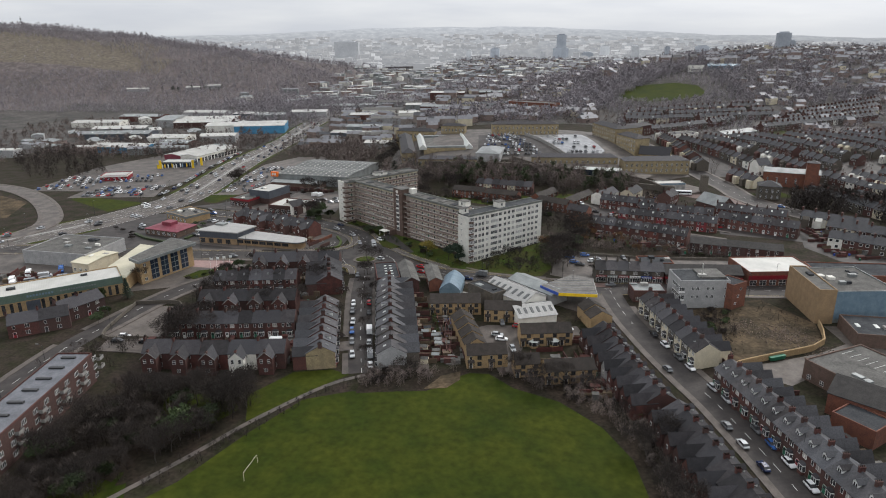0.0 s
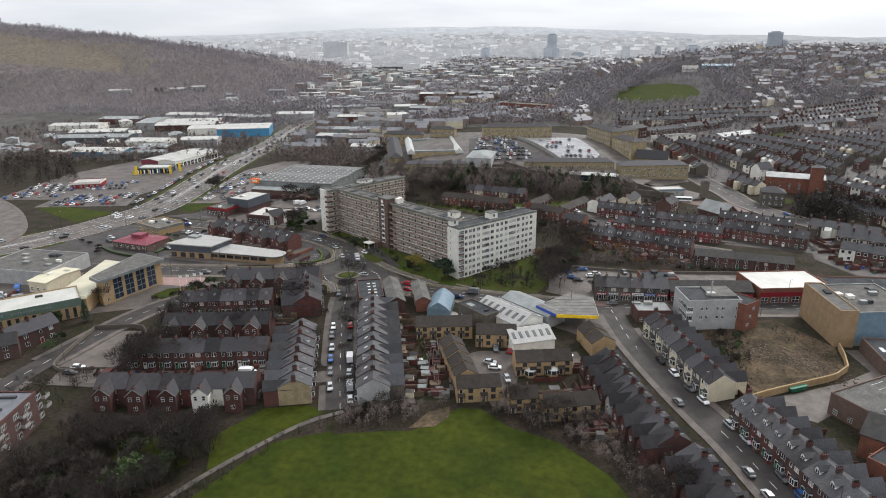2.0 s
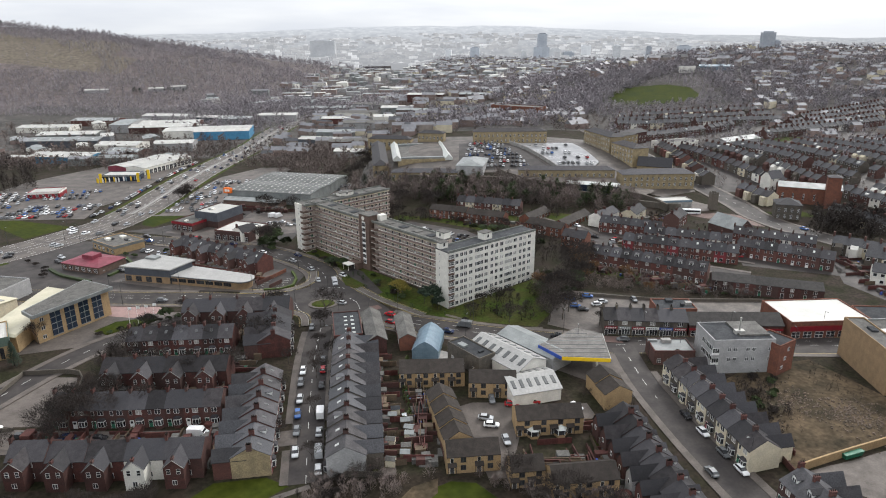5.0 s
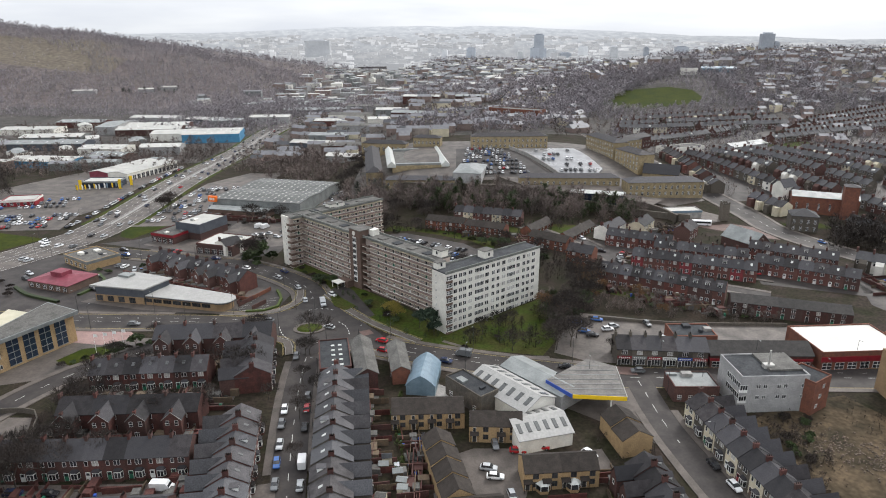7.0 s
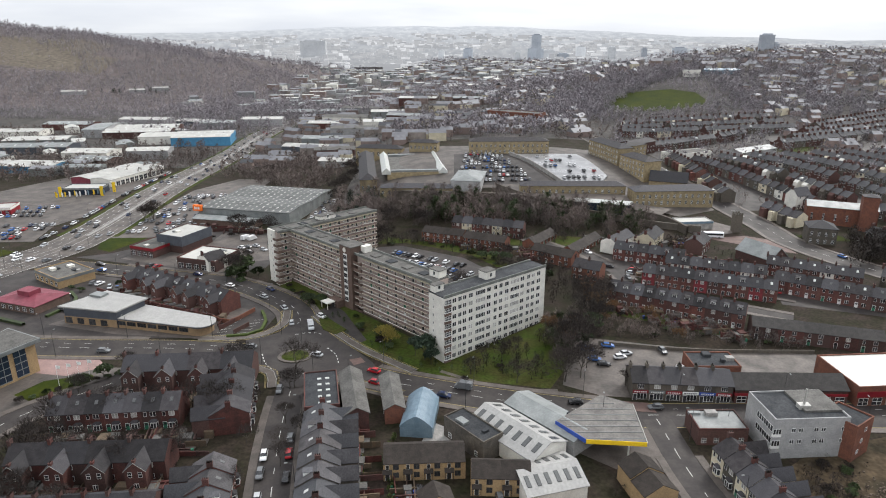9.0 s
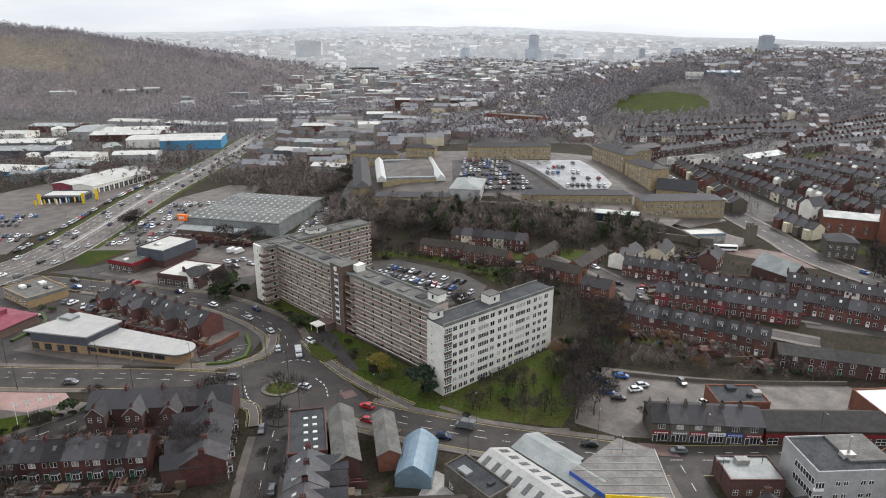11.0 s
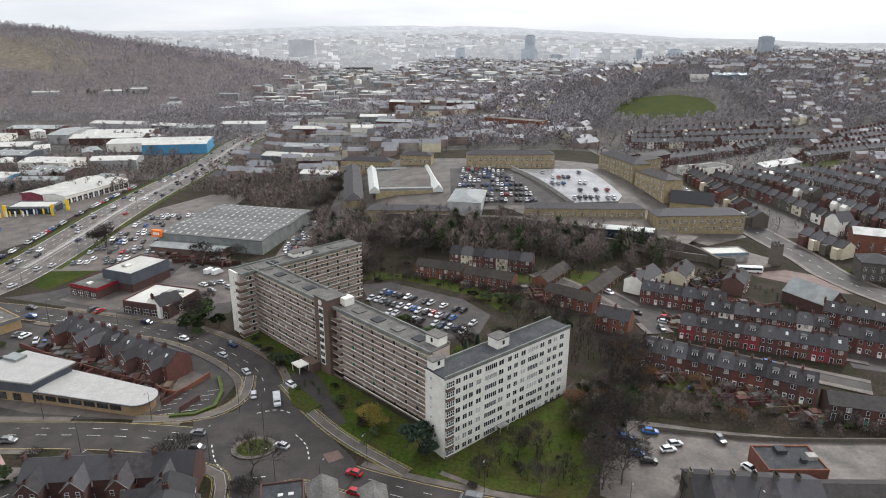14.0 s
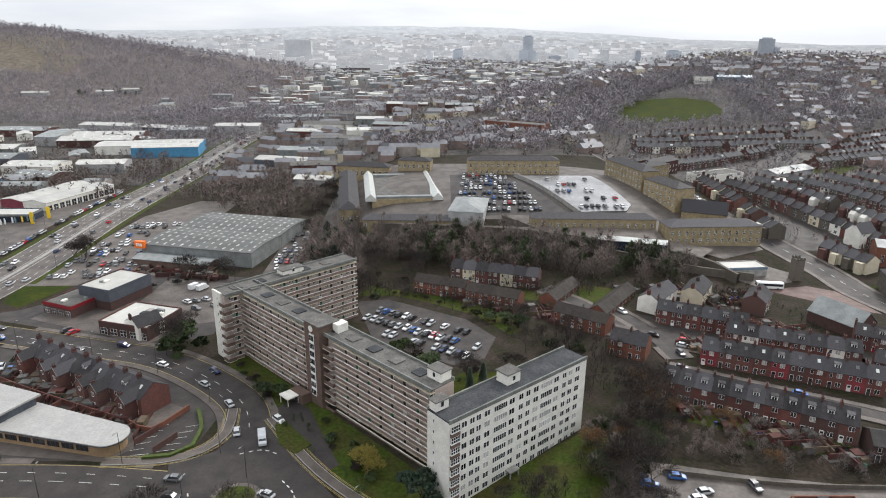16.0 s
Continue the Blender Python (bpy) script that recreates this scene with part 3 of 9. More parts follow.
for line in ([(-84, 294.3), (-70, 295.2), (-62, 299.0), (-58, 307), (-59.5, 318)], [(-48, 313.5), (-37, 297.5), (-26, 285), (-10, 271.5)],
             [(-62, 275), (-54, 271), (-51.2, 262)], [(-40.2, 262), (-36, 267.6), (-24, 263.5), (-13, 258.6)]):
    ribbon("pavement", line, -1.1, 1.1, PAVING, 0.4, 0.3, label="curved paved footway at the junction", category="pavement")
    edge = ribbon("kerb_edge", line, -1.28, 1.28, CONCRETE, 0.36, 0.2, label="pale concrete kerb at the junction", category="kerb")
    for o in (-1.75, -2.05, 1.75, 2.05):
        dashes("yellow_line", line, o, 500, 0.1, 0.12, 0.29, edge, PAINT_YELLOW)
give = ribbon("give_way_base", [(-58, 292), (-55, 287), (-55, 281)], -0.05, 0.05, ASPHALT, 0.272, label="white give-way line at the roundabout", category="road marking")
for line in ([(-60, 284), (-57, 277), (-54, 273)], [(-40, 288), (-36, 283), (-34, 277)], [(-53, 297), (-47, 299), (-42, 297)], [(-47, 270), (-43, 270.5)]):
    dashes("give_way_dash", line, 0, 1, 1, 0.3, 0.29, give)
m = Mesh()
ring = [(5.6 * math.cos(a * math.pi / 14), 4.6 * math.sin(a * math.pi / 14)) for a in range(28)]
m.hull([(x, y, 0.2) for x, y in ring], [(x, y, 0.55) for x, y in ring])
isl = [(0.8 * x, 0.8 * y) for x, y in ring]
m.hull([(x, y, 0.5) for x, y in isl], [(0.75 * x, 0.75 * y, 0.95) for x, y in isl], 1)
rb = thing("roundabout", -48.5, 281.5, 10, "small planted roundabout with a pale kerb", "roundabout", kind="structure")
part("kerb", m.data("kerb", PAVING, LAWN), rb)
sheet("traffic_island", [(-46, 309), (-43, 301), (-38, 297), (-35, 301), (-40, 307), (-46, 315)], LAWN, 0.42, label="grassed wedge of traffic island with kerbs", category="traffic island", skirt=0.4)

bays = ribbon("bay_line", [(-78.5, 297.2), (-74.5, 297.8)], -0.06, 0.06, PAINT_LINE, 0.1, label="white parking bay lines beside a showroom", category="road marking")
for k in range(5):
    dashes("bay_mark", [(-73.4 + 1.0 * k, 298.6 + 2.7 * k), (-68.8 + 0.6 * k, 299.6 + 2.7 * k)], 0, 5, 0.1, 0.12, 0.1, bays)
    dashes("bay_mark", [(-79.6 + 0.5 * k, 299.0 + 2.6 * k), (-76.4 + 0.5 * k, 300.2 + 2.6 * k)], 0, 5, 0.1, 0.12, 0.1, bays)
for k in range(7):
    dashes("bay_mark", [(-24 + 2.6 * k, 382 - 1.7 * k), (-21.4 + 2.6 * k, 386 - 1.7 * k)], 0, 5, 0.1, 0.12, 0.1, bays)
PATCHES = [
    ("park", [(-36, 171), (-23.4, 172.2), (-14, 172.6), (-9, 176), (-5, 180), (0, 183), (6, 182.5), (13, 175), (26, 168), (36, 154.6), (41.7, 140), (43, 127), (44, 110), (60, -260), (-190, -260), (-110, 80), (-84, 112), (-70, 128), (-60, 148), (-49, 166)], GRASS, 0.06, "broad mown park lawn, green and slightly worn"),
    ("park_margin", [(-62, 154), (-48, 171), (-38, 181), (-44, 184), (-56, 182), (-66, 168)], GRASS, 0.05, "green grass strip beside a hedge-lined path"),
    ("park_corner", [(-98, 105), (-84, 112), (-80, 122), (-84, 132), (-108, 112)], GRASS, 0.05, "patch of grass under bare trees"),
    ("verge", [(-128, 120), (-124, 150), (-129, 165), (-133, 160), (-134, 110)], GRASS, 0.05, "green verge beside a block of flats"),
    ("lawn", [(-70, 340), (-54, 322), (-44, 312), (-36, 300), (-18, 276), (0, 268), (30, 262), (38, 276), (44, 300), (36, 306), (0, 279), (-6, 288), (-66, 352)], LAWN, 0.05, "patchy lawn round the flats"),
    ("court_lawn", [(2, 296), (30, 318), (24, 336), (4, 336), (-10, 318)], GRASS, 0.05, "green lawn behind the flats"),
    ("corner_lawn", [(-175, 411), (-164, 428), (-149, 418), (-160, 388), (-168, 392)], GRASS, 0.05, "bright green roadside lawn"),
    ("junction_lawn", [(-258, 397), (-254, 405), (-204, 388), (-216, 366)], GRASS, 0.05, "green lawn beside the big junction"),
    ("ring_lawn", [(-231, 343), (-220, 353), (-205, 348), (-216, 331)], GRASS, 0.05, "green island beside a bend in the road"),
    ("cleared_ground", [(-360, 330), (-300, 330), (-268, 352), (-280, 388), (-320, 412), (-370, 400)], EARTH, 0.05, "bare cleared ground inside a bend"),
    ("works_yard", [(-232, 240), (-190, 236), (-160, 276), (-176, 300), (-228, 292)], ASPHALT_OLD, 0.05, "asphalt works yard full of vehicles"),
    ("gardens", [(62, 322), (102, 300), (98, 292), (58, 312)], LAWN, 0.06, "strip of overgrown back gardens"),
    ("gardens", [(0, 412), (40, 400), (36, 392), (-4, 402)], LAWN, 0.06, "strip of rough back gardens"),
    ("gardens", [(44, 404), (58, 408), (78, 402), (60, 376)], LAWN, 0.06, "gardens between bungalows"),
    ("gardens", [(-27, 240), (-22, 240), (-15, 186), (-19, 186)], LAWN, 0.06, "narrow back gardens"),
    ("gardens", [(36, 200), (44, 200), (50, 166), (40, 166)], LAWN, 0.06, "overgrown back gardens"),
    ("town_yard", [(70, 380), (104, 366), (134, 352), (132, 326), (76, 352)], ASPHALT, 0.05, "asphalt yards and lanes between terraces"),
    ("town_yard", [(134, 352), (166, 340), (166, 306), (126, 320)], ASPHALT, 0.05, "asphalt yards and lanes between terraces"),
    ("tower_lawn", [(176, 408), (196, 416), (200, 400), (182, 394)], GRASS, 0.05, "small green lawn"),
    ("car_park", [(34, 264), (44, 258), (52, 257), (54, 267), (88, 268), (112, 270), (122, 274), (118, 282.4), (96, 284), (70, 288), (44, 294), (38, 280)], ASPHALT_OLD, 0.07, "pale worn asphalt car park"),
    ("courtyard", [(-34, 394), (-22, 396), (-9, 387), (8, 375), (17, 360), (12, 345), (2, 341), (-9, 349), (-24, 358)], ASPHALT, 0.07, "asphalt car park behind the flats"),
    ("store_car_park", [(-172, 410), (-168, 520), (-150, 560), (-124, 560), (-126, 500), (-128, 430), (-134, 412)], ASPHALT_OLD, 0.06, "busy asphalt car park beside a road"),
    ("dealer_yard", [(-300, 420), (-300, 500), (-270, 600), (-214, 600), (-209, 500), (-206, 450), (-216, 420)], ASPHALT_OLD, 0.06, "asphalt yard crowded with cars"),
    ("store_yard", [(-118, 385), (-94, 372), (-78, 378), (-78, 412), (-116, 420)], ASPHALT_OLD, 0.06, "asphalt yard beside brick stores"),
    ("loading_yard", [(-78, 420), (-66, 420), (-64, 484), (-78, 486)], ASPHALT_OLD, 0.06, "long asphalt loading yard"),
    ("cleared_lot", [(-130, 226), (-112, 226), (-102, 202), (-127, 200)], PAVING, 0.06, "bare pale concrete lot behind low walls"),
    ("forecourt", [(-135, 287), (-113, 282.5), (-106, 275), (-115, 269), (-127, 271)], PINK, 0.08, "pale pink paved forecourt"),
    ("office_lawn", [(-120, 266), (-108, 270), (-98, 262), (-112, 252), (-124, 258)], GRASS, 0.06, "green lawn with flags before the offices"),
    ("waste_ground", [(79, 224), (90, 232), (112, 238), (122, 216), (117, 200), (95, 188), (80, 184), (76, 200)], EARTH, 0.06, "bare brown waste ground with rubble"),
    ("apron", [(80, 182), (96, 187), (112, 193), (124, 200), (124, 214), (150, 214), (150, 190), (112, 184), (94, 172)], PAVING, 0.07, "stained concrete service yard"),
    ("cul_de_sac", [(6, 214), (20, 214), (28, 212), (38, 214), (40, 206), (36, 202), (18, 200), (14, 184), (9, 184), (6, 196), (2, 212)], PAVING, 0.07, "brown paved turning area"),
    ("fuel_forecourt", [(26, 236), (44, 222), (52, 226), (54, 242), (40, 246), (28, 246)], PAVING, 0.09, "stained concrete forecourt"),
    ("barracks_ground", [(-62, 466), (2, 461), (44, 455), (92, 441), (116, 430), (150, 446), (146, 470), (122, 560), (74, 575), (-64, 590)], ASPHALT_OLD, 0.04, "stained paved ground round the barracks"),
    ("entrance_drive", [(-48, 318), (-43.5, 324), (-38, 317), (-34, 308), (-27, 293), (-30, 290), (-35, 299), (-39, 306), (-44, 312)], ASPHALT, 0.1, "asphalt drive to the flats' entrance"),
    ("wood_glade", [(-90, 166), (-72, 170), (-66, 160), (-74, 148), (-86, 152)], GRASS, 0.06, "dim grass glade among bare trees"),
    ("paved_yard", [(-8, 231), (4, 232), (5, 238), (-3, 244), (-6, 238)], CONCRETE, 0.07, "pale concrete yard beside a blue shed"),
    ("worn_patch", [(-14, 173), (-9, 181), (-3, 184), (-3, 179), (-7, 174)], EARTH, 0.085, "bare sandy patch at the lawn's edge"),
    ("junction_patch", [(-31, 279), (-27.5, 280.5), (-25.5, 277.5), (-29, 275.5)], PAVING_RED, 0.285, "buff-red surfaced approach at the junction"),
    ("junction_patch", [(48, 255), (56, 254), (57, 249), (49, 250)], PAVING_RED, 0.26, "buff-red surfaced approach at the junction"),
    ("church_yard", [(172, 388), (186, 402), (222, 394), (216, 366), (190, 360)], LITTER, 0.05, "dark shrubby churchyard"),
    ("town_yard", [(158, 300), (170, 336), (196, 322), (216, 300), (214, 270), (166, 282)], ASPHALT, 0.05, "asphalt yards and lanes between terraces"),
    ("hillside_lanes", [(160, 446), (420, 452), (420, 610), (262, 650), (150, 590)], ASPHALT, 0.05, "lanes and back yards between hillside terraces"),
    ("school_field", [(232, 600), (262, 618), (296, 606), (268, 586)], LAWN, 0.12, "worn green school field"),
    ("court_bank", [(-34, 400), (-20, 400), (-6, 392), (12, 378), (22, 362), (30, 362), (20, 384), (0, 398), (-30, 410)], LAWN, 0.055, "rough grass bank round a car park"),
    ("store_forecourt", [(-150, 378), (-100, 358), (-92, 366), (-96, 384), (-140, 400)], ASPHALT_OLD, 0.075, "worn asphalt forecourt of brick stores"),
    ("road_forecourt", [(-228, 298), (-130, 295), (-84, 295), (-64, 301), (-62, 318), (-88, 339), (-120, 349), (-165, 360), (-198, 364), (-214, 332)], ASPHALT, 0.045, "asphalt round low restaurants and showrooms"),
    ("store_ground", [(-172, 380), (-120, 364), (-96, 354), (-80, 366), (-78, 420), (-130, 430), (-134, 412), (-158, 386)], ASPHALT, 0.04, "asphalt round brick stores"),
    ("office_ground", [(-200, 270), (-150, 276), (-92, 274), (-104, 262), (-122, 246), (-140, 240), (-190, 232)], ASPHALT_OLD, 0.035, "worn asphalt round offices"),
    ("terrace_yards", [(-138, 335), (-84, 307.5), (-77, 307), (-72, 318), (-126, 347)], ASPHALT_OLD, 0.085, "concrete back yards of a terrace"),
    ("showroom_apron", [(-142, 306), (-128, 322), (-108, 318), (-82, 307), (-79, 300), (-84, 294.5), (-114, 298)], PAVING, 0.065, "paved apron round a showroom"),
    ("slope", [(-44, 476), (30, 472), (112, 446), (128, 434), (100, 412), (60, 420), (20, 428), (-38, 438)], LITTER, 0.05, "dark leaf-strewn slope under bare trees"),
    ("shrub_slope", [(46, 300), (60, 322), (100, 298), (120, 290), (118, 284), (90, 286), (48, 296)], LITTER, 0.05, "overgrown bank of brambles"),
    ("woodland_floor", [(-112, 112), (-106, 178), (-62, 180), (-58, 166), (-72, 140), (-88, 120)], LITTER, 0.045, "dark leaf litter under bare trees"),
    ("hedge_ground", [(-34, 182), (-34, 170), (-22, 171.4), (-13, 172), (-8, 176), (-4, 181), (0, 184), (6, 183.4), (13, 174.4), (26, 167), (36, 154), (41, 140), (42, 100), (52, 100), (58, 165), (40, 176), (14, 184), (-20, 186)], LITTER, 0.07, "scrubby dark ground along a lawn"),
    ("bus_station", [(121, 417), (137, 434), (150, 422), (146, 412), (130, 406)], PAVING, 0.09, "paved bus station deck"),
    ("tram_plaza", [(130, 404), (150, 408), (160, 402), (163, 380), (154, 384)], PAVING_RED, 0.09, "red block-paved plaza"),
    ("barracks_car_park", [(6, 546), (40, 548), (66, 478), (22, 476), (5, 480)], ASPHALT, 0.08, "grey car park full of cars"),
    ("far_field", [(157, 806), (169, 836), (196, 840), (222, 834), (247, 826), (266, 802), (267, 776), (259, 758), (236, 750), (205, 750), (178, 768)], GRASS, 0.3, "bright green sloping playing field"),
]
for name, pts, material, lift, label in PATCHES:
    sheet(name, pts, material, lift, label=label, category="grass" if material in (GRASS, LAWN) else "ground")
ribbon("footpath", [(-90, 112), (-72, 137), (-60, 155), (-44, 174), (-33, 181)], -0.8, 0.8, ASPHALT_OLD, 0.09, label="narrow grey path along the lawn", category="path")
ribbon("footpath", [(-2, 272), (16, 262), (32, 261)], -0.7, 0.7, PAVING, 0.09, label="pale concrete garden path", category="path")

# ---- the slab block of flats ----
STOREY, LEVELS, TOP = 2.66, 8, 22.3
GALLERY_BRICK = mat("mauve_brick_panel", (0.2, 0.145, 0.13), (0.16, 0.12, 0.108), 1.5, 0.9, 0.15, 0.08)
GALLERY_WALL = mat("pale_pink_render", (0.43, 0.355, 0.315), (0.36, 0.3, 0.27), 1.5, 0.9, 0.2, 0.08)
flats = thing("apartment_block", -1, 277, 0, "long eight-storey slab block of white render and brown brick", "apartment building", z=0.0)


def slab_roof(parent, length, depth, boxes=(), cover=None):
    b = Mesh()
    b.box(0, 0, TOP - 0.3, length, depth, TOP)
    part("roof", b.data("roof", cover or FELT), parent)
    for y0, y1 in ((-0.12, 0.22), (depth - 0.22, depth + 0.12)):
        b = Mesh()
        b.box(-0.1, y0, TOP - 0.4, length + 0.1, y1, TOP + 0.55)
        part("parapet", b.data("parapet", PARAPET), parent)
    k, x = 0, 4.0
    while x < length - 4 and not cover:
        b = Mesh()
        b.box(x, depth * 0.32, TOP, x + 3.2, depth * 0.75, TOP + 0.28)
        part("roof_panel", b.data("roof_panel", FELT_DARK if k % 2 else FELT), parent)
        x += 8.5
        k += 1
    for x0, y0, x1, y1, h in boxes:
        b = Mesh()
        b.box(x0, y0, TOP, x1, y1, TOP + h)
        lift = part("lift_housing", b.data("lift_housing", WHITE), parent, None, "white rendered lift housing")
        b = Mesh()
        b.box(x0 - 0.25, y0 - 0.25, TOP + h, x1 + 0.25, y1 + 0.25, TOP + h + 0.22)
        part("cap", b.data("cap", FELT), lift)
        part("opening", window_mesh(0.9, 1.3, 1), lift, pose((x0 + x1) / 2, y0 - 0.03, TOP + 0.7))


def wing(origin, angle, lift=0.0):
    e = new("wing")
    e.parent = flats
    e.matrix_basis = Matrix.Translation((origin[0] + 1, origin[1] - 277, lift)) @ pose(0, 0, 0, 0, 0, angle)
    return e


# white front wing
L1, D1 = 45.6, 7.4
w1 = wing((-1, 277), 39.6)
b = Mesh()
b.box(0, 0, -1.5, L1, D1, TOP - 0.3)
part("wall", b.data("wall", WHITE), w1)
slab_roof(w1, L1, D1, [(20.2, 3.0, 24.4, 6.6, 2.6), (0.4, 5.0, 4.0, 7.2, 2.2)], FELT_DARK)
COLS = [(4.1, 1.4, 2), (6.4, 1.3, 2), (8.3, 1.3, 2), (10.9, 1.6, 2), (15.1, 4.0, 6), (18.7, 1.6, 2), (21.7, 1.3, 2), (24.1, 1.3, 2), (26.8, 1.6, 2),
        (30.6, 3.9, 6), (34.1, 1.6, 2), (37.1, 1.3, 2), (39.4, 1.4, 2), (42.1, 1.6, 2)]
rnd = random.Random(4)
for level in range(LEVELS):
    z = 0.95 + level * STOREY + 0.1
    for x, w, n in COLS:
        part("window", window_mesh(w + 0.1, 1.45, n, 1, rnd.choice((GLASS, GLASS, GLASS, GLASS, CURTAIN))), w1, pose(x, -0.03, z))
    for x0, rz in ((0.0, -90), (L1, 90)):
        y = 1.5 if rz < 0 else 2.2
        bay = Mesh()
        bay.box(-1.25, -0.5, 0, 1.25, 0.0, 0.95)
        bay.box(-1.3, -0.55, 0.95, 1.3, 0.0, 1.03, 1)
        at = pose(1.35, 0, level * STOREY + 0.15) if rz < 0 else pose(x0, y, level * STOREY + 0.15, 0, 0, rz)
        p = part("bay", cached("bay", lambda: bay.data("bay", BRICK_BROWN, FRAME)), w1, at)
        part("bay_window", window_mesh(2.45, 1.5, 4, 2), p, pose(0, -0.42, 1.1))
        part("bay_side", window_mesh(0.42, 1.5, 1, 1), p, pose(1.22, -0.2, 1.1, 0, 0, 90))
    part("slot_window", window_mesh(0.45, 0.9, 1), w1, pose(-0.03, 5.2, z + 0.2, 0, 0, -90))
b = Mesh()
b.box(17.4, -1.8, 2.3, 20.6, 0, 2.55)
b.box(17.5, -1.7, -1, 17.8, -1.4, 2.3)
b.box(20.2, -1.7, -1, 20.5, -1.4, 2.3)
part("porch", b.data("porch", CONCRETE), w1)
part("door", door_mesh(GUTTER, 1.4, 2.2), w1, pose(19, -0.04, 0.1))


def gallery(e, length, depth, starts, seed):
    """A wing with open access galleries: deck, parapet, doors and windows on every storey."""
    b = Mesh()
    b.box(0, 1.35, -1.5, length, depth, TOP - 0.3)
    part("wall", b.data("wall", GALLERY_WALL), e)
    r = random.Random(seed)
    for level in range(LEVELS + 1):
        z = level * STOREY + 0.1
        for x0, x1 in starts:
            b = Mesh()
            b.box(x0, -0.16, z - 0.2, x1, 1.4, z)
            part("deck", b.data("deck", CREAM), e, None, "pale concrete gallery edge")
            if level == LEVELS:
                continue
            n = max(1, round((x1 - x0) / 4.4))
            w = (x1 - x0) / n
            for k in range(n):
                key = ("parapet", round(w, 2))

                def build():
                    p = Mesh()
                    p.box(0.03, -0.12, 0, w - 0.03, 0.03, 1.02)
                    p.box(0, -0.2, 1.02, w, 0.08, 1.14, 1)
                    return p.data("gallery_parapet", GALLERY_BRICK, WHITE)
                part("gallery_parapet", cached(key, build), e, pose(x0 + k * w, 0, z))
                part("window", window_mesh(1.5, 1.1, 3, 1, r.choice((GLASS, GLASS, GLASS, CURTAIN))), e, pose(x0 + (k + 0.3) * w, 1.3, z + 1.2))
                part("door", door_mesh(r.choice((FRAME, GUTTER, GUTTER, GUTTER, BRICK_BROWN, GREEN_PAINT))), e, pose(x0 + (k + 0.75) * w, 1.3, z))


# middle wing with the stair tower
L2, D2 = 89.8, 7.6
w2 = wing((-68, 354), -45.4)
gallery(w2, L2, D2, ((0.0, 42.0), (53.2, L2)), 11)
slab_roof(w2, L2, D2, [(84.5, 4.0, 89.0, 7.5, 2.4)])
b = Mesh()
b.box(42.0, -1.6, -1.5, 48.8, 5.0, 24.6)
tower = part("stair_tower", b.data("stair_tower", BRICK_BROWN), w2, None, "brown brick stair tower")
b = Mesh()
b.box(41.8, -1.8, 24.6, 49.0, 5.2, 24.9)
part("cap", b.data("cap", FELT), tower)
b = Mesh()
b.box(48.4, 3.0, 22.3, 51.2, 6.4, 24.7)
part("tank_room", b.data("tank_room", WHITE), tower, None, "white rendered tank room")
b = Mesh()
b.box(44.2, -1.72, 3.0, 46.4, -1.6, 21.8)
for level in range(8):
    for k in range(3):
        z = 3.3 + level * 2.35
        b.box(44.32 + 0.69 * k, -1.76, z, 44.9 + 0.69 * k, -1.7, z + 1.5, 1)
part("stair_glazing", b.data("stair_glazing", FRAME, GLASS), tower)
b = Mesh()
ring = [(45.0 + 0.9 * math.cos(a * math.pi / 8), 23.2 + 0.9 * math.sin(a * math.pi / 8)) for a in range(16)]
b.hull([(x, -1.6, z) for x, z in ring], [(x, -1.75, z) for x, z in ring])
part("round_plaque", b.data("round_plaque", WHITE), tower)
for level in range(LEVELS):
    z = level * STOREY + 0.1
    b = Mesh()
    b.box(49.2, -0.9, z - 0.18, 53.2, 1.4, z)
    b.box(49.2, -0.9, z, 53.2, -0.75, z + 1.05, 1)
    b.box(53.05, -0.75, z, 53.2, 0.0, z + 1.05, 1)
    part("balcony", b.data("balcony", WHITE, BRICK_BROWN), w2)
b = Mesh()
b.box(37.6, -4.6, -0.5, 43.4, -1.6, 3.1)
porch = part("entrance_porch", b.data("entrance_porch", BRICK_BROWN), w2, None, "brown brick entrance porch")
part("door", door_mesh(GUTTER, 1.8, 2.2), porch, pose(40.5, -4.64, 0.1))
b = Mesh()
b.box(37.4, -8.2, 2.5, 41.8, -4.6, 2.8)
for x, y in ((37.7, -7.9), (41.4, -7.9)):
    b.rod((x, y, -0.5), (x, y, 2.5), 0.12, 0.12, 8)
part("entrance_canopy", b.data("entrance_canopy", WHITE), w2, None, "white flat entrance canopy")

# rear wing
L3, D3 = 50.5, 7.8
w3 = wing((-68, 346), 44.0, 0.07)
gallery(w3, L3, D3, ((1.5, 4.5), (13.2, L3 - 0.2)), 12)
slab_roof(w3, L3, D3, [(22, 2.8, 30, 6.6, 1.6)])
b = Mesh()
b.box(-0.6, 2.4, -1.5, 0.0, D3, TOP + 0.2)
part("end_wall", b.data("end_wall", WHITE), w3, None, "white rendered end wall")
for level in range(LEVELS):
    z = level * STOREY + 0.1
    b = Mesh()
    b.box(-1.3, -0.6, z - 0.18, 1.4, 2.4, z)
    b.box(-1.3, -0.6, z, -1.15, 2.4, z + 1.05, 1)
    b.box(-1.15, -0.6, z, 1.4, -0.45, z + 1.05, 1)
    part("balcony", b.data("balcony", WHITE, BRICK_BROWN), w3)
    part("slot_window", window_mesh(0.5, 0.9, 1), w3, pose(-0.63, 4.6, z + 1.1, 0, 0, -90))

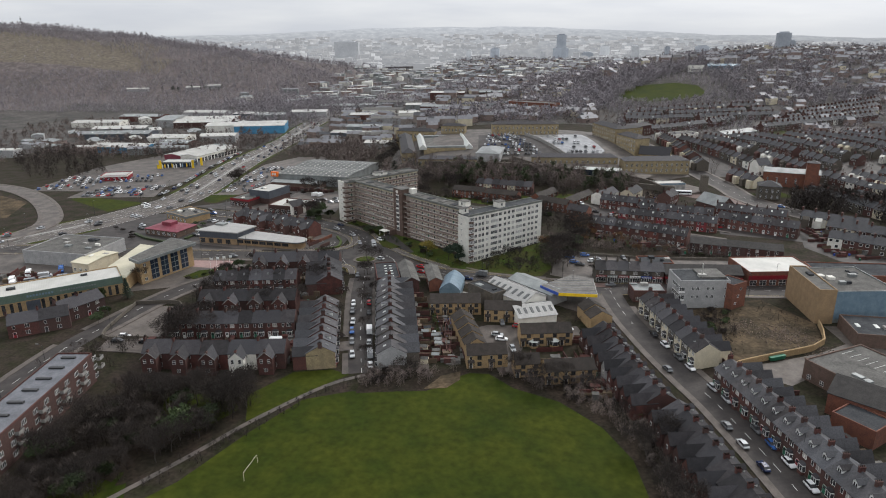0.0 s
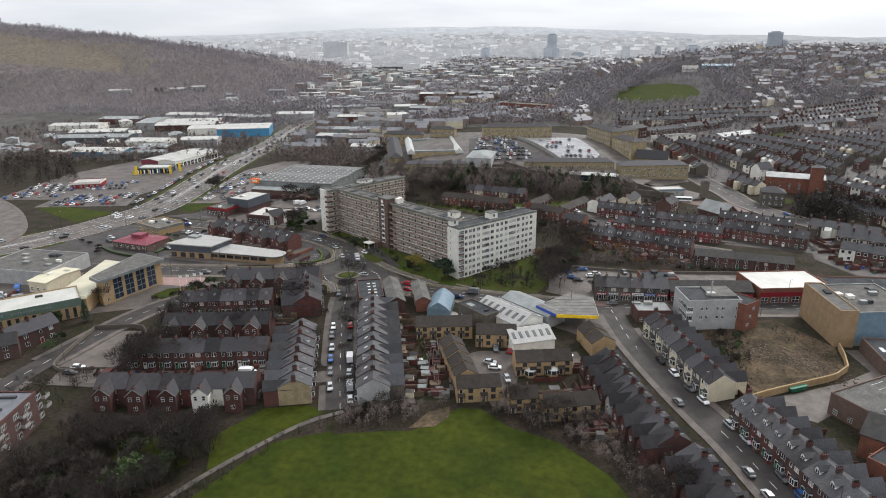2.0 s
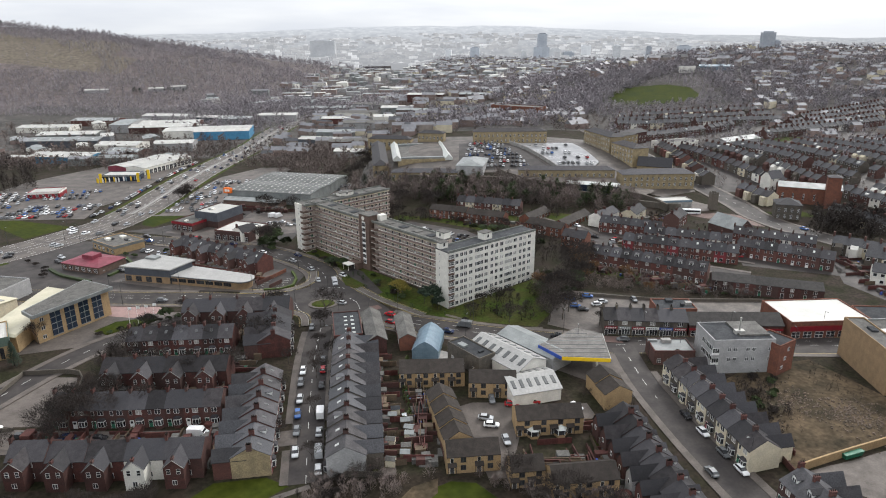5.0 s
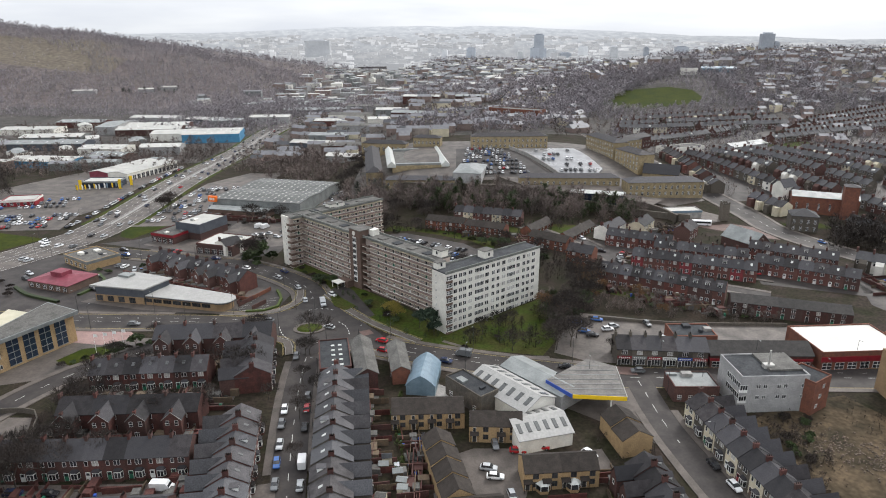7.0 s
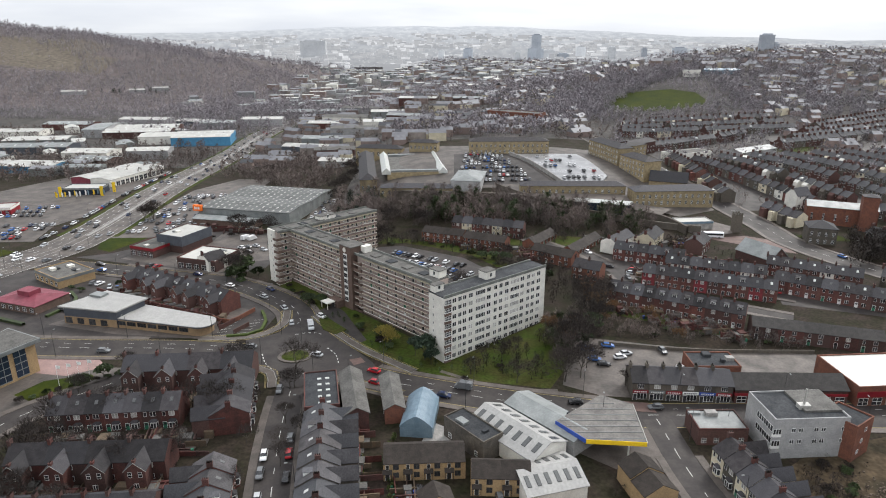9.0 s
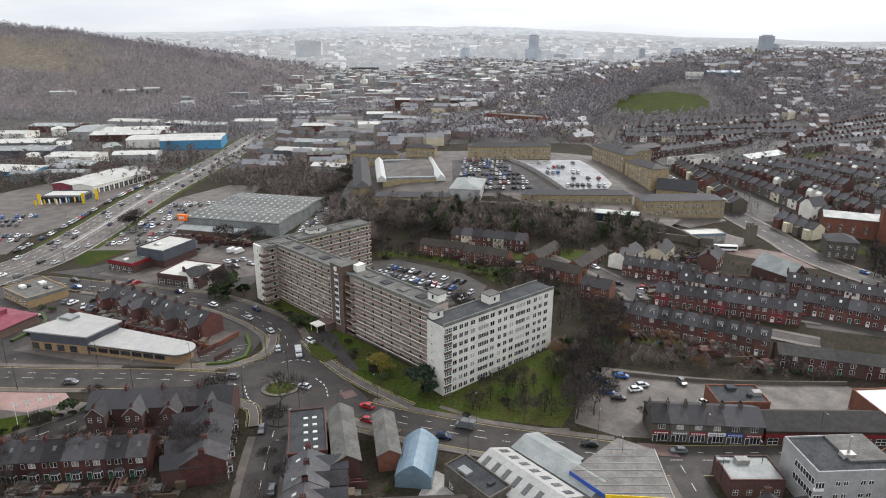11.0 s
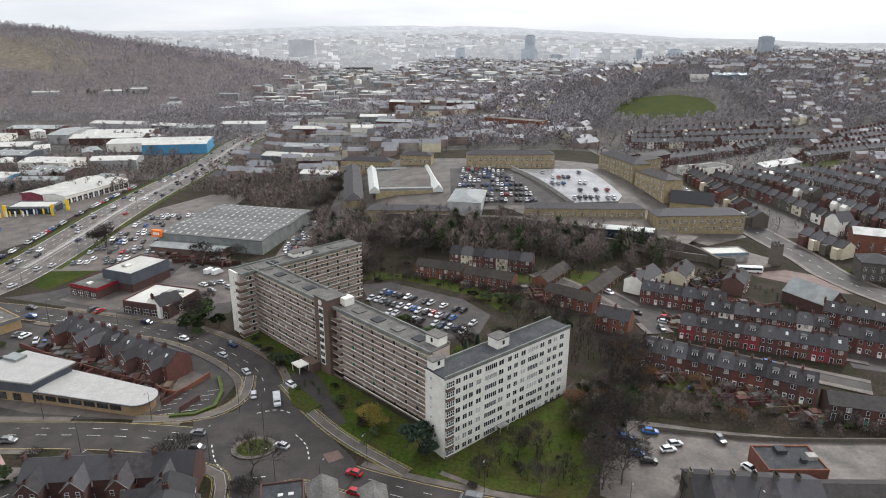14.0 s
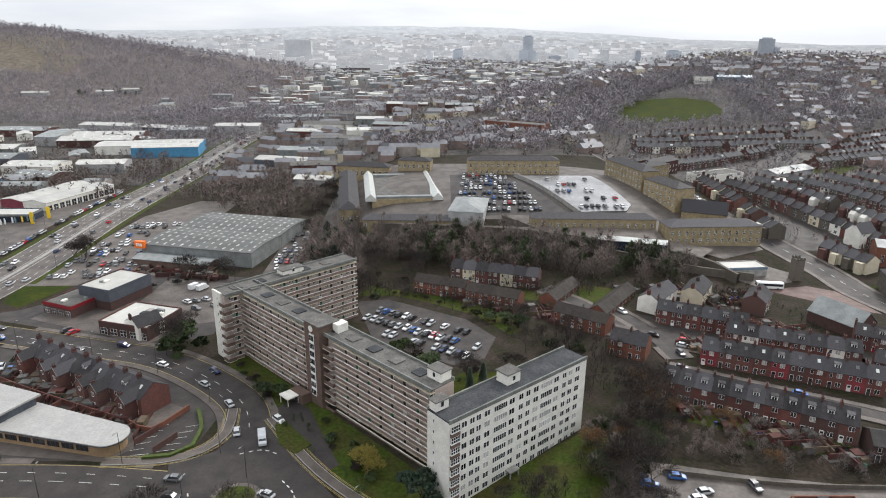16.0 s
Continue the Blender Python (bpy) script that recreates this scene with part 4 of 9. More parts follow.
# ---- terraced houses ----
def unit(name, w, d, eave, ridge, wall, roof, style, label, group, seed):
    """One house of a row in its own space: front wall along x at y = 0, body towards +y."""
    r = random.Random(seed)
    dark = GUTTER if "porch" in style else None
    h = new(name)
    h.empty_display_size = 0.5
    tagged(h, label, "house", group)
    b = Mesh()
    b.gable(0, w, 0, d, -3, eave, ridge)
    part("wall", b.data("wall", wall), h)
    b = Mesh()
    b.roof(0, w, 0, d, eave, ridge, 0.14, 0.3)
    part("roof", b.data("roof", roof), h)
    if "nochim" not in style:
        part("chimney", chimney_mesh(BRICK if wall is not STONE else STONE_DARK, 1.3, 0.65, 1.1, 3), h, pose(0, d / 2, ridge))
    up = eave - 1.75
    if "bay" in style:
        b = Mesh()
        x = w * 0.62
        ring = [(x - 1.1, 0.0), (x - 0.75, -0.75), (x + 0.75, -0.75), (x + 1.1, 0.0)]
        b.hull([(px, py, -1) for px, py in ring], [(px, py, 0.7) for px, py in ring], 1)
        head = Mesh()
        head.hull([(px, py, 2.25) for px, py in ring], [(px, py, 2.5) for px, py in ring])
        top = [(x - 1.2, 0.05), (x - 0.85, -0.9), (x + 0.85, -0.9), (x + 1.2, 0.05)]
        head.hull([(px, py, 2.5) for px, py in top], [(x + (px - x) * 0.6, 0.05, 3.1) for px, py in top], 1)
        bay = part("bay", b.data("bay", FRAME, wall), h)
        part("bay_roof", head.data("bay_roof", FRAME, SLATE), bay)
        part("bay_window", window_mesh(1.45, 1.5, 2, 1), h, pose(x, -0.72, 0.72))
        part("bay_window", window_mesh(0.75, 1.5, 1, 1), h, pose(x - 0.93, -0.37, 0.72, 0, 0, -65))
        part("bay_window", window_mesh(0.75, 1.5, 1, 1), h, pose(x + 0.93, -0.37, 0.72, 0, 0, 65))
    else:
        part("window", window_mesh(1.35, 1.4, 2, 1, None, dark), h, pose(w * 0.62, -0.03, 0.8))
    part("window", window_mesh(1.35 if "bay" not in style else 1.5, 1.4, 2, 1, r.choice((GLASS, GLASS if dark else CURTAIN)), dark), h, pose(w * 0.62, -0.03, up))
    if w > 4.6:
        part("window", window_mesh(0.8, 1.3, 1, 1), h, pose(w * 0.2, -0.03, up))
    part("door", door_mesh(dark or r.choice((RED_PAINT, GREEN_PAINT, FRAME, FRAME, GUTTER, BRICK_BROWN, GUTTER))), h, pose(w * 0.2, -0.04, 0))
    if dark:
        b = Mesh()
        ring = [(-1.1, 2.35), (0.0, 2.9), (0.0, 3.02), (-1.1, 2.47)]
        b.hull([(w * 0.2 - 1.1, py, pz) for py, pz in ring], [(w * 0.2 + 1.1, py, pz) for py, pz in ring])
        b.box(w * 0.2 - 1.0, -1.0, -1, w * 0.2 - 0.88, -0.88, 2.4)
        b.box(w * 0.2 + 0.88, -1.0, -1, w * 0.2 + 1.0, -0.88, 2.4)
        part("porch", b.data("porch", roof), h)
    s = (ridge - eave) / (d / 2)
    if "dormer" in style:
        x, y = w * 0.5, d * 0.17
        zb = eave + s * y
        b = Mesh()
        b.box(x - 0.8, y, zb - 0.3, x + 0.8, y + 1.9, zb + 1.15)
        part("dormer", b.data("dormer", FRAME), h)
        b = Mesh()
        if "flat" in style:
            b.box(x - 0.95, y - 0.2, zb + 1.15, x + 0.95, y + 2.4, zb + 1.27)
        else:
            for k in (-1, 1):
                ring = [(x, zb + 1.85), (x + k * 1.05, zb + 1.0), (x + k * 1.05, zb + 1.12), (x, zb + 1.97)]
                b.hull([(px, y - 0.25, pz) for px, pz in ring], [(px, y + 3.0, pz) for px, pz in ring])
            b.poly([(x - 0.8, y - 0.02, zb + 1.15), (x + 0.8, y - 0.02, zb + 1.15), (x, y - 0.02, zb + 1.8)], 1)
        part("dormer_roof", b.data("dormer_roof", roof, FRAME), h)
        part("dormer_window", window_mesh(1.2, 0.95, 2, 1), h, pose(x, y - 0.03, zb + 0.05))
    if "cross" in style:
        x, g = w * 0.4, min(4.6, w * 0.62)
        zg = ridge - 0.8
        b = Mesh()
        ring = [(x - g / 2, -3), (x + g / 2, -3), (x + g / 2, eave), (x, zg), (x - g / 2, eave)]
        b.hull([(px, -3.6, pz) for px, pz in ring], [(px, d * 0.4, pz) for px, pz in ring])
        part("gabled_wing", b.data("gabled_wing", wall), h)
        b = Mesh()
        for k in (-1, 1):
            ring = [(x, zg), (x + k * (g / 2 + 0.25), eave - 0.25), (x + k * (g / 2 + 0.25), eave - 0.12), (x, zg + 0.14)]
            b.hull([(px, -3.8, pz) for px, pz in ring], [(px, d * 0.48, pz) for px, pz in ring])
        part("gable_roof", b.data("gable_roof", roof), h)
        for k in (-1, 1):
            b = Mesh()
            ring = [(x, zg + 0.02), (x + k * (g / 2 + 0.25), eave - 0.26), (x + k * (g / 2 + 0.25), eave - 0.1), (x, zg + 0.18)]
            b.hull([(px, -3.86, pz) for px, pz in ring], [(px, -3.8, pz) for px, pz in ring])
            part("bargeboard", b.data("bargeboard", CONCRETE), h)
        if g > 4:
            for px in (x - 1.15, x + 1.15):
                part("window", window_mesh(0.9, 1.4, 1, 2), h, pose(px, -3.63, up))
        if g <= 4:
            part("window", window_mesh(1.1, 1.3, 2, 1), h, pose(x, -3.63, up))
        part("window", window_mesh(1.1, 1.3, 2, 1), h, pose(x, -3.63, 0.9))
        part("chimney", chimney_mesh(BRICK, 0.9, 0.6, 0.9, 2), h, pose(x, -3.1, zg - 0.3))
    if "light" in style:
        b = Mesh()
        for y0 in (d * 0.22,):
            z0, z1 = eave + s * y0 + 0.17, eave + s * (y0 + 1.0) + 0.17
            b.hull([(w * 0.45, y0, z0), (w * 0.45 + 0.8, y0, z0), (w * 0.45 + 0.8, y0 + 1, z1), (w * 0.45, y0 + 1, z1)],
                   [(w * 0.45, y0, z0 + 0.06), (w * 0.45 + 0.8, y0, z0 + 0.06), (w * 0.45 + 0.8, y0 + 1, z1 + 0.06), (w * 0.45, y0 + 1, z1 + 0.06)])
        part("rooflight", b.data("rooflight", r.choice((SKYLIGHT, DARK_LIGHT, DARK_LIGHT))), h)
    if "rear" in style:
        q = w * 0.7
        low_, high = eave - 0.7, ridge - 0.9
        b = Mesh()
        ring = [(0.1, -3), (q, -3), (q, low_), ((q + 0.1) / 2, high), (0.1, low_)]
        b.hull([(px, d * 0.6, pz) for px, pz in ring], [(px, d + 4.2, pz) for px, pz in ring])
        part("rear_wing", b.data("rear_wing", wall), h)
        b = Mesh()
        for x0, x1 in ((0.1, -0.1), (q, q + 0.2)):
            ring = [((q + 0.1) / 2, high), (x1, low_ - 0.1), (x1, low_ + 0.04), ((q + 0.1) / 2, high + 0.14)]
            b.hull([(px, d * 0.6, pz) for px, pz in ring], [(px, d + 4.4, pz) for px, pz in ring])
        part("rear_roof", b.data("rear_roof", roof), h)
        part("window", window_mesh(0.9, 1.1, 1, 1), h, pose(q * 0.5, d + 4.23, 3.0, 0, 0, 180))
        part("window", window_mesh(1.0, 1.3, 1, 1), h, pose(w * 0.75, d + 0.03, up, 0, 0, 180))
    return h


SEED = [100]


def terrace(p0, p1, d, n, wall, roof, style, label, group, eave=5.4, ridge=8.0, odd=None, name="terraced_house", ends=()):
    """A row of n houses whose fronts run from p0 to p1 and face right of that way."""
    a, b = Vector((*p0, 0)), Vector((*p1, 0))
    w = (b - a).length / n
    rz = math.degrees(math.atan2((b - a).y, (b - a).x))
    SEED[0] += 1
    first, made = {}, []
    side = Vector((-(b - a).y, (b - a).x, 0)).normalized() * d / 2
    for k in range(n):
        p = a + (b - a) * k / n
        mid = p + (b - a) / n / 2 + side
        m = pose(p.x, p.y, terr(mid.x, mid.y) - 0.1, 0, 0, rz)
        use = wall
        if odd and (k * 7 + SEED[0]) % odd[1] == 0:
            use = odd[0]
        kind = (use.name, k % 3)
        if kind not in first:
            lab = label if use is wall else label.replace("brick", "painted").replace("stone", "painted")
            own = style
            if "mix" in style and k % 3 == 1:
                own = style + " dormer flat"
            if "gables" in style:
                own = style + (" dormer" if k % 3 == 1 else " cross")
            first[kind] = unit(name, w, d, eave, ridge, use, roof, own, lab, group, SEED[0] * 10 + k)
            first[kind].matrix_basis = m
            made.append(first[kind])
        else:
            made.append(copy_thing(first[kind], m))
    for k, face in ends:
        g = Mesh()
        g.gable(*((-0.06, -0.01) if k == 0 else (w + 0.01, w + 0.06)), 0.02, d - 0.02, -3, eave - 0.02, ridge - 0.02)
        part("gable_end", g.data("gable_end", face), made[k], None, "rendered gable end" if face is not STONE else "sandstone gable end")


RED = "sooty red brick terraced house with a slate roof"
GREY = "stone-fronted terraced house with a slate roof"
BUFF = "buff brick house with a dark tiled roof"
terrace((-37, 241), (-29.5, 184), 9.4, 10, STONE_DARK, SLATE_PALE, "bay rear light mix", GREY, "houses on the central street", 5.5, 8.1, ends=((-1, GREY_RENDER),))
terrace((-43, 185), (-49, 222), 9.2, 7, BRICK_WARM, SLATE_PALE, "bay rear light mix", RED, "houses on the central street", 5.5, 8.1, ends=((0, STONE),))
terrace((-51, 240), (-56, 263), 10, 4, BRICK, SLATE, "bay rear", RED, "houses on the central street", 5.8, 8.6)
terrace((-103, 239), (-70, 242), 9, 7, BRICK, SLATE, "bay light", RED, "houses in the side streets", 5.6, 8.4)
terrace((-101, 219), (-65, 221), 8.5, 4, BRICK, SLATE, "cross", RED.replace("house", "house back"), "houses in the side streets", 5.6, 8.4)
terrace((-105, 201), (-61, 204), 8.5, 9, BRICK, SLATE, "bay", RED, "houses in the side streets", 5.6, 8.4)
terrace((-104, 181), (-59, 184), 8.5, 5, BRICK, SLATE, "cross", RED.replace("house", "house back"), "houses in the side streets", 5.6, 8.4, (WHITE, 4))
terrace((-94, 261), (-57, 264), 9, 4, BRICK, SLATE, "cross", RED.replace("house", "house back"), "houses by the roundabout", 6, 9)
terrace((-128.3, 340.6), (-82.3, 313.6), 9, 9, BRICK_WARM, SLATE, "gables light", RED.replace("with", "with dormers and"), "houses by the north road", 5.8, 8.8)
terrace((62.5, 226), (69.8, 184), 8, 9, STONE_DARK, SLATE, "bay rear", GREY, "houses on the hill road", 5.6, 8.2, (CREAM, 2), ends=((-1, CREAM),))
terrace((71.8, 174), (86.5, 78), 9, 20, BRICK, SLATE_PALE, "bay dormer rear", "brick terraced house with white dormer and bay window", "houses on the hill road", 5.6, 8.4)
terrace((57, 160), (49, 204), 8.5, 9, BRICK, SLATE, "bay dormer rear", "brick terraced house with white dormer and bay window", "houses on the hill road", 5.6, 8.3, (GREY_RENDER, 5))
terrace((69, 84), (60, 156), 8.5, 14, BRICK, SLATE, "bay dormer rear", "brick terraced house with white dormer and bay window", "houses on the hill road", 5.6, 8.3)
for p0, p1, d, n in (((-15, 221), (4, 222), 8, 4), ((5, 216.5), (18.5, 216), 7, 2), ((5.5, 193), (0, 214.5), 7, 4), ((-1, 185.5), (12, 187), 7, 2),
                     ((17, 199.5), (34.5, 201), 7, 4), ((23, 176.5), (38.5, 178.5), 7, 3), ((50, 212.5), (47, 224), 8, 2), ((14, 180.5), (22, 181.5), 6, 2)):
    terrace(p0, p1, d, n, BRICK_BUFF, TILE_BROWN, "nochim porch", BUFF, "buff brick houses in the close", 4.7, 6.9, name="house")
terrace((75, 372), (102, 358.5), 8, 6, BRICK_WARM, SLATE, "light mix", RED, "houses in the lower town")
terrace((92, 353), (128, 338), 8, 8, BRICK_WARM, SLATE, "light mix", RED, "houses in the lower town", 5.4, 8, (WHITE, 5))
terrace((79, 341), (124, 321), 8, 10, BRICK_WARM, SLATE, "light mix", RED, "houses in the lower town", 5.4, 8, (RED_WASH, 4))
terrace((60, 321.5), (102, 298.5), 9, 11, BRICK_WARM, SLATE, "light dormer flat", RED.replace("with", "with dormers and"), "houses in the lower town", 5.6, 8.4)
terrace((128, 333), (160, 312), 8, 7, BRICK_WARM, SLATE, "light mix", RED, "houses in the lower town")
terrace((134, 352), (164, 334), 8, 7, BRICK_WARM, SLATE, "light mix", RED, "houses in the lower town", 5.4, 8, (WHITE, 5))
terrace((102, 293), (140, 282), 8, 5, BRICK, TILE, "nochim", "long low red brick building with a dark roof", "long brick range", 4.6, 6.6, name="brick_building")
terrace((78, 378), (90, 392), 8, 2, WHITE, SLATE, "", "white rendered house with a slate roof", "white houses")
terrace((97, 385), (106, 398), 8, 2, CREAM, SLATE, "", "cream rendered house with a slate roof", "white houses")
terrace((117, 377), (125, 388), 8, 2, BRICK_WARM, SLATE, "", RED, "houses in the lower town")
terrace((42, 386), (55, 404), 7, 3, BRICK_NEW, TILE_BROWN, "nochim", "low brown-tiled brick bungalow", "bungalows", 2.6, 5, name="bungalow")
terrace((58, 374), (76, 398), 7, 4, BRICK_NEW, TILE_BROWN, "nochim", "low brown-tiled brick bungalow", "bungalows", 2.6, 5, name="bungalow")
terrace((3, 414), (38, 403), 8, 7, BRICK_WARM, SLATE, "", RED, "houses behind the flats", 5.4, 8, (CREAM, 3))
terrace((-12, 403), (8, 394), 7.5, 4, BRICK_NEW, TILE_BROWN, "nochim", "modern brown brick house with tiled roof", "houses behind the flats", 4.8, 7, name="house")
terrace((8, 392), (27, 382), 7.5, 4, BRICK_NEW, TILE_BROWN, "nochim", "modern brown brick house with tiled roof", "houses behind the flats", 4.8, 7, name="house")
terrace((38, 372), (54, 360), 8, 3, BRICK_NEW, TILE_BROWN, "nochim", "modern brown brick house with tiled roof", "houses behind the flats", 4.8, 7, name="house")
terrace((52, 348), (62, 342), 8, 2, BRICK_NEW, SLATE, "", RED, "houses behind the flats")
terrace((-158, 196), (-142, 206), 9, 2, BRICK, SLATE, "", RED, "houses by the lower road", 5, 7.5)
terrace((-146, 208), (-138, 222), 8, 2, BRICK, SLATE, "", RED, "houses by the lower road")
terrace((-103, 360), (-97, 367), 9, 1, WHITE, SLATE, "", "white painted house with slate roof", "white houses", 5, 7.5)
terrace((196, 448), (206, 452), 8, 1, WHITE, SLATE, "", "white rendered gabled house", "white houses", 7, 11)


def far_unit(name, w, d, wall, roof, label, group, seed):
    r = random.Random(seed)
    h = new(name)
    tagged(h, label, "house", group)
    b = Mesh()
    b.gable(0, w, 0, d, -4, 5.4, 8)
    part("wall", b.data("wall", wall), h)
    b = Mesh()
    b.roof(0, w, 0, d, 5.4, 8, 0.16, 0.3)
    part("roof", b.data("roof", roof), h)
    part("chimney", chimney_mesh(BRICK, 1.4, 0.8, 1.4, 2), h, pose(0, d / 2, 8))
    part("window", window_mesh(1.5, 1.5, 2), h, pose(w * 0.6, -0.03, 3.6))
    part("window", window_mesh(1.6, 1.6, 2), h, pose(w * 0.6, -0.03, 0.8))
    if seed % 3 == 0:
        b = Mesh()
        b.box(w * 0.3, -2.4, -3, w * 0.8, 0.4, 5.0)
        part("rear_wing", b.data("rear_wing", wall), h)
    return h


FAR = {}
HILL = Mesh()
HILL_MATS = (BRICK_WARM, STONE_DARK, WHITE, CREAM, SLATE_PALE, GLASS, FRAME)


def hill_house(m, w, d, wall, k):
    """One house of the joined rest: body, roof, chimney stack and dark windows."""
    b = Mesh()
    b.gable(0, w, 0, d, -4, 5.4, 8, wall)
    b.roof(0, w, 0, d, 5.4, 8, 0.16, 0.3, 0, 4)
    b.box(-0.4, d / 2 - 0.8, 7.4, 0.4, d / 2 + 0.8, 9.6, 0)
    for x, z in ((0.65, 3.5), (0.65, 0.8), (0.22, 3.5)):
        b.poly([(w * x - 0.75, -0.05, z), (w * x + 0.75, -0.05, z), (w * x + 0.75, -0.05, z + 1.5), (w * x - 0.75, -0.05, z + 1.5)], 6)
        b.poly([(w * x - 0.6, -0.09, z + 0.15), (w * x + 0.6, -0.09, z + 0.15), (w * x + 0.6, -0.09, z + 1.35), (w * x - 0.6, -0.09, z + 1.35)], 5)
    if (k * 5 + int(m.translation.x)) % 7 == 0:
        b.box(w * 0.36, 1.0, 5.8, w * 0.64, 2.6, 7.2, 6)
    b.hull([(0.1, d - 0.2, -4), (w * 0.48, d - 0.2, -4), (w * 0.48, d + 4, -4), (0.1, d + 4, -4)],
           [(0.1, d - 0.2, 4.7), (w * 0.48, d - 0.2, 3.7), (w * 0.48, d + 4, 3.7), (0.1, d + 4, 4.7)], wall)
    b.poly([(0, d - 0.2, 4.85), (w * 0.5, d - 0.2, 3.8), (w * 0.5, d + 4.1, 3.8), (0, d + 4.1, 4.85)], 4)
    b.box(0, d, -3, 0.2, d + 8, 1.8, 0)
    if k % 3 == 0:
        b.gable(w * 0.25, w * 0.75, -3, 0.3, -4, 4.6, 6, wall)
    n = len(HILL.v)
    HILL.v += [tuple(m @ Vector(p)) for p in b.v]
    HILL.f += [tuple(q + n for q in f) for f in b.f]
    HILL.m += b.m


def far_row(p0, p1, n, k, joined=True):
    a, b = Vector((*p0, 0)), Vector((*p1, 0))
    w = (b - a).length / n
    rz = math.degrees(math.atan2((b - a).y, (b - a).x))
    r = random.Random(k)
    for i in range(n):
        if r.random() < 0.06:
            continue
        pick = r.choice((0, 0, 0, 0, 0, 1, 1, 1, 2, 3))
        wall = HILL_MATS[pick]
        p = a + (b - a) * i / n
        q = a + (b - a) * (i + 0.5) / n
        m = pose(p.x, p.y, terr(q.x, q.y) - 0.2 + r.uniform(-0.2, 0.2), 0, 0, rz)
        if joined:
            hill_house(m, w, 8.5, pick, k)
            continue
        key = (wall.name, round(w, 1), k % 3)
        if key not in FAR:
            FAR[key] = far_unit("terraced_house", w, 8.5, wall, SLATE, "far-off terraced house of " + wall.name.replace("_", " ") + " under slate", "hillside terraces", k)
            FAR[key].matrix_basis = m
        else:
            copy_thing(FAR[key], m)


far_row((153, 540), (158, 452), 15, 231, False)
for k in range(13):
    x = 172 + 24.5 * k
    far_row((x - 8, 540 + 5 * k), (x + 30, 446 + 6 * k), 17, 200 + k, k > 0)
for k in range(5):
    far_row((204 + 20 * k, 398 - 5 * k), (226 + 20 * k, 330 - 5 * k), 12, 280 + k)
for k in range(6):
    far_row((232 + 20 * k, 436 + 3 * k), (252 + 20 * k, 392 + 3 * k), 8, 290 + k)
far_row((170, 446), (182, 420), 5, 303, False)
far_row((172, 336), (196, 318), 5, 300)
far_row((176, 318), (206, 296), 6, 301)
far_row((168, 300), (204, 278), 7, 302)
far_row((150, 586), (252, 640), 19, 232)
for k in range(3):
    far_row((150 + 6 * k, 648 + 19 * k), (300 - 2 * k, 655 + 18 * k), 25 - k, 241 + k)
for k in range(4):
    far_row((262 + 20 * k, 600 + 20 * k), (390 + 12 * k, 650 + 20 * k), 22, 250 + k)
for k in range(7):
    far_row((330 + 24 * k, 560 + 16 * k), (372 + 24 * k, 470 + 16 * k), 16, 260 + k)
tagged(new("hillside_terraces", HILL.data("hillside_terraces", *HILL_MATS)), "rows of far brick terraces under slate roofs", "houses", "", "stuff")

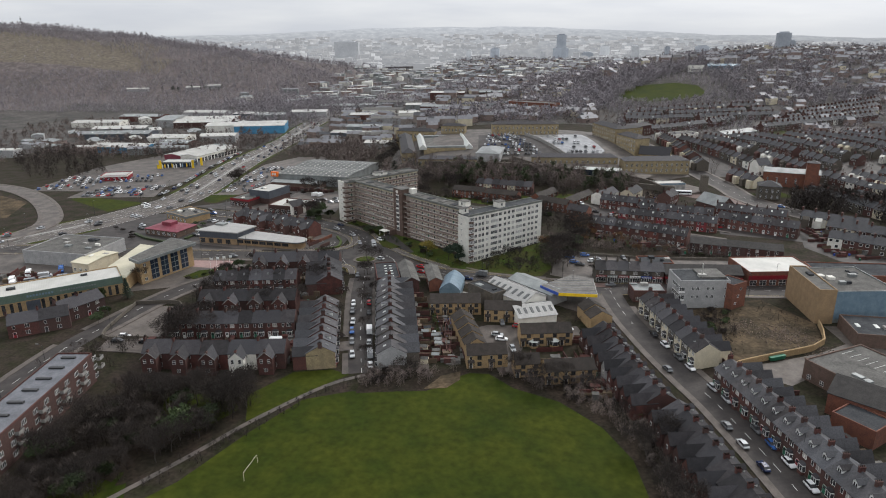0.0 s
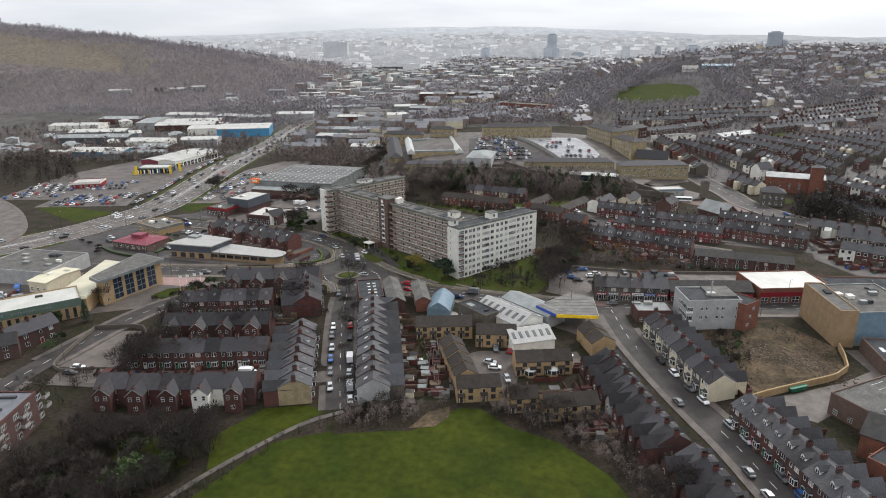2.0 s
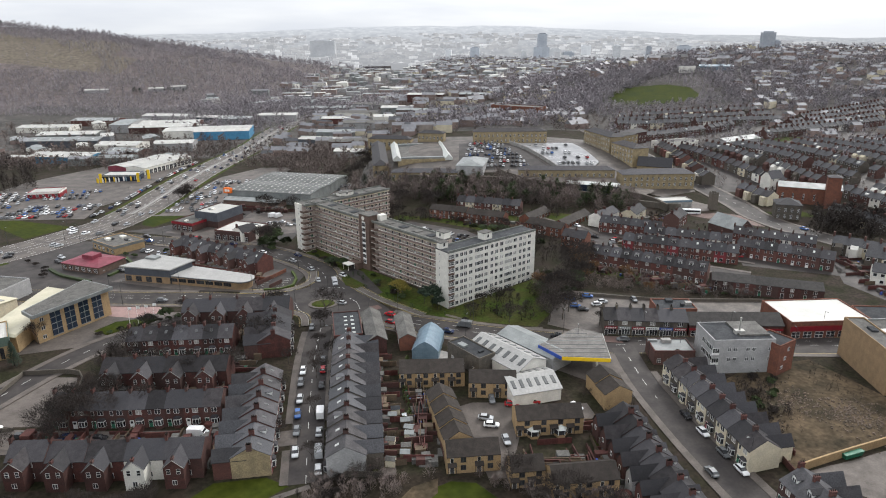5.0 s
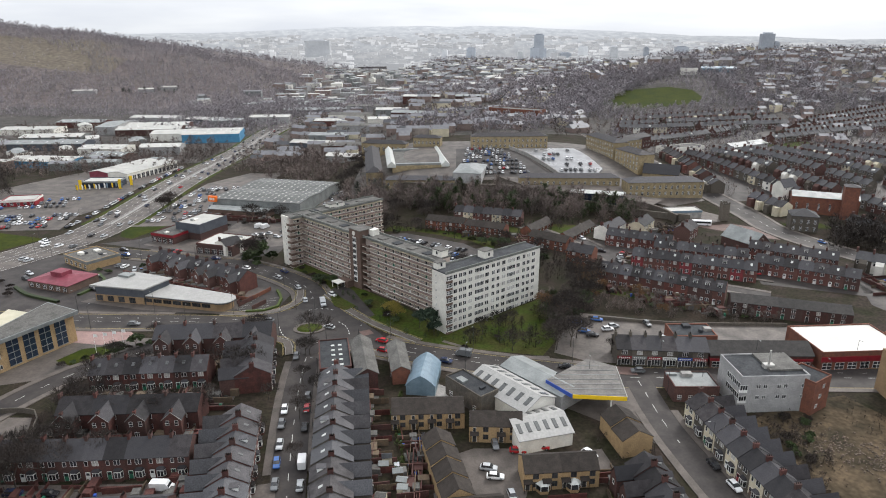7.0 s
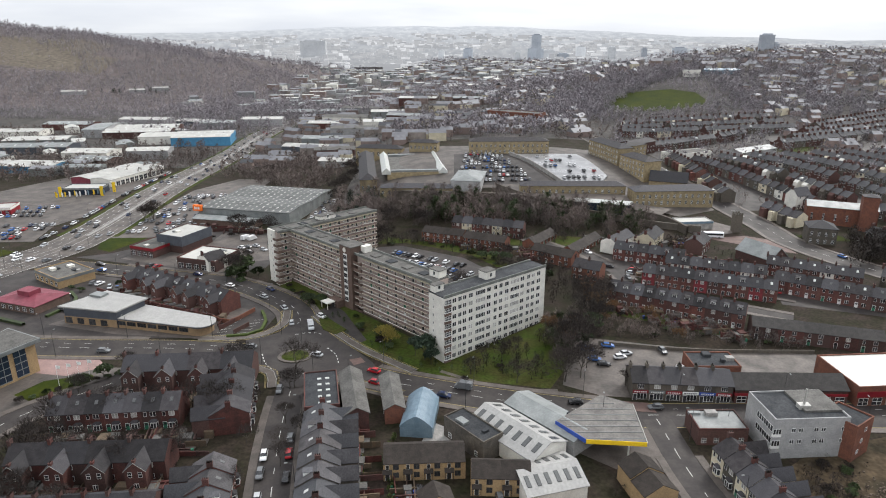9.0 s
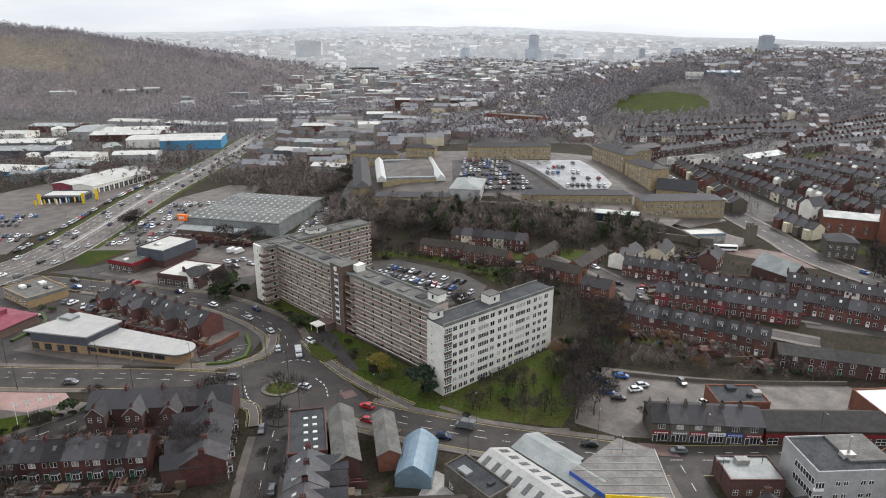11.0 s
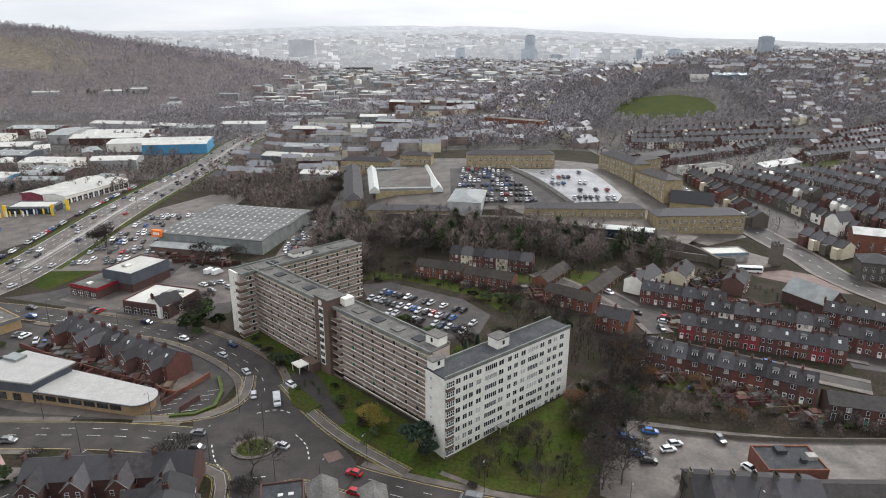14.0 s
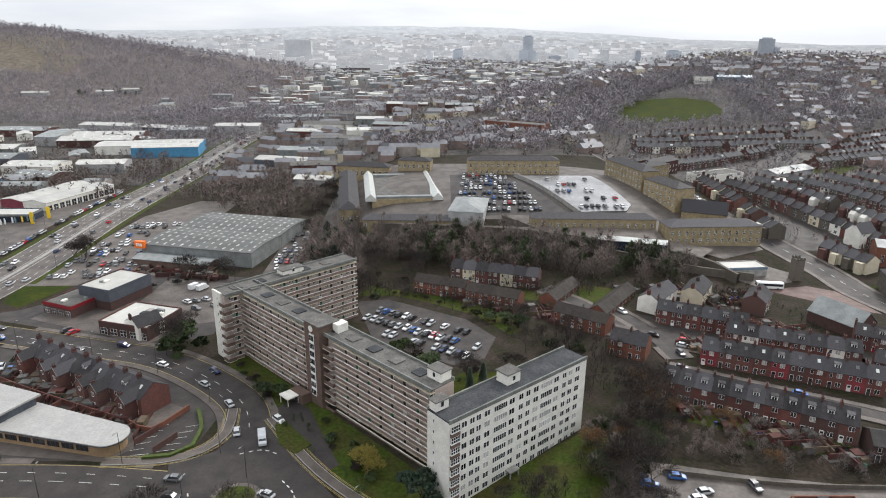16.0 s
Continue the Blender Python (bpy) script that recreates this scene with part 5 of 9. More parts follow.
# ---- larger buildings ----
def block(name, p0, p1, d, h, wall, roof, label, style="flat", rise=2.0, rows=0, cols=0, win=(1.2, 1.4), lights=(0, 0), band=None, vents=0, z=None, light_mat=None,
          group="", category="building", back=False, base=0.8, step=3.0, slim=1.0, sides=True):
    """A building whose front runs from p0 to p1 and faces right of that way; its parts are walls, roof, windows, rooflights and fascia."""
    a, b = Vector((*p0, 0)), Vector((*p1, 0))
    L = (b - a).length
    rz = math.degrees(math.atan2((b - a).y, (b - a).x))
    side = Vector((-(b - a).y, (b - a).x, 0)).normalized()
    mid = (a + b) / 2 + side * d / 2
    t = thing(name, a.x, a.y, rz, label, category, group, z=terr(mid.x, mid.y) - 0.1 if z is None else z)
    m = Mesh()
    if style == "gable":
        m.gable(0, L, 0, d, -5, h, h + rise)
    else:
        m.box(0, 0, -5, L, d, h)
    part("wall", m.data("wall", wall), t)
    m = Mesh()
    if style == "flat":
        m.box(0.3, 0.3, h, L - 0.3, d - 0.3, h + 0.12)
        part("roof", m.data("roof", roof), t)
        for x0, y0, x1, y1 in ((0, 0, L, 0.3), (0, d - 0.3, L, d), (0, 0.3, 0.3, d - 0.3), (L - 0.3, 0.3, L, d - 0.3)):
            m = Mesh()
            m.box(x0, y0, h, x1, y1, h + 0.5)
            part("parapet", m.data("parapet", wall), t)
    elif style == "hip":
        m.hip(0, L, 0, d, h, h + rise)
        part("roof", m.data("roof", roof), t)
    else:
        m.roof(0, L, 0, d, h, h + rise, 0.2, 0.4, 0.3)
        part("roof", m.data("roof", roof), t)
    for k in range(rows):
        for i in range(cols):
            x = L * (i + 0.5) / cols
            part("window", window_mesh(win[0], win[1], 2, 2), t, pose(x, -0.03, base + k * step))
            if back:
                part("window", window_mesh(win[0], win[1], 2, 2), t, pose(x, d + 0.03, base + k * step, 0, 0, 180))
    for i in range(lights[0]):
        for j in range(lights[1]):
            x, y = L * (i + 0.5) / lights[0], d * (j + 0.5) / lights[1]
            if style == "gable":
                s = rise / (d / 2)
                zz = h + s * min(y, d - y) + 0.22
                tilt = math.degrees(math.atan(s)) * (1 if y < d / 2 else -1)
            else:
                zz, tilt = h + 0.13, 0
            q = Mesh()
            lw, ld = slim * min(1.3, L / lights[0] * 0.45), min(3.0, d / lights[1] * 0.55) * (0.5 + 0.5 * slim)
            me = cached(("light", round(lw, 2), round(ld, 2), (light_mat or SKYLIGHT).name), lambda: light_mesh(lw, ld, light_mat))
            part("rooflight", me, t, pose(x, y, zz, tilt, 0, 0))
    if band:
        for z0, z1, material in band:
            m = Mesh()
            m.box(-0.12, -0.12, z0, L + 0.12, 0, z1)
            if sides:
                m.box(L, 0, z0, L + 0.12, d, z1)
                m.box(-0.12, 0, z0, 0, d, z1)
            part("fascia", m.data("fascia", material), t)
    r = random.Random(len(label) + int(L * 10))
    for k in range(vents):
        x, y = r.uniform(0.1, 0.9) * L, r.uniform(0.15, 0.85) * d
        m = Mesh()
        w, e = r.uniform(0.5, 1.6), r.uniform(0.5, 1.2)
        m.box(x - w, y - e, h, x + w, y + e, h + r.uniform(0.5, 1.3))
        part("roof_plant", m.data("roof_plant", r.choice((CONCRETE, SHEET_GREY, FELT_DARK, WHITE))), t)
    return t


def light_mesh(w, d, material=None):
    m = Mesh()
    m.hull([(-w / 2, -d / 2, 0), (w / 2, -d / 2, 0), (w / 2, d / 2, 0), (-w / 2, d / 2, 0)],
           [(-w / 2 + 0.08, -d / 2 + 0.08, 0.12), (w / 2 - 0.08, -d / 2 + 0.08, 0.12), (w / 2 - 0.08, d / 2 - 0.08, 0.12), (-w / 2 + 0.08, d / 2 - 0.08, 0.12)])
    return m.data("rooflight", material or SKYLIGHT)


def prism(name, pts, h, material, parent, low=-3.0):
    m = Mesh()
    m.hull([(x, y, low) for x, y in pts], [(x, y, h) for x, y in pts])
    return part(name, m.data(name, material), parent)


# offices with tall blue glazing between brick piers
off = thing("office_building", -137, 248, math.degrees(math.atan2(24.3, 12.2)), "three-storey buff brick offices with tall blue glazing", "building")
plan = [(0, 0), (27.2, 0), (27.2, 13.4), (1.5, 5.0)]
prism("wall", plan, 10.0, BRICK_BUFF, off)
m = Mesh()
edge = [(-1.3, -1.4), (28.4, -1.4), (28.4, 14.6), (-0.2, 6.0)]
m.hull([(x, y, 9.7) for x, y in edge], [(x, y, 10.9) for x, y in edge])
part("roof_edge", m.data("roof_edge", SHEET_GREY), off, None, "deep grey metal eaves")
m = Mesh()
inner = [(-0.7, -0.9), (27.9, -0.9), (27.9, 14.0), (0.3, 5.4)]
m.hull([(x, y, 10.9) for x, y in inner], [(x, y, 10.98) for x, y in inner])
part("roof", m.data("roof", FELT), off)
for k in range(4):
    m = Mesh()
    x = 5.2 + 5.1 * k
    m.box(x, -0.16, 0.8, x + 3.6, 0.1, 9.6)
    g = part("glazing", m.data("glazing", GLASS_BLUE), off)
    for j in range(4):
        m = Mesh()
        m.box(x, -0.24, 0.8 + 2.15 * j, x + 3.6, -0.16, 1.0 + 2.15 * j)
        part("transom", m.data("transom", SHEET_GREY), g)
    m = Mesh()
    m.box(x + 1.7, -0.24, 0.8, x + 1.85, -0.16, 9.6)
    part("mullion", m.data("mullion", SHEET_GREY), g)
for k in range(3):
    part("window", window_mesh(1.3, 1.3, 2), off, pose(2.4, -0.03, 1.2 + 3.1 * k))

gs = block("garden_store", (-192, 202), (-139.6, 238.4), 15, 7, BRICK_BUFF, SHEET_PALE, "long low store with pale roof and green fascia", band=[(4.6, 7.6, SHEET_GREEN)], vents=4)
for k in range(24):
    if k % 8 in (3, 4):
        continue
    m = Mesh()
    m.box(2.2 + 2.55 * k, -0.1, 0.4, 3.3 + 2.55 * k, -0.02, 4.2)
    part("window", m.data("window", GLASS), gs)
for k in (0, 1, 2):
    m = Mesh()
    m.box(10.0 + 20.4 * k, -0.16, 0.0, 14.6 + 20.4 * k, -0.06, 4.2)
    part("shutter", m.data("shutter", SHEET_DARK), gs, None, "dark roller shutter")
m = Mesh()
for k in range(9):
    m.box(31 + 1.0 * k, -0.2, 5.7, 31.7 + 1.0 * k, -0.12, 6.5)
part("lettering", m.data("lettering", BLUE_ROOF), gs, None, "pale blue sign bars")
m = Mesh()
for k in range(14):
    m.box(42 + 0.9 * k, -0.2, 5.8, 42.6 + 0.9 * k, -0.12, 6.4)
part("lettering", m.data("lettering", SHEET_GREY), gs, None, "grey sign bars")
wingroof = thing("store_wing", -146, 262, 0, "long low wing with a cream sheet roof", "building")
plan = [(6.2, -20), (3.4, 6), (0.5, 20), (-9, 23), (-7, -18)]
prism("wall", plan, 5.6, BRICK_BUFF, wingroof)
m = Mesh()
m.hull([(1.03 * x, 1.03 * y, 5.6) for x, y in plan], [(0.98 * x, 0.98 * y, 6.2) for x, y in plan])
part("roof", m.data("roof", CREAM_SHEET), wingroof)
block("depot_building", (-175, 262), (-166, 259.5), 17, 4.6, CREAM, CREAM_SHEET, "low cream depot building with roof units", "gable", 0.7, rows=1, cols=3, vents=3, z=0.2)
block("warehouse", (-205, 274), (-172, 268), 26, 6, GREY_RENDER, FELT, "low warehouse with a flat grey roof", vents=8)
block("diy_store", (-137.7, 446), (-84.3, 433), 29, 7, SHEET_GREY, STORE_ROOF, "very large shed store with grey ribbed roof and rooflights", "gable", 0.9, lights=(13, 6), slim=0.7, light_mat=CURTAIN)
block("diy_store", (-130.8, 474.4), (-77.4, 461.4), 29, 7, SHEET_GREY, STORE_ROOF, "very large shed store with grey ribbed roof and rooflights", "gable", 0.9, lights=(13, 6), slim=0.7, light_mat=CURTAIN)
sign = thing("shop_sign", -138.0, 445.5, -14, "square orange shop sign", "sign", z=5.3)
m = Mesh()
m.box(-2.6, -0.9, 0, 2.6, 0.9, 3.2)
board = part("board", m.data("board", ORANGE), sign)
for k in range(3):
    m = Mesh()
    m.box(-1.6 + 1.15 * k, -1.0, 0.9, -0.8 + 1.15 * k, -0.88, 2.3)
    part("lettering_bar", m.data("lettering_bar", FRAME), board)
block("garden_centre", (-138, 436), (-102, 427), 9, 3.4, BRICK_BROWN, SHEET_GREY, "low lean-to with a dull grey roof", "gable", 0.9)
block("store", (-138, 391), (-124, 385.2), 20, 7.8, BRICK, SHEET_PALE, "brick store clad above in dark grey sheet", band=[(3.6, 8.4, SHEET_DARK)], vents=2)
block("store", (-148, 384), (-135, 378.5), 17, 4.2, BRICK, FELT, "low red brick store with glazed front", band=[(3.4, 4.6, RED_PAINT)], rows=1, cols=4, win=(2.2, 2.2), base=0.3, vents=4)
block("store", (-119, 366), (-100, 360), 18, 4.6, BRICK, SHEET_PALE, "low store with pale flat roof", rows=1, cols=5, win=(2.6, 2.4), base=0.3, vents=5)
kfc = block("restaurant", (-171, 321), (-151, 314), 15, 3.2, BRICK_BROWN, RED_ROOF, "low restaurant under a hipped crimson roof", "hip", 1.6, rows=1, cols=6, win=(1.8, 1.6))
m = Mesh()
m.box(7, 5, 4.2, 13, 10, 6.2)
part("roof_lantern", m.data("roof_lantern", RED_ROOF), kfc)
block("restaurant", (-173, 351), (-157, 340), 15, 4, BRICK_BUFF, FELT, "low buff brick restaurant with flat roof", rows=1, cols=5, win=(1.8, 1.8), vents=5, band=[(3.2, 4.4, SHEET_GREY)])
# curved-fronted showroom
bank = thing("showroom", -98, 294, 0, "low showroom with a pale roof rounded at one end", "building")
prism("wall", [(-38.2, 13.4), (-17.8, 9.4), (-12.6, 20.6), (-29.6, 27.2)], 6.0, SHEET_DARK, bank)
prism("brick_base", [(-38.4, 13.2), (-17.9, 9.2), (-17.5, 10.2), (-38.0, 14.2)], 2.8, TAN, bank)
upper = [(-40.3, 13.4), (-17.2, 8.5), (-11.5, 21.3), (-30, 28.5)]
m = Mesh()
m.hull([(x, y, 6.0) for x, y in upper], [(x, y, 6.5) for x, y in upper])
part("roof", m.data("roof", MEMBRANE), bank)
prism("roof_box", [(-33.5, 22.5), (-28.5, 20.7), (-27.3, 24.2), (-32.3, 26)], 7.3, SHEET_GREY, bank, 6.4)
tip = [(-17.2, 9.3), (12.2, 2.6)] + [(12.4 + 4.4 * math.cos(radians(a)), 7.0 + 4.4 * math.sin(radians(a))) for a in range(-75, 76, 15)] + [(-13.0, 20.6)]
prism("rounded_wall", tip, 3.2, TAN, bank)
c = Vector((2, 10.5, 0))
m = Mesh()
big = [(c.x + (x - c.x) * (1.07 if x > -2 else 1.0), c.y + (y - c.y) * 1.1) for x, y in tip]
m.hull([(x, y, 3.1) for x, y in big], [(x, y, 3.45) for x, y in big])
part("fascia", m.data("fascia", SHEET_DARK), bank)
rim = [(c.x + (x - c.x) * 1.006, c.y + (y - c.y) * 1.01) for x, y in big]
m = Mesh()
m.hull([(x, y, 3.45) for x, y in rim], [(x, y, 3.7) for x, y in rim])
part("rounded_roof", m.data("rounded_roof", MEMBRANE), bank)
lean = math.degrees(math.atan2(-6.7, 29.4))
for k in range(7):
    part("window", window_mesh(3.4, 1.5, 3, 1, None, GUTTER), bank, pose(-16.2 + 4.0 * k, 9.0 - 0.912 * k, 1.2, 0, 0, lean))
for k in range(4):
    part("window", window_mesh(2.6, 2.2, 2, 1, None, GUTTER), bank, pose(-36.6 + 4.6 * k, 12.82 - 0.9 * k, 0.3, 0, 0, -11.1))

# car showrooms along the dual carriageway
block("car_showroom", (-229, 531), (-213.6, 582), 17, 5.6, WHITE, SHEET_PALE, "long white car showroom with pale shallow roof", "gable", 1.4, rows=1, cols=12, win=(3.4, 3.6), base=0.3, band=[(4.4, 6.0, WHITE)])
block("car_showroom", (-246, 536.4), (-230.4, 587.2), 16.4, 5.6, RED_ROOF, SHEET_PALE, "red-walled showroom with pale roof", "gable", 1.2, lights=(6, 1))
block("car_showroom", (-248, 505), (-224, 506), 14, 4.2, GLASS_BLUE, SHEET_PALE, "dark glazed showroom under a pale flat canopy", band=[(3.6, 4.6, SHEET_GREY)])
for x, y in ((-221, 503), (-246, 500), (-219, 515)):
    s = thing("totem_sign", x, y, 20, "tall plain yellow totem sign", "sign")
    m = Mesh()
    m.box(-0.9, -0.25, 0, 0.9, 0.25, 6.5)
    part("panel", m.data("panel", YELLOW), s)
block("workshop", (-268, 452), (-250, 456), 14, 3.6, RED_PAINT, SHEET_PALE, "small red and white workshop", rows=1, cols=5, win=(1.8, 1.6), band=[(2.8, 4.0, WHITE)])
# valley sheds
block("industrial_shed", (-272, 740), (-216, 750), 24, 9, SHEET_BLUE, SHEET_PALE, "long bright blue shed with pale roof", "gable", 1.5, lights=(9, 2))
block("industrial_shed", (-276.3, 763.7), (-220.3, 773.7), 24, 9, SHEET_BLUE, SHEET_PALE, "long bright blue shed with pale roof", "gable", 1.5, lights=(9, 2))
block("industrial_shed", (-310, 752), (-275, 758), 34, 8, WHITE, SHEET_PALE, "pale grey shed beside a blue one", "gable", 1.5)
block("industrial_shed", (-365, 790), (-297, 800), 30, 7, BRICK, SHEET_PALE, "brick shed with pale ribbed roof", "gable", 2.5, lights=(8, 4))
block("industrial_shed", (-369, 822), (-301, 832), 30, 7, BRICK, SHEET_PALE, "brick shed with pale ribbed roof", "gable", 2.5, lights=(8, 4))
block("industrial_shed", (-392, 800), (-370, 800), 60, 9, GREY_RENDER, SHEET_GREY, "tall grey rendered valley shed", "gable", 2.5)
VALLEY = [(-440, 740, 60, 30, 4), (-420, 690, 70, 28, 3), (-330, 650, 40, 26, 2), (-355, 590, 55, 26, 5), (-300, 615, 30, 20, 1), (-280, 660, 36, 22, 0), (-500, 800, 60, 30, 2),
          (-470, 860, 55, 30, 1), (-400, 900, 60, 26, 0), (-330, 900, 50, 24, 3), (-290, 870, 40, 22, 4), (-250, 900, 50, 26, 0), (-160, 860, 44, 24, 1)]
for k, (x, y, L, d, s) in enumerate(VALLEY):
    wall = (GREY_RENDER, BRICK, WHITE, SHEET_DARK, SHEET_GREY, SHEET_BLUE)[s]
    a = radians(8 - 5 * (k % 5))
    block("industrial_shed", (x, y), (x + L * math.cos(a), y + L * math.sin(a)), d, 6 + k % 3, wall, (SHEET_PALE, SHEET_GREY, SHEET_PALE)[k % 3],
          "valley shed of " + wall.name.replace("_", " ") + " with a ribbed roof", "gable", 1.8, group="valley sheds", lights=(5, 2))
VALLEY2 = [(-150, 690, 50, 20, 3), (-140, 730, 40, 22, 4), (-120, 780, 46, 24, 0), (-90, 820, 40, 24, 2), (-60, 770, 40, 18, 1), (-150, 900, 60, 30, 2), (-90, 900, 50, 26, 4),
           (-230, 1000, 90, 34, 4), (-140, 990, 80, 30, 0), (-60, 960, 50, 24, 1), (10, 900, 60, 14, 1), (-110, 640, 34, 18, 1), (-100, 600, 26, 16, 0)]
for k, (x, y, L, d, s) in enumerate(VALLEY2):
    wall = (GREY_RENDER, BRICK, WHITE, SHEET_DARK, SHEET_GREY)[s]
    a = radians(-12 + 7 * (k % 4))
    block("industrial_shed", (x, y), (x + L * math.cos(a), y + L * math.sin(a)), d, 5 + k % 3, wall, (SHEET_PALE, SHEET_GREY, FELT)[k % 3],
          "valley shed of " + wall.name.replace("_", " ") + " with a pale roof", "gable", 1.6, group="valley sheds")

# shops and yards right of the flats
SHOPS = [RED_PAINT, SHEET_GREY, RED_PAINT, FRAME, BLUE_PAINT, RED_PAINT]
for k in range(6):
    x0 = 52 + 4.55 * k
    s = block("shop", (x0, 256 - 0.35 * k), (x0 + 4.5, 255.7 - 0.35 * k), 10, 5.6, STONE_DARK, SLATE, "terraced shop with a painted fascia", "gable", 2.4, group="parade of shops", category="shop")
    m = Mesh()
    m.box(0.1, -0.25, 2.5, 4.4, 0, 3.3)
    part("fascia", m.data("fascia", SHOPS[k]), s)
    m = Mesh()
    for j in range(6):
        m.box(0.5 + 0.6 * j, -0.3, 2.75, 0.9 + 0.6 * j, -0.24, 3.05)
    part("lettering", m.data("lettering", FRAME if k != 3 else GUTTER), s)
    part("shop_window", window_mesh(2.6, 1.9, 3), s, pose(2.7, -0.05, 0.5))
    part("door", door_mesh(GUTTER), s, pose(0.8, -0.05, 0))
    part("window", window_mesh(1.7, 1.3, 3, 1, CURTAIN if k in (1, 2, 3) else GLASS), s, pose(2.2, -0.04, 3.9))
    part("chimney", chimney_mesh(STONE_DARK, 1.4, 0.7, 1.3, 3), s, pose(0, 5, 8))
block("shop_range", (80, 254), (111, 253.5), 9.5, 4.6, BRICK, TILE, "long brick shop range with a dark roof", "gable", 2.6, rows=1, cols=8, win=(2.6, 1.9), base=0.5, band=[(2.7, 3.4, RED_PAINT)])
block("store", (73, 266.5), (87, 266.5), 9.5, 4.4, BRICK_NEW, FELT_DARK, "low brick store with a dark flat roof", vents=3)
block("supermarket", (113, 252.5), (141, 254.5), 19, 5.8, BRICK_NEW, SHEET_PALE, "shed store with a white roof and red front", band=[(2.9, 4.6, RED_PAINT)], rows=1, cols=7, win=(2.8, 2.2), base=0.4, sides=False)
block("warehouse", (142, 254), (178, 252), 16, 4.5, BRICK_NEW, FELT_DARK, "brick warehouse with dark flat roof", rows=1, cols=8)
grey = block("grey_building", (78, 229), (96.5, 230), 13, 10.6, GREY_RENDER, FELT_DARK, "grey rendered three-storey block with a flat roof", rows=0)
for k in range(2):
    for x in (4.8, 6.6, 10.4, 12.2, 17.2):
        part("window", window_mesh(1.1, 1.1, 2), grey, pose(x, -0.03, 4.2 + 3.2 * k))
for k in range(2):
    part("corner_window", window_mesh(7.2, 1.6, 7), grey, pose(-0.03, 4.2, 4.0 + 3.2 * k, 0, 0, -90))
    m = Mesh()
    m.box(-0.5, -0.5, 3.3 + 3.2 * k, 1.6, 0.0, 4.0 + 3.2 * k)
    bay = part("corner_bay", m.data("corner_bay", FRAME), grey, None, "white boarded corner bay")
    part("bay_window", window_mesh(2.0, 1.5, 3), bay, pose(0.55, -0.45, 4.0 + 3.2 * k))
m = Mesh()
m.box(9.0, 3.0, 10.6, 18.3, 12.6, 11.3)
part("raised_roof", m.data("raised_roof", FELT), grey)
m = Mesh()
m.rod((9.8, 5.2, 10.6), (9.8, 5.2, 16), 0.3, 0.26, 8)
m.box(8.4, 4.4, 10.6, 11.2, 6.2, 11.8)
part("flue", m.data("flue", SHEET_PALE), grey, None, "pale metal flue on a plant box")
red = block("brick_annexe", (96.8, 227.5), (103.5, 232), 8.5, 9.6, BRICK_NEW, FELT_DARK, "plain red brick annexe with flat roof")
for k in range(3):
    part("window", window_mesh(1.1, 1.1, 2), red, pose(2.2 + 1.2 * k, -0.03, 1.8 + 2.7 * k))
block("corner_shop", (62.5, 234.5), (75, 234.5), 9, 4.4, BRICK, SHEET_GREY, "low brick corner building with grey roof", vents=2, rows=1, cols=4)
tan = block("brick_hall", (123, 242), (121.8, 216.5), 6, 12.5, TAN, FELT, "tall blank tan brick hall", vents=1)
block("clad_hall", (128, 217.2), (150, 218.5), 25, 11.6, SHEET_GREY, FELT, "large hall with pale blue cladding", band=[(1.5, 11.9, BLUE_ROOF)], vents=7)
block("workshop", (126, 198), (166, 192), 16, 4.5, BRICK_BROWN, FELT_DARK, "long low workshop with a dark flat roof", lights=(7, 1), vents=3)
works = block("works", (99, 177), (108, 158), 24, 6, BRICK_BROWN, FELT, "dark brick works with a parking deck on its roof", vents=3, rows=1, cols=5)
for k in range(8):
    m = Mesh()
    m.box(1.6 + 2.5 * k, 13.5, 6.12, 1.72 + 2.5 * k, 18.5, 6.135)
    part("bay_line", m.data("bay_line", PAINT_LINE), works)
block("works_hall", (96, 158), (110, 145), 13, 6.4, BRICK_NEW, TILE, "red brick hall with a dark pitched roof", "gable", 3, rows=1, cols=3)
block("works_hall", (93, 150), (99, 141), 9, 5, BRICK_NEW, FELT_DARK, "red brick hall with a flat roof")
# small works left of the fuel station
flat = block("flat_roofed_works", (-41, 260), (-37.2, 241.5), 9.2, 6, BRICK, FELT_DARK, "dark flat-roofed works with skylights", lights=(0, 0))
for j in range(5):
    for i in range(2):
        part("rooflight", cached("rl2", lambda: light_mesh(0.9, 1.1)), flat, pose(4 + 3.2 * j, 4.2 + 2.2 * i, 6.13))
block("works_shed", (-31, 261), (-26.2, 239), 6, 5.8, BRICK, FELT, "narrow brick shed with grey roof", "gable", 1.8)
block("brick_shed", (-19.5, 261), (-16.5, 243.5), 5.2, 4.6, BRICK_NEW, FELT, "small red brick building with grey roof", "gable", 1.4, rows=1, cols=2)
arch = thing("arched_shed", -12.4, 238, -6, "shed with a pale blue rounded roof and walls", "shed")
m = Mesh()
prof = [(0, 3.0), (0.9, 4.0), (2.2, 5.1), (3.5, 5.9), (4.3, 6.2), (5.1, 5.9), (6.4, 5.1), (7.7, 4.0), (8.6, 3.0)]
m.hull([(x, 0, z) for x, z in prof], [(x, 15, z) for x, z in prof])
part("roof", m.data("roof", BLUE_ROOF), arch)
m = Mesh()
m.box(0.1, 0.1, -3, 8.5, 14.9, 3.1)
part("wall", m.data("wall", BLUE_ROOF), arch)
block("stone_works", (-1, 238.5), (8.4, 227), 6.5, 5.6, STONE_DARK, FELT_DARK, "old sooty stone works with flat roof", rows=1, cols=3, vents=2)
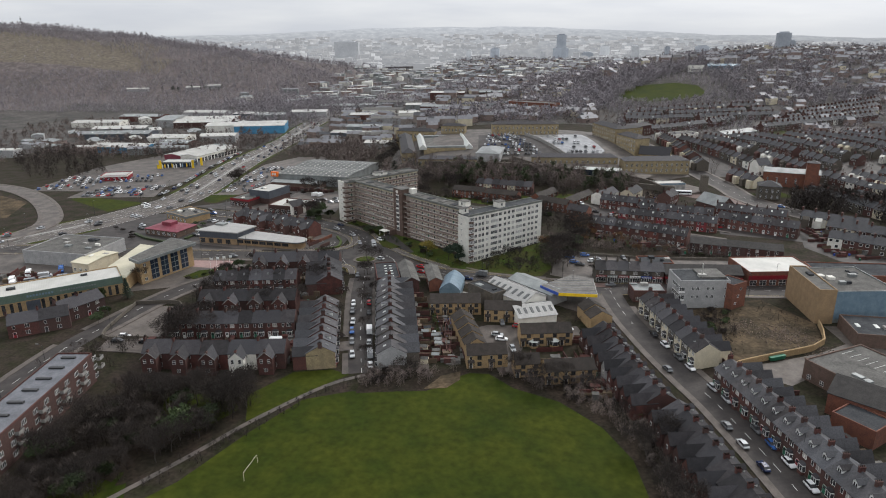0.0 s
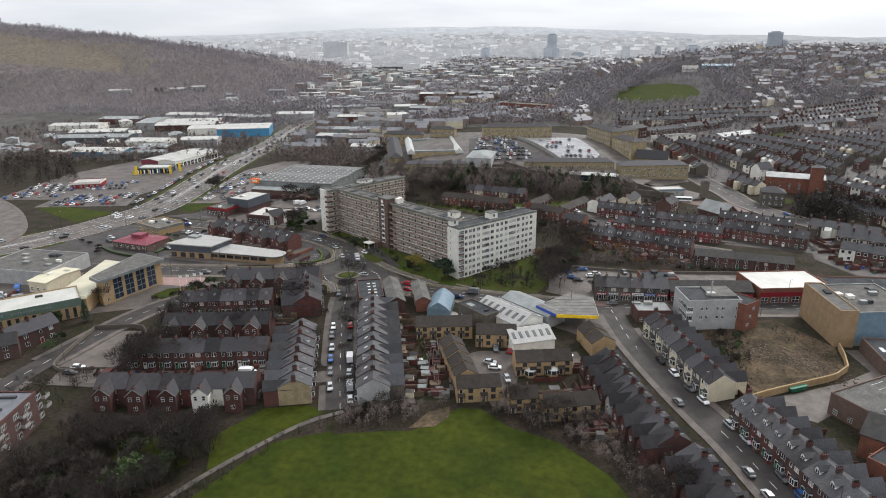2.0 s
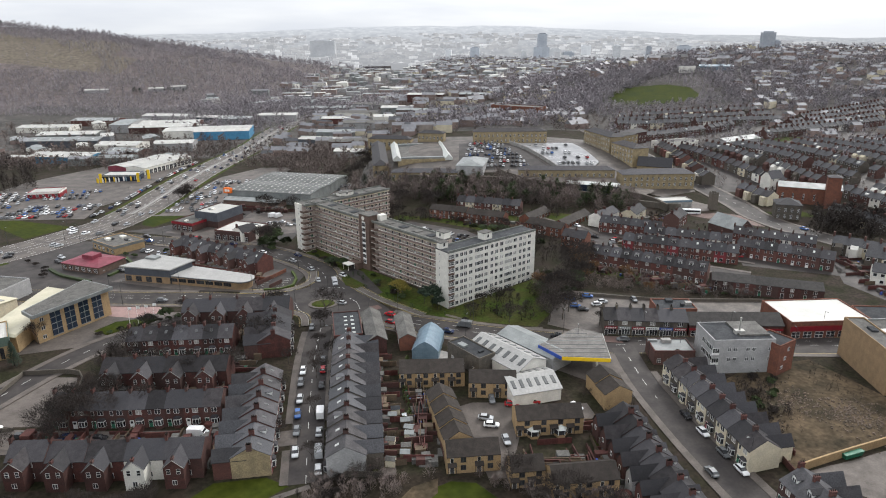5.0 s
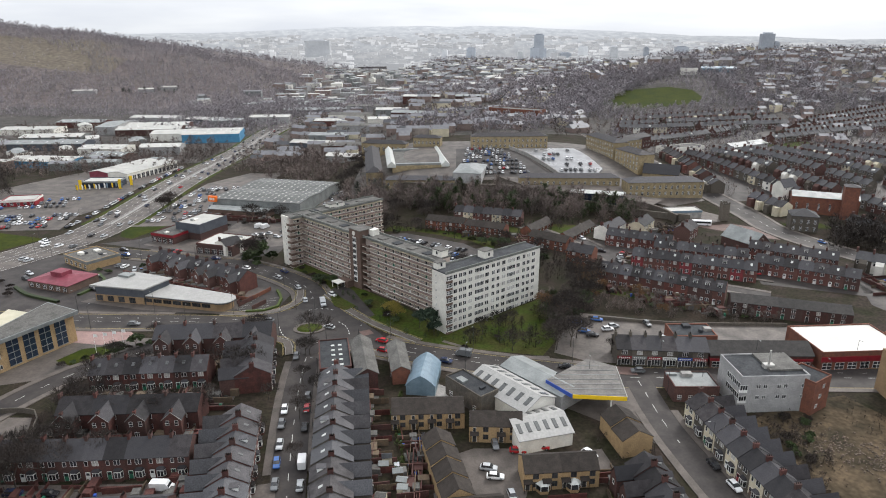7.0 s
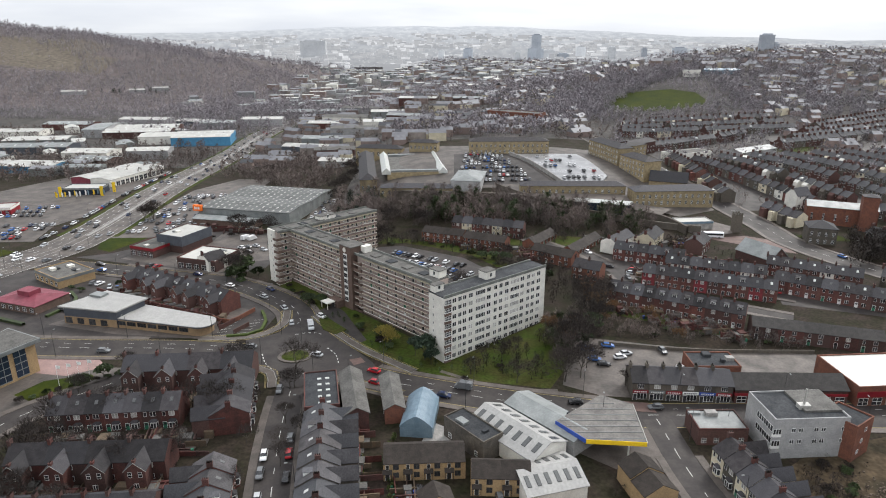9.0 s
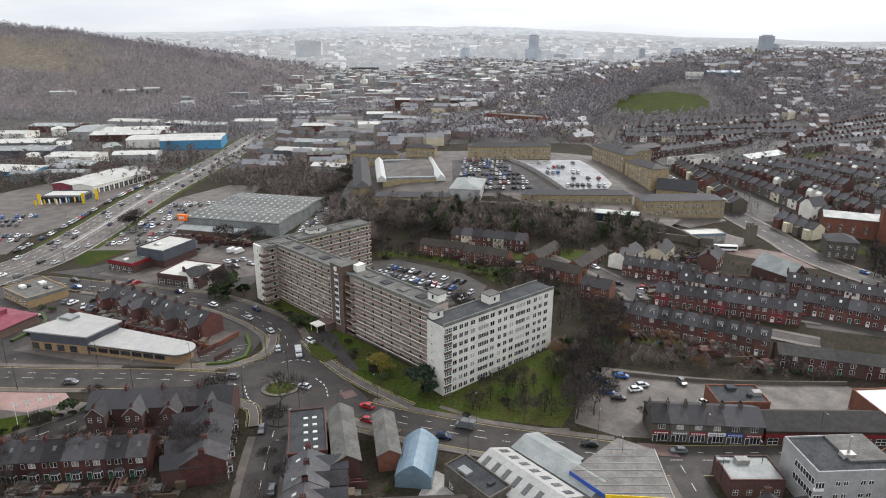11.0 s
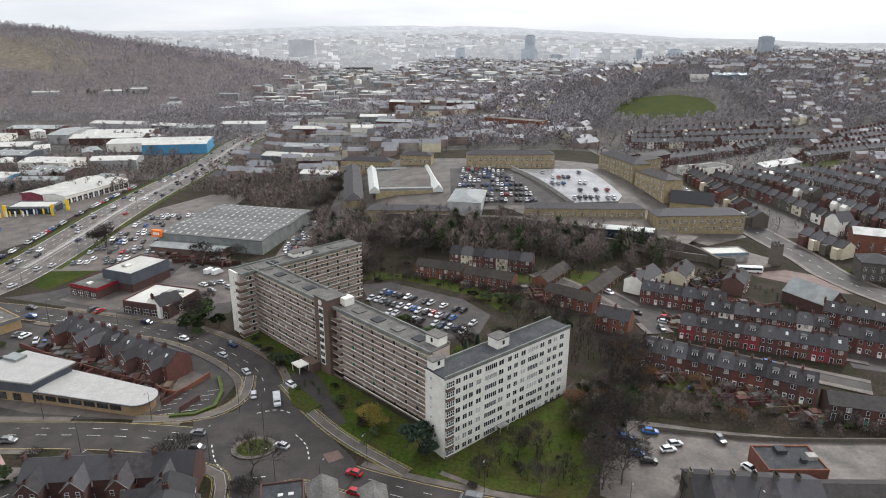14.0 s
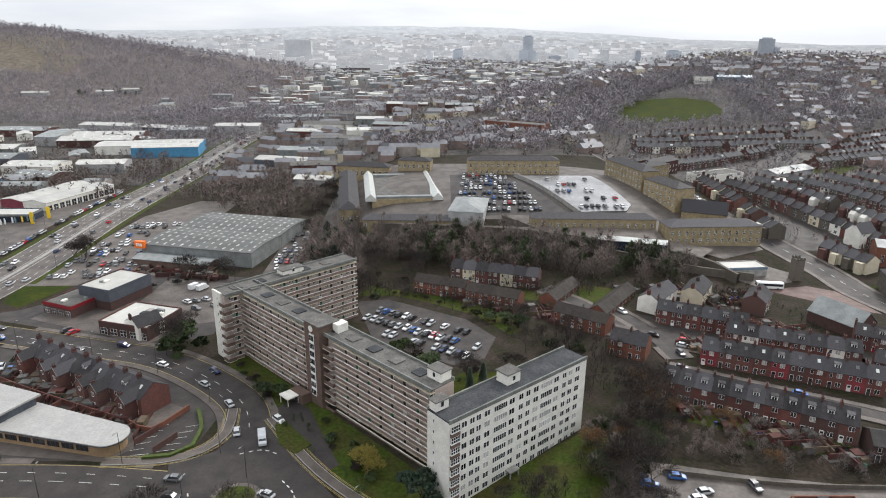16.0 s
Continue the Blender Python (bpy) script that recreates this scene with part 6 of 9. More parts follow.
W = "white workshop with ribbed roof and dark rooflights"
block("white_works", (5.2, 239), (19.5, 222), 12, 4.4, WHITE, MEMBRANE, W, "gable", 2.6, lights=(7, 2), light_mat=DARK_LIGHT)
block("white_works", (15.5, 247), (30.5, 229.5), 9, 4.6, GREY_RENDER, SHEET_GREY, "workshop with a grey ribbed roof", "gable", 1.4, vents=4)
block("white_works", (17.2, 211.5), (31.0, 215.5), 12.5, 3.6, WHITE, MEMBRANE, W, "gable", 2.2, lights=(6, 2), light_mat=DARK_LIGHT)
can = thing("fuel_canopy", 27, 236, 0, "large flat forecourt canopy edged in yellow and blue", "canopy", z=0)
outline = [(0, 0), (6, -8), (20.2, -9.2), (21.4, 8), (14, 12.6)]
m = Mesh()
m.hull([(x, y, 5.2) for x, y in outline], [(x, y, 6.0) for x, y in outline])
part("roof", m.data("roof", CANOPY_TOP), can)
for k in range(7):
    m = Mesh()
    y0 = -7.6 + 2.6 * k
    x0 = 5.7 if y0 < -7 else max(0.4, -y0 * 0.75) if y0 < 0 else y0 * 1.12 + 0.6
    m.box(x0 + 0.5, y0, 6.0, 20.3 if y0 < 8 else 16.5, y0 + 0.16, 6.12)
    part("roof_rib", m.data("roof_rib", SHEET_GREY), can)
for k, material in ((0, BLUE_PAINT), (1, YELLOW), (2, SHEET_PALE)):
    (x0, y0), (x1, y1) = outline[k], outline[k + 1]
    d = Vector((x1 - x0, y1 - y0, 0)).normalized()
    o = Vector((d.y, -d.x, 0)) * 0.12
    m = Mesh()
    ring = [(x0, y0), (x1, y1), (x1 + o.x, y1 + o.y), (x0 + o.x, y0 + o.y)]
    m.hull([(x, y, 5.0) for x, y in ring[::-1]], [(x, y, 6.15) for x, y in ring[::-1]])
    part("edge_panel", m.data("edge_panel", material), can)
for x, y in ((6, -4), (17, -6), (8, 3), (18, 4)):
    m = Mesh()
    m.rod((x, y, -1), (x, y, 5.2), 0.22, 0.22, 8)
    part("post", m.data("post", FRAME), can)
def balcony_mesh():
    m = Mesh()
    m.box(-1.1, -1.1, 0, 1.1, 0, 0.15)
    m.box(-1.1, -1.1, 0.15, 1.1, -1.02, 1.0)
    m.box(-1.1, -1.02, 0.15, -1.02, 0, 1.0)
    m.box(1.02, -1.02, 0.15, 1.1, 0, 1.0)
    return m.data("balcony", CONCRETE)


# walk-up flats at the park
low = block("low_flats", (-110.8, 96), (-113.6, 171.5), 10.4, 8.8, BRICK, LEAD, "three-storey brown brick flats with a grey flat roof", rows=0)
for lev in range(3):
    for k in range(16):
        x = 2.5 + 4.9 * k
        part("window", window_mesh(1.9, 1.4, 3, 1), low, pose(x, -0.03, 0.9 + 2.8 * lev))
        if k % 2 and lev:
            m = cached("low_balcony", lambda: balcony_mesh())
            part("balcony", m, low, pose(x + 2.2, 0, 0.2 + 2.8 * lev))
for k in range(12):
    m = Mesh()
    m.box(4 + 6.2 * k, 3.4, 8.9, 4.9 + 6.2 * k, 7.6, 9.4)
    part("roof_vent", m.data("roof_vent", GUTTER), low)


# ---- the old barracks on their rise ----
B = "long sandstone barracks range with a slate roof"
block("barracks_range", (17, 545), (72, 547), 10, 8.4, STONE, SLATE, B, "hip", 2.4, rows=2, cols=17, win=(1.1, 1.9), step=3.8)
block("barracks_range", (-66, 572), (-32, 566), 10, 8, STONE, SLATE, B, "hip", 2.4, rows=1, cols=9, win=(1.6, 3.0), base=2.5)
block("barracks_range", (-26, 562), (-6, 558), 9, 6.5, STONE, SLATE, B, "hip", 2.0, rows=1, cols=7, win=(1.2, 2.2), base=2)
block("barracks_range", (101, 552), (111.5, 513), 11, 10.5, STONE, SLATE, B, "hip", 2.6, rows=3, cols=12, win=(1.1, 1.8), step=3.3)
block("barracks_range", (112, 510), (120.5, 484), 11.5, 10.5, STONE, SLATE, B, "hip", 2.6, rows=3, cols=8, win=(1.1, 1.8), step=3.3)
block("barracks_range", (43, 460), (103, 459), 9, 5.4, STONE, SLATE, B, "hip", 2.2, rows=1, cols=16, win=(1.2, 1.8), base=1.5)
block("barracks_range", (105, 447), (150, 450), 12, 8.2, STONE, SLATE, B, "hip", 2.6, rows=2, cols=13, win=(1.2, 2.0), step=3.6)
block("barracks_hall", (122, 478), (142, 470), 12, 4.5, STONE, SLATE, "sandstone hall with a steep slate roof", "gable", 5)
mall = block("market_hall", (-36, 491), (-2, 495), 62, 4.6, STONE, FELT, "wide market hall with a flat brown deck between glazed ridges", z=12.4)
for x1 in (2.2, 37.5):
    m = Mesh()
    m.gable(-0.5, 62.5, 0, 5.6, 4.0, 5.4, 8.0)
    part("glazed_ridge", m.data("glazed_ridge", SKYLIGHT), mall, pose(x1, 0, 0, 0, 0, 90), "pale glazed ridge roof")
for k in range(2):
    m = Mesh()
    m.box(2.4, 1 + 57 * k, 4.6, 31.8, 4 + 57 * k, 6.2)
    part("upstand", m.data("upstand", SHEET_GREY), mall)
block("barracks_range", (-50.5, 470), (-40.5, 471.3), 92, 6.4, STONE, SLATE, B, "hip", 3.2, rows=1, cols=3, win=(1.4, 2.2), z=10.8)
block("barracks_range", (-38, 462.5), (4, 461.5), 9.5, 4.2, STONE, SLATE, B, "hip", 2.0, rows=1, cols=12, win=(1.2, 1.8))
block("market_wing", (3, 466), (20, 463), 30, 4.5, GREY_RENDER, SHEET_GREY, "low market wing with grey-green roof", "hip", 2.6)
sheet("parking_deck", [(46, 539), (90, 540), (99.5, 489), (95, 481), (69, 478.5)], WET_DECK, 0.9, label="wet pale concrete parking deck with scattered cars", category="parking deck", skirt=4.0)
ribbon("deck_wall", [(44, 540), (57, 508), (70, 477)], -0.4, 0.4, CONCRETE, 2.4, 4.0, label="concrete wall along the parking deck", category="wall")
ribbon("retaining_wall", [(-30, 462), (2, 458), (44, 452), (91, 438), (114, 426), (122, 410)], -0.6, 0.6, STONE_DARK, 4.4, 7.5, label="dark sooty stone retaining wall", category="wall")
sheet("terrace_paving", [(2, 459), (44, 453), (91, 439), (112, 428), (124, 440), (104, 447), (103, 458), (43, 459), (4, 462)], PAVING, 2.4, label="pale paved terrace before the barracks", category="paving")
block("glazed_entrance", (70, 443), (100, 434), 5, 3.5, GLASS_BLUE, SKYLIGHT, "pale glazed entrance roofs", "gable", 1.2, z=8)
gate = block("gate_tower", (147, 413), (150.8, 413.3), 3.8, 9, STONE_DARK, FELT, "square sandstone gate tower with battlements")
for k in range(3):
    for y0 in (0, 3.5):
        m = Mesh()
        m.box(0.1 + 1.4 * k, y0, 9.5, 0.9 + 1.4 * k, y0 + 0.3, 10.3)
        part("merlon", m.data("merlon", STONE_DARK), gate)
block("bus_station", (120, 416), (138, 418), 9, 3.6, CONCRETE, SHEET_PALE, "low bus station with a pale canopy roof", band=[(3.0, 4.0, BLUE_ROOF)])
church = block("church", (192, 430), (222, 417), 13, 9, BRICK_NEW, SHEET_GREY, "red brick church with a grey roof", "gable", 2.0, rows=1, cols=6, win=(1.0, 3.6), base=2)
m = Mesh()
m.box(24, -5, -3, 31, 2, 17)
t = part("tower", m.data("tower", BRICK_NEW), church, None, "square brick church tower")
m = Mesh()
m.hip(24, 31, -5, 2, 17, 18.4)
part("cap", m.data("cap", SLATE), t)
block("villa", (175, 396), (187, 392), 12, 8, STONE_DARK, SLATE, "sooty stone villa with a hipped slate roof", "hip", 3, rows=2, cols=4, win=(1.1, 1.9), step=3.6)
block("modern_hall", (131, 374), (139, 358), 11, 4.5, BRICK, SHEET_GREY, "brick hall with a two-pitched grey roof", "gable", 4.5)
for p0, p1, d, h, wall, roof, label, st in (
        ((161, 548), (192, 562), 14, 6, WHITE, FELT, "white rendered clinic with flat roof", "flat"), ((216, 566), (252, 588), 14, 4, GREY_RENDER, SHEET_GREY, "low hall with a grey metal roof", "gable"),
        ((208, 540), (222, 550), 12, 4, BRICK, SHEET_PALE, "low hall with a pale roof", "flat"), ((136, 566), (158, 584), 12, 8, BRICK, SLATE, "tall brick school with slate roof", "gable"),
        ((120, 548), (146, 566), 12, 7, STONE, SLATE, "stone building with slate roof behind the barracks", "hip"), ((276, 872), (294, 868), 14, 6, WHITE, FELT, "white hilltop school block", "flat"),
        ((302, 878), (340, 870), 12, 4, BLUE_ROOF, BLUE_ROOF, "low hilltop hall with a blue-green roof", "gable"), ((40, 720), (84, 690), 16, 10, BRICK_NEW, FELT, "four-storey red brick flats with flat roof", "flat")):
    block("hall", p0, p1, d, h, wall, roof, label, st, rows=max(1, int(h / 3.2)), cols=8)

# ---- vehicles ----
def car_body_mesh(paint, tall=1.0, length=4.2):
    """A hatchback's shell lofted from cross-sections along y, nose at -y."""
    m = Mesh()
    k = length / 4.2
    secs = [(-2.1, 0.72, 0.35, 0.58), (-1.95, 0.84, 0.25, 0.72), (-1.1, 0.88, 0.22, 0.88), (0.9, 0.88, 0.22, 0.93), (1.9, 0.86, 0.25, 0.92), (2.1, 0.76, 0.38, 0.72)]
    rings = []
    for y, w, lo, hi in secs:
        rings.append([(-w + 0.06, y * k, lo), (w - 0.06, y * k, lo), (w, y * k, (lo + hi) / 2), (w - 0.1, y * k, hi), (-w + 0.1, y * k, hi), (-w, y * k, (lo + hi) / 2)])
    for a, b in zip(rings, rings[1:]):
        m.hull(b, a, 0)
    top = [(-0.62, -0.35 * k, 1.44 * tall), (0.62, -0.35 * k, 1.44 * tall), (0.62, 1.35 * k, 1.42 * tall), (-0.62, 1.35 * k, 1.42 * tall)]
    m.hull([(x, y, z - 0.03) for x, y, z in top], top, 0)
    return m.data("car_body", paint)


def car_glass_mesh(tall=1.0, length=4.2):
    m = Mesh()
    k = length / 4.2
    m.hull([(-0.79, -1.05 * k, 0.86), (0.79, -1.05 * k, 0.86), (0.79, 1.8 * k, 0.9), (-0.79, 1.8 * k, 0.9)],
           [(-0.61, -0.36 * k, 1.41 * tall), (0.61, -0.36 * k, 1.41 * tall), (0.61, 1.36 * k, 1.39 * tall), (-0.61, 1.36 * k, 1.39 * tall)])
    return m.data("car_glass", GLASS)


def van_mesh(paint):
    m = Mesh()
    prof = [(-2.6, 0.4), (2.6, 0.4), (2.6, 2.35), (-1.2, 2.4), (-1.9, 1.35), (-2.6, 1.05)]
    m.hull([(-0.98, y, z) for y, z in prof], [(0.98, y, z) for y, z in prof])
    return m.data("van_body", paint)


def wheel_mesh():
    m = Mesh()
    m.rod((-0.1, 0, 0), (0.1, 0, 0), 0.31, 0.31, 10)
    m.rod((-0.11, 0, 0), (0.11, 0, 0), 0.18, 0.18, 8, 1)
    return m.data("wheel", TYRE, HUB)


WORDS = {"white": "white", "silver": "silver", "grey": "dark grey", "black": "black", "red": "red", "blue": "blue", "teal": "turquoise", "navy": "navy blue"}
PROTO = {}


SWARM = Mesh()


def swarm_car(m, colour):
    b = Mesh()
    k = list(CAR_PAINT).index(colour)
    b.hull([(-0.85, -2.0, 0.25), (0.85, -2.0, 0.25), (0.85, 2.0, 0.25), (-0.85, 2.0, 0.25)], [(-0.8, -2.0, 0.85), (0.8, -2.0, 0.85), (0.8, 2.0, 0.9), (-0.8, 2.0, 0.9)], k)
    b.hull([(-0.78, -1.05, 0.85), (0.78, -1.05, 0.85), (0.78, 1.8, 0.88), (-0.78, 1.8, 0.88)], [(-0.62, -0.4, 1.4), (0.62, -0.4, 1.4), (0.62, 1.35, 1.4), (-0.62, 1.35, 1.4)], len(CAR_PAINT))
    b.hull([(-0.62, -0.4, 1.4), (0.62, -0.4, 1.4), (0.62, 1.35, 1.4), (-0.62, 1.35, 1.4)], [(-0.6, -0.38, 1.45), (0.6, -0.38, 1.45), (0.6, 1.3, 1.45), (-0.6, 1.3, 1.45)], k)
    n = len(SWARM.v)
    SWARM.v += [tuple(m @ Vector(p)) for p in b.v]
    SWARM.f += [tuple(q + n for q in f) for f in b.f]
    SWARM.m += b.m


def car(x, y, rz, colour, where, full=True, lift=0.16, van=False):
    key = (colour, full, van, where)
    m = pose(x, y, terr(x, y) + lift, 0, 0, rz)
    if not full and (y > 475 or x < -180):
        return swarm_car(m, colour)
    if key in PROTO:
        return copy_thing(PROTO[key], m)
    paint = CAR_PAINT[colour]
    body = cached(("body", colour, van), lambda: van_mesh(paint) if van else car_body_mesh(paint))
    c = new("van" if van else "car", body)
    c.matrix_basis = m
    tagged(c, WORDS[colour] + (" panel van " if van else " hatchback car ") + where, "van" if van else "car", "vehicles " + where)
    if van:
        g = Mesh()
        g.hull([(-0.9, -1.92, 1.38), (0.9, -1.92, 1.38), (0.86, -1.3, 2.2), (-0.86, -1.3, 2.2)], [(-0.9, -1.88, 1.4), (0.9, -1.88, 1.4), (0.86, -1.26, 2.22), (-0.86, -1.26, 2.22)])
        part("windscreen", g.data("windscreen", GLASS), c)
    else:
        part("cabin_glass", cached("glass", lambda: car_glass_mesh()), c)
    if full:
        for wx in (-0.78, 0.78):
            for wy in (-1.3, 1.3):
                part("wheel", cached("wheel", wheel_mesh), c, pose(wx, wy * (1.25 if van else 1), 0.31))
    PROTO[key] = c
    return c


MIX = ["white", "silver", "grey", "black", "white", "blue", "navy", "silver", "white", "black", "grey", "silver", "red", "black"]


def cars_along(key, off, t0, t1, gap, seed, where, full=True, chance=0.75, flip=False):
    """Cars beside or on a road, from t0 to t1 metres along it."""
    line = curve(ROADS[key][0], 1.0)
    side = offsets(line)
    r = random.Random(seed)
    t = t0
    while t < min(t1, len(line) - 2):
        i = int(t)
        if r.random() < chance:
            p = line[i] + side[i] * (off + r.uniform(-0.15, 0.15))
            d = line[i + 1] - line[i]
            rz = math.degrees(math.atan2(d.y, d.x)) + 90 + (180 if flip else 0) + r.uniform(-2, 2)
            car(p.x, p.y, rz, r.choice(MIX), where, full, 0.2, van=full and r.random() < 0.05)
        t += gap * r.uniform(0.9, 1.3)


def car_grid(p, u, v, nu, nv, rz, seed, where, chance=0.8, full=False, lift=0.12):
    r = random.Random(seed)
    for i in range(nu):
        for j in range(nv):
            if r.random() < chance:
                x = p[0] + u[0] * i + v[0] * j + r.uniform(-0.3, 0.3)
                y = p[1] + u[1] * i + v[1] * j + r.uniform(-0.3, 0.3)
                car(x, y, rz + r.choice((0, 180)) + r.uniform(-3, 3), r.choice(MIX), where, full, lift)


cars_along("street", -3.0, 4, 92, 6.2, 1, "parked on the terraced street", chance=0.7)
cars_along("street", 3.0, 4, 92, 6.5, 2, "parked on the terraced street", chance=0.62, flip=True)
cars_along("hill_road", 3.2, 40, 150, 6.5, 3, "parked on the hill road", chance=0.72)
cars_along("hill_road", -3.2, 60, 160, 7.0, 4, "parked on the hill road", chance=0.45, flip=True)
cars_along("main", 3.0, 175, 420, 24, 5, "on the main road", chance=0.6, flip=True)
cars_along("main", -3.0, 190, 420, 22, 6, "on the main road", chance=0.6)
cars_along("north", 3.2, 20, 150, 17, 7, "on the north road", chance=0.8)
cars_along("north", -3.2, 14, 150, 20, 8, "on the north road", chance=0.6, flip=True)
cars_along("back", 1.8, 4, 70, 9, 9, "parked in the back street", chance=0.6)
cars_along("lower", 2.6, 80, 190, 13, 10, "parked on the lower road", chance=0.5)
cars_along("inner", -2.0, 4, 90, 8, 11, "parked in the lower town", full=False, chance=0.6)
cars_along("inner2", 1.6, 4, 60, 8, 12, "parked in the lower town", full=False, chance=0.6)
cars_along("cross", 1.9, 3, 44, 6.5, 14, "parked in the lower town", full=False, chance=0.8)
cars_along("close", -1.9, 3, 44, 7, 15, "parked in the lower town", full=False, chance=0.7)
cars_along("inner", 2.0, 8, 90, 9, 16, "parked in the lower town", full=False, chance=0.5)
cars_along("tram", 4, 170, 420, 18, 13, "on the tram road", full=False, chance=0.7)
for o, s in ((-10.5, 20), (-7, 21), (-3.5, 22), (3.5, 23), (7, 24), (10.5, 25)):
    cars_along("dual", o, 60, 640, 19, s, "on the dual carriageway", full=False, chance=0.55, flip=o > 0)
cars_along("dual", 19, 200, 380, 3.2, 26, "lined up at a dealer", full=False, chance=0.8)
for x, y, rz, c in ((44.6, 286.5, 70, "navy"), (45.5, 284.5, 75, "blue"), (46.4, 278.4, 78, "blue"), (52.6, 287, 80, "blue"), (54.8, 279.8, 100, "white"),
                    (57.2, 282.0, 100, "silver"), (48.7, 275.5, 80, "black"), (69.5, 283.8, 10, "grey"), (72.0, 272.5, 30, "white")):
    car(x, y, rz, c, "in the worn car park")
for k, (x, y, rz, c) in enumerate(((9.4, 206.5, 80, "silver"), (10.8, 203.6, 85, "white"), (14.2, 197.5, 10, "silver"), (11.5, 214.8, 5, "grey"), (17, 212.6, 85, "red"), (23, 214, 80, "red"),
                                   (34.5, 211.5, 40, "white"), (-9, 216.5, 5, "grey"), (-12.5, 206, 8, "silver"), (-6.5, 217, 0, "black"))):
    car(x, y, rz, c, "in the brick close")
car(-66, 199.5, 88, "white", "in the back street", van=True)
car(-119.5, 199.5, 88, "white", "on the bare lot")
car(-101, 408, 150, "white", "in the store yard", van=True)
car(-97.5, 407, 150, "white", "in the store yard", van=True)
car_grid((-100, 384), (3.2, 1.6), (1, 9), 6, 2, 60, 30, "in the store yard", 0.6, True)
for x, y, rz, c in ((-143, 318, 70, "black"), (-141.5, 321, 70, "silver"), (-140, 324.4, 72, "red"), (-138.6, 328, 70, "grey"), (-150, 332, 160, "white"), (-154, 334, 160, "black"), (-137, 341, 20, "silver"), (-133, 339, 20, "blue"),
                    (-146, 346, 160, "grey"), (-143, 345, 160, "white"), (-178, 330, 60, "black"), (-180, 336, 60, "silver"), (-128, 366, 150, "red"), (-131, 367.4, 150, "black"), (-93, 356, 150, "grey")):
    car(x, y, rz, c, "beside low restaurants")
car(-45.6, 312, 45, "white", "at the flats", True)
car_grid((-76, 432), (2.7, -0.4), (0.6, 7.4), 4, 7, 0, 95, "in the loading yard", 0.75)
car_grid((-28, 378), (2.4, -1.6), (4.0, 6.5), 14, 2, -34, 31, "in the courtyard car park", 0.85)
car_grid((-20, 364), (2.4, -1.6), (3.6, 5.6), 12, 2, -34, 32, "in the courtyard car park", 0.7)
for k in range(6):
    car_grid((-166 + 0.3 * k, 420 + 15 * k), (2.9, 0.2), (0.4, 5.5), 11, 2, 5, 40 + k, "in the store car park", 0.5)
for k in range(9):
    car_grid((8 + 0.8 * k, 482 + 7.4 * k), (2.7, 0.05), (0, 0), 17 - k, 1, 0, 50 + k, "in the barracks car park", 0.88)
for k in range(5):
    car_grid((-296, 424 + 9 * k), (3.4, 0.6), (0, 0), 10 if k < 2 else 20, 1, 20, 60 + k, "in the dealer yard", 0.75)
for k in range(4):
    car_grid((-256 + 1.5 * k, 404 + 8 * k), (3.0, 0.4), (0, 0), 14, 1, 8, 70 + k, "in a roadside car park", 0.8)
vr = random.Random(90)
for k in range(5):
    for j in range(9):
        if vr.random() < 0.75:
            x, y = -206 + 5.6 * j + 2.0 * k + vr.uniform(-0.6, 0.6), 226 + 2.6 * j + 7.2 * k + vr.uniform(-0.6, 0.6)
            if x < -178 or y < 256:
                car(x, y, 25 + vr.choice((0, 90, 180)) + vr.uniform(-6, 6), vr.choice(("white", "white", "white", "silver", "grey", "blue")), "in the depot yard", True, 0.12, van=vr.random() < 0.7)
for k in range(5):
    car_grid((72 - 4.2 * k, 484 + 10.5 * k), (3.1, 0.1), (0, 0), 8 + k, 1, 8, 80 + k, "on the parking deck", 0.42, lift=1.0)
sheet("roadside_car_park", [(-262, 400), (-262, 436), (-214, 444), (-206, 404)], ASPHALT_OLD, 0.09, label="roadside asphalt car park", category="ground")
tagged(new("distant_cars", SWARM.data("distant_cars", *CAR_PAINT.values(), GLASS)), "many far cars of all colours on roads and car parks", "cars", "", "stuff")

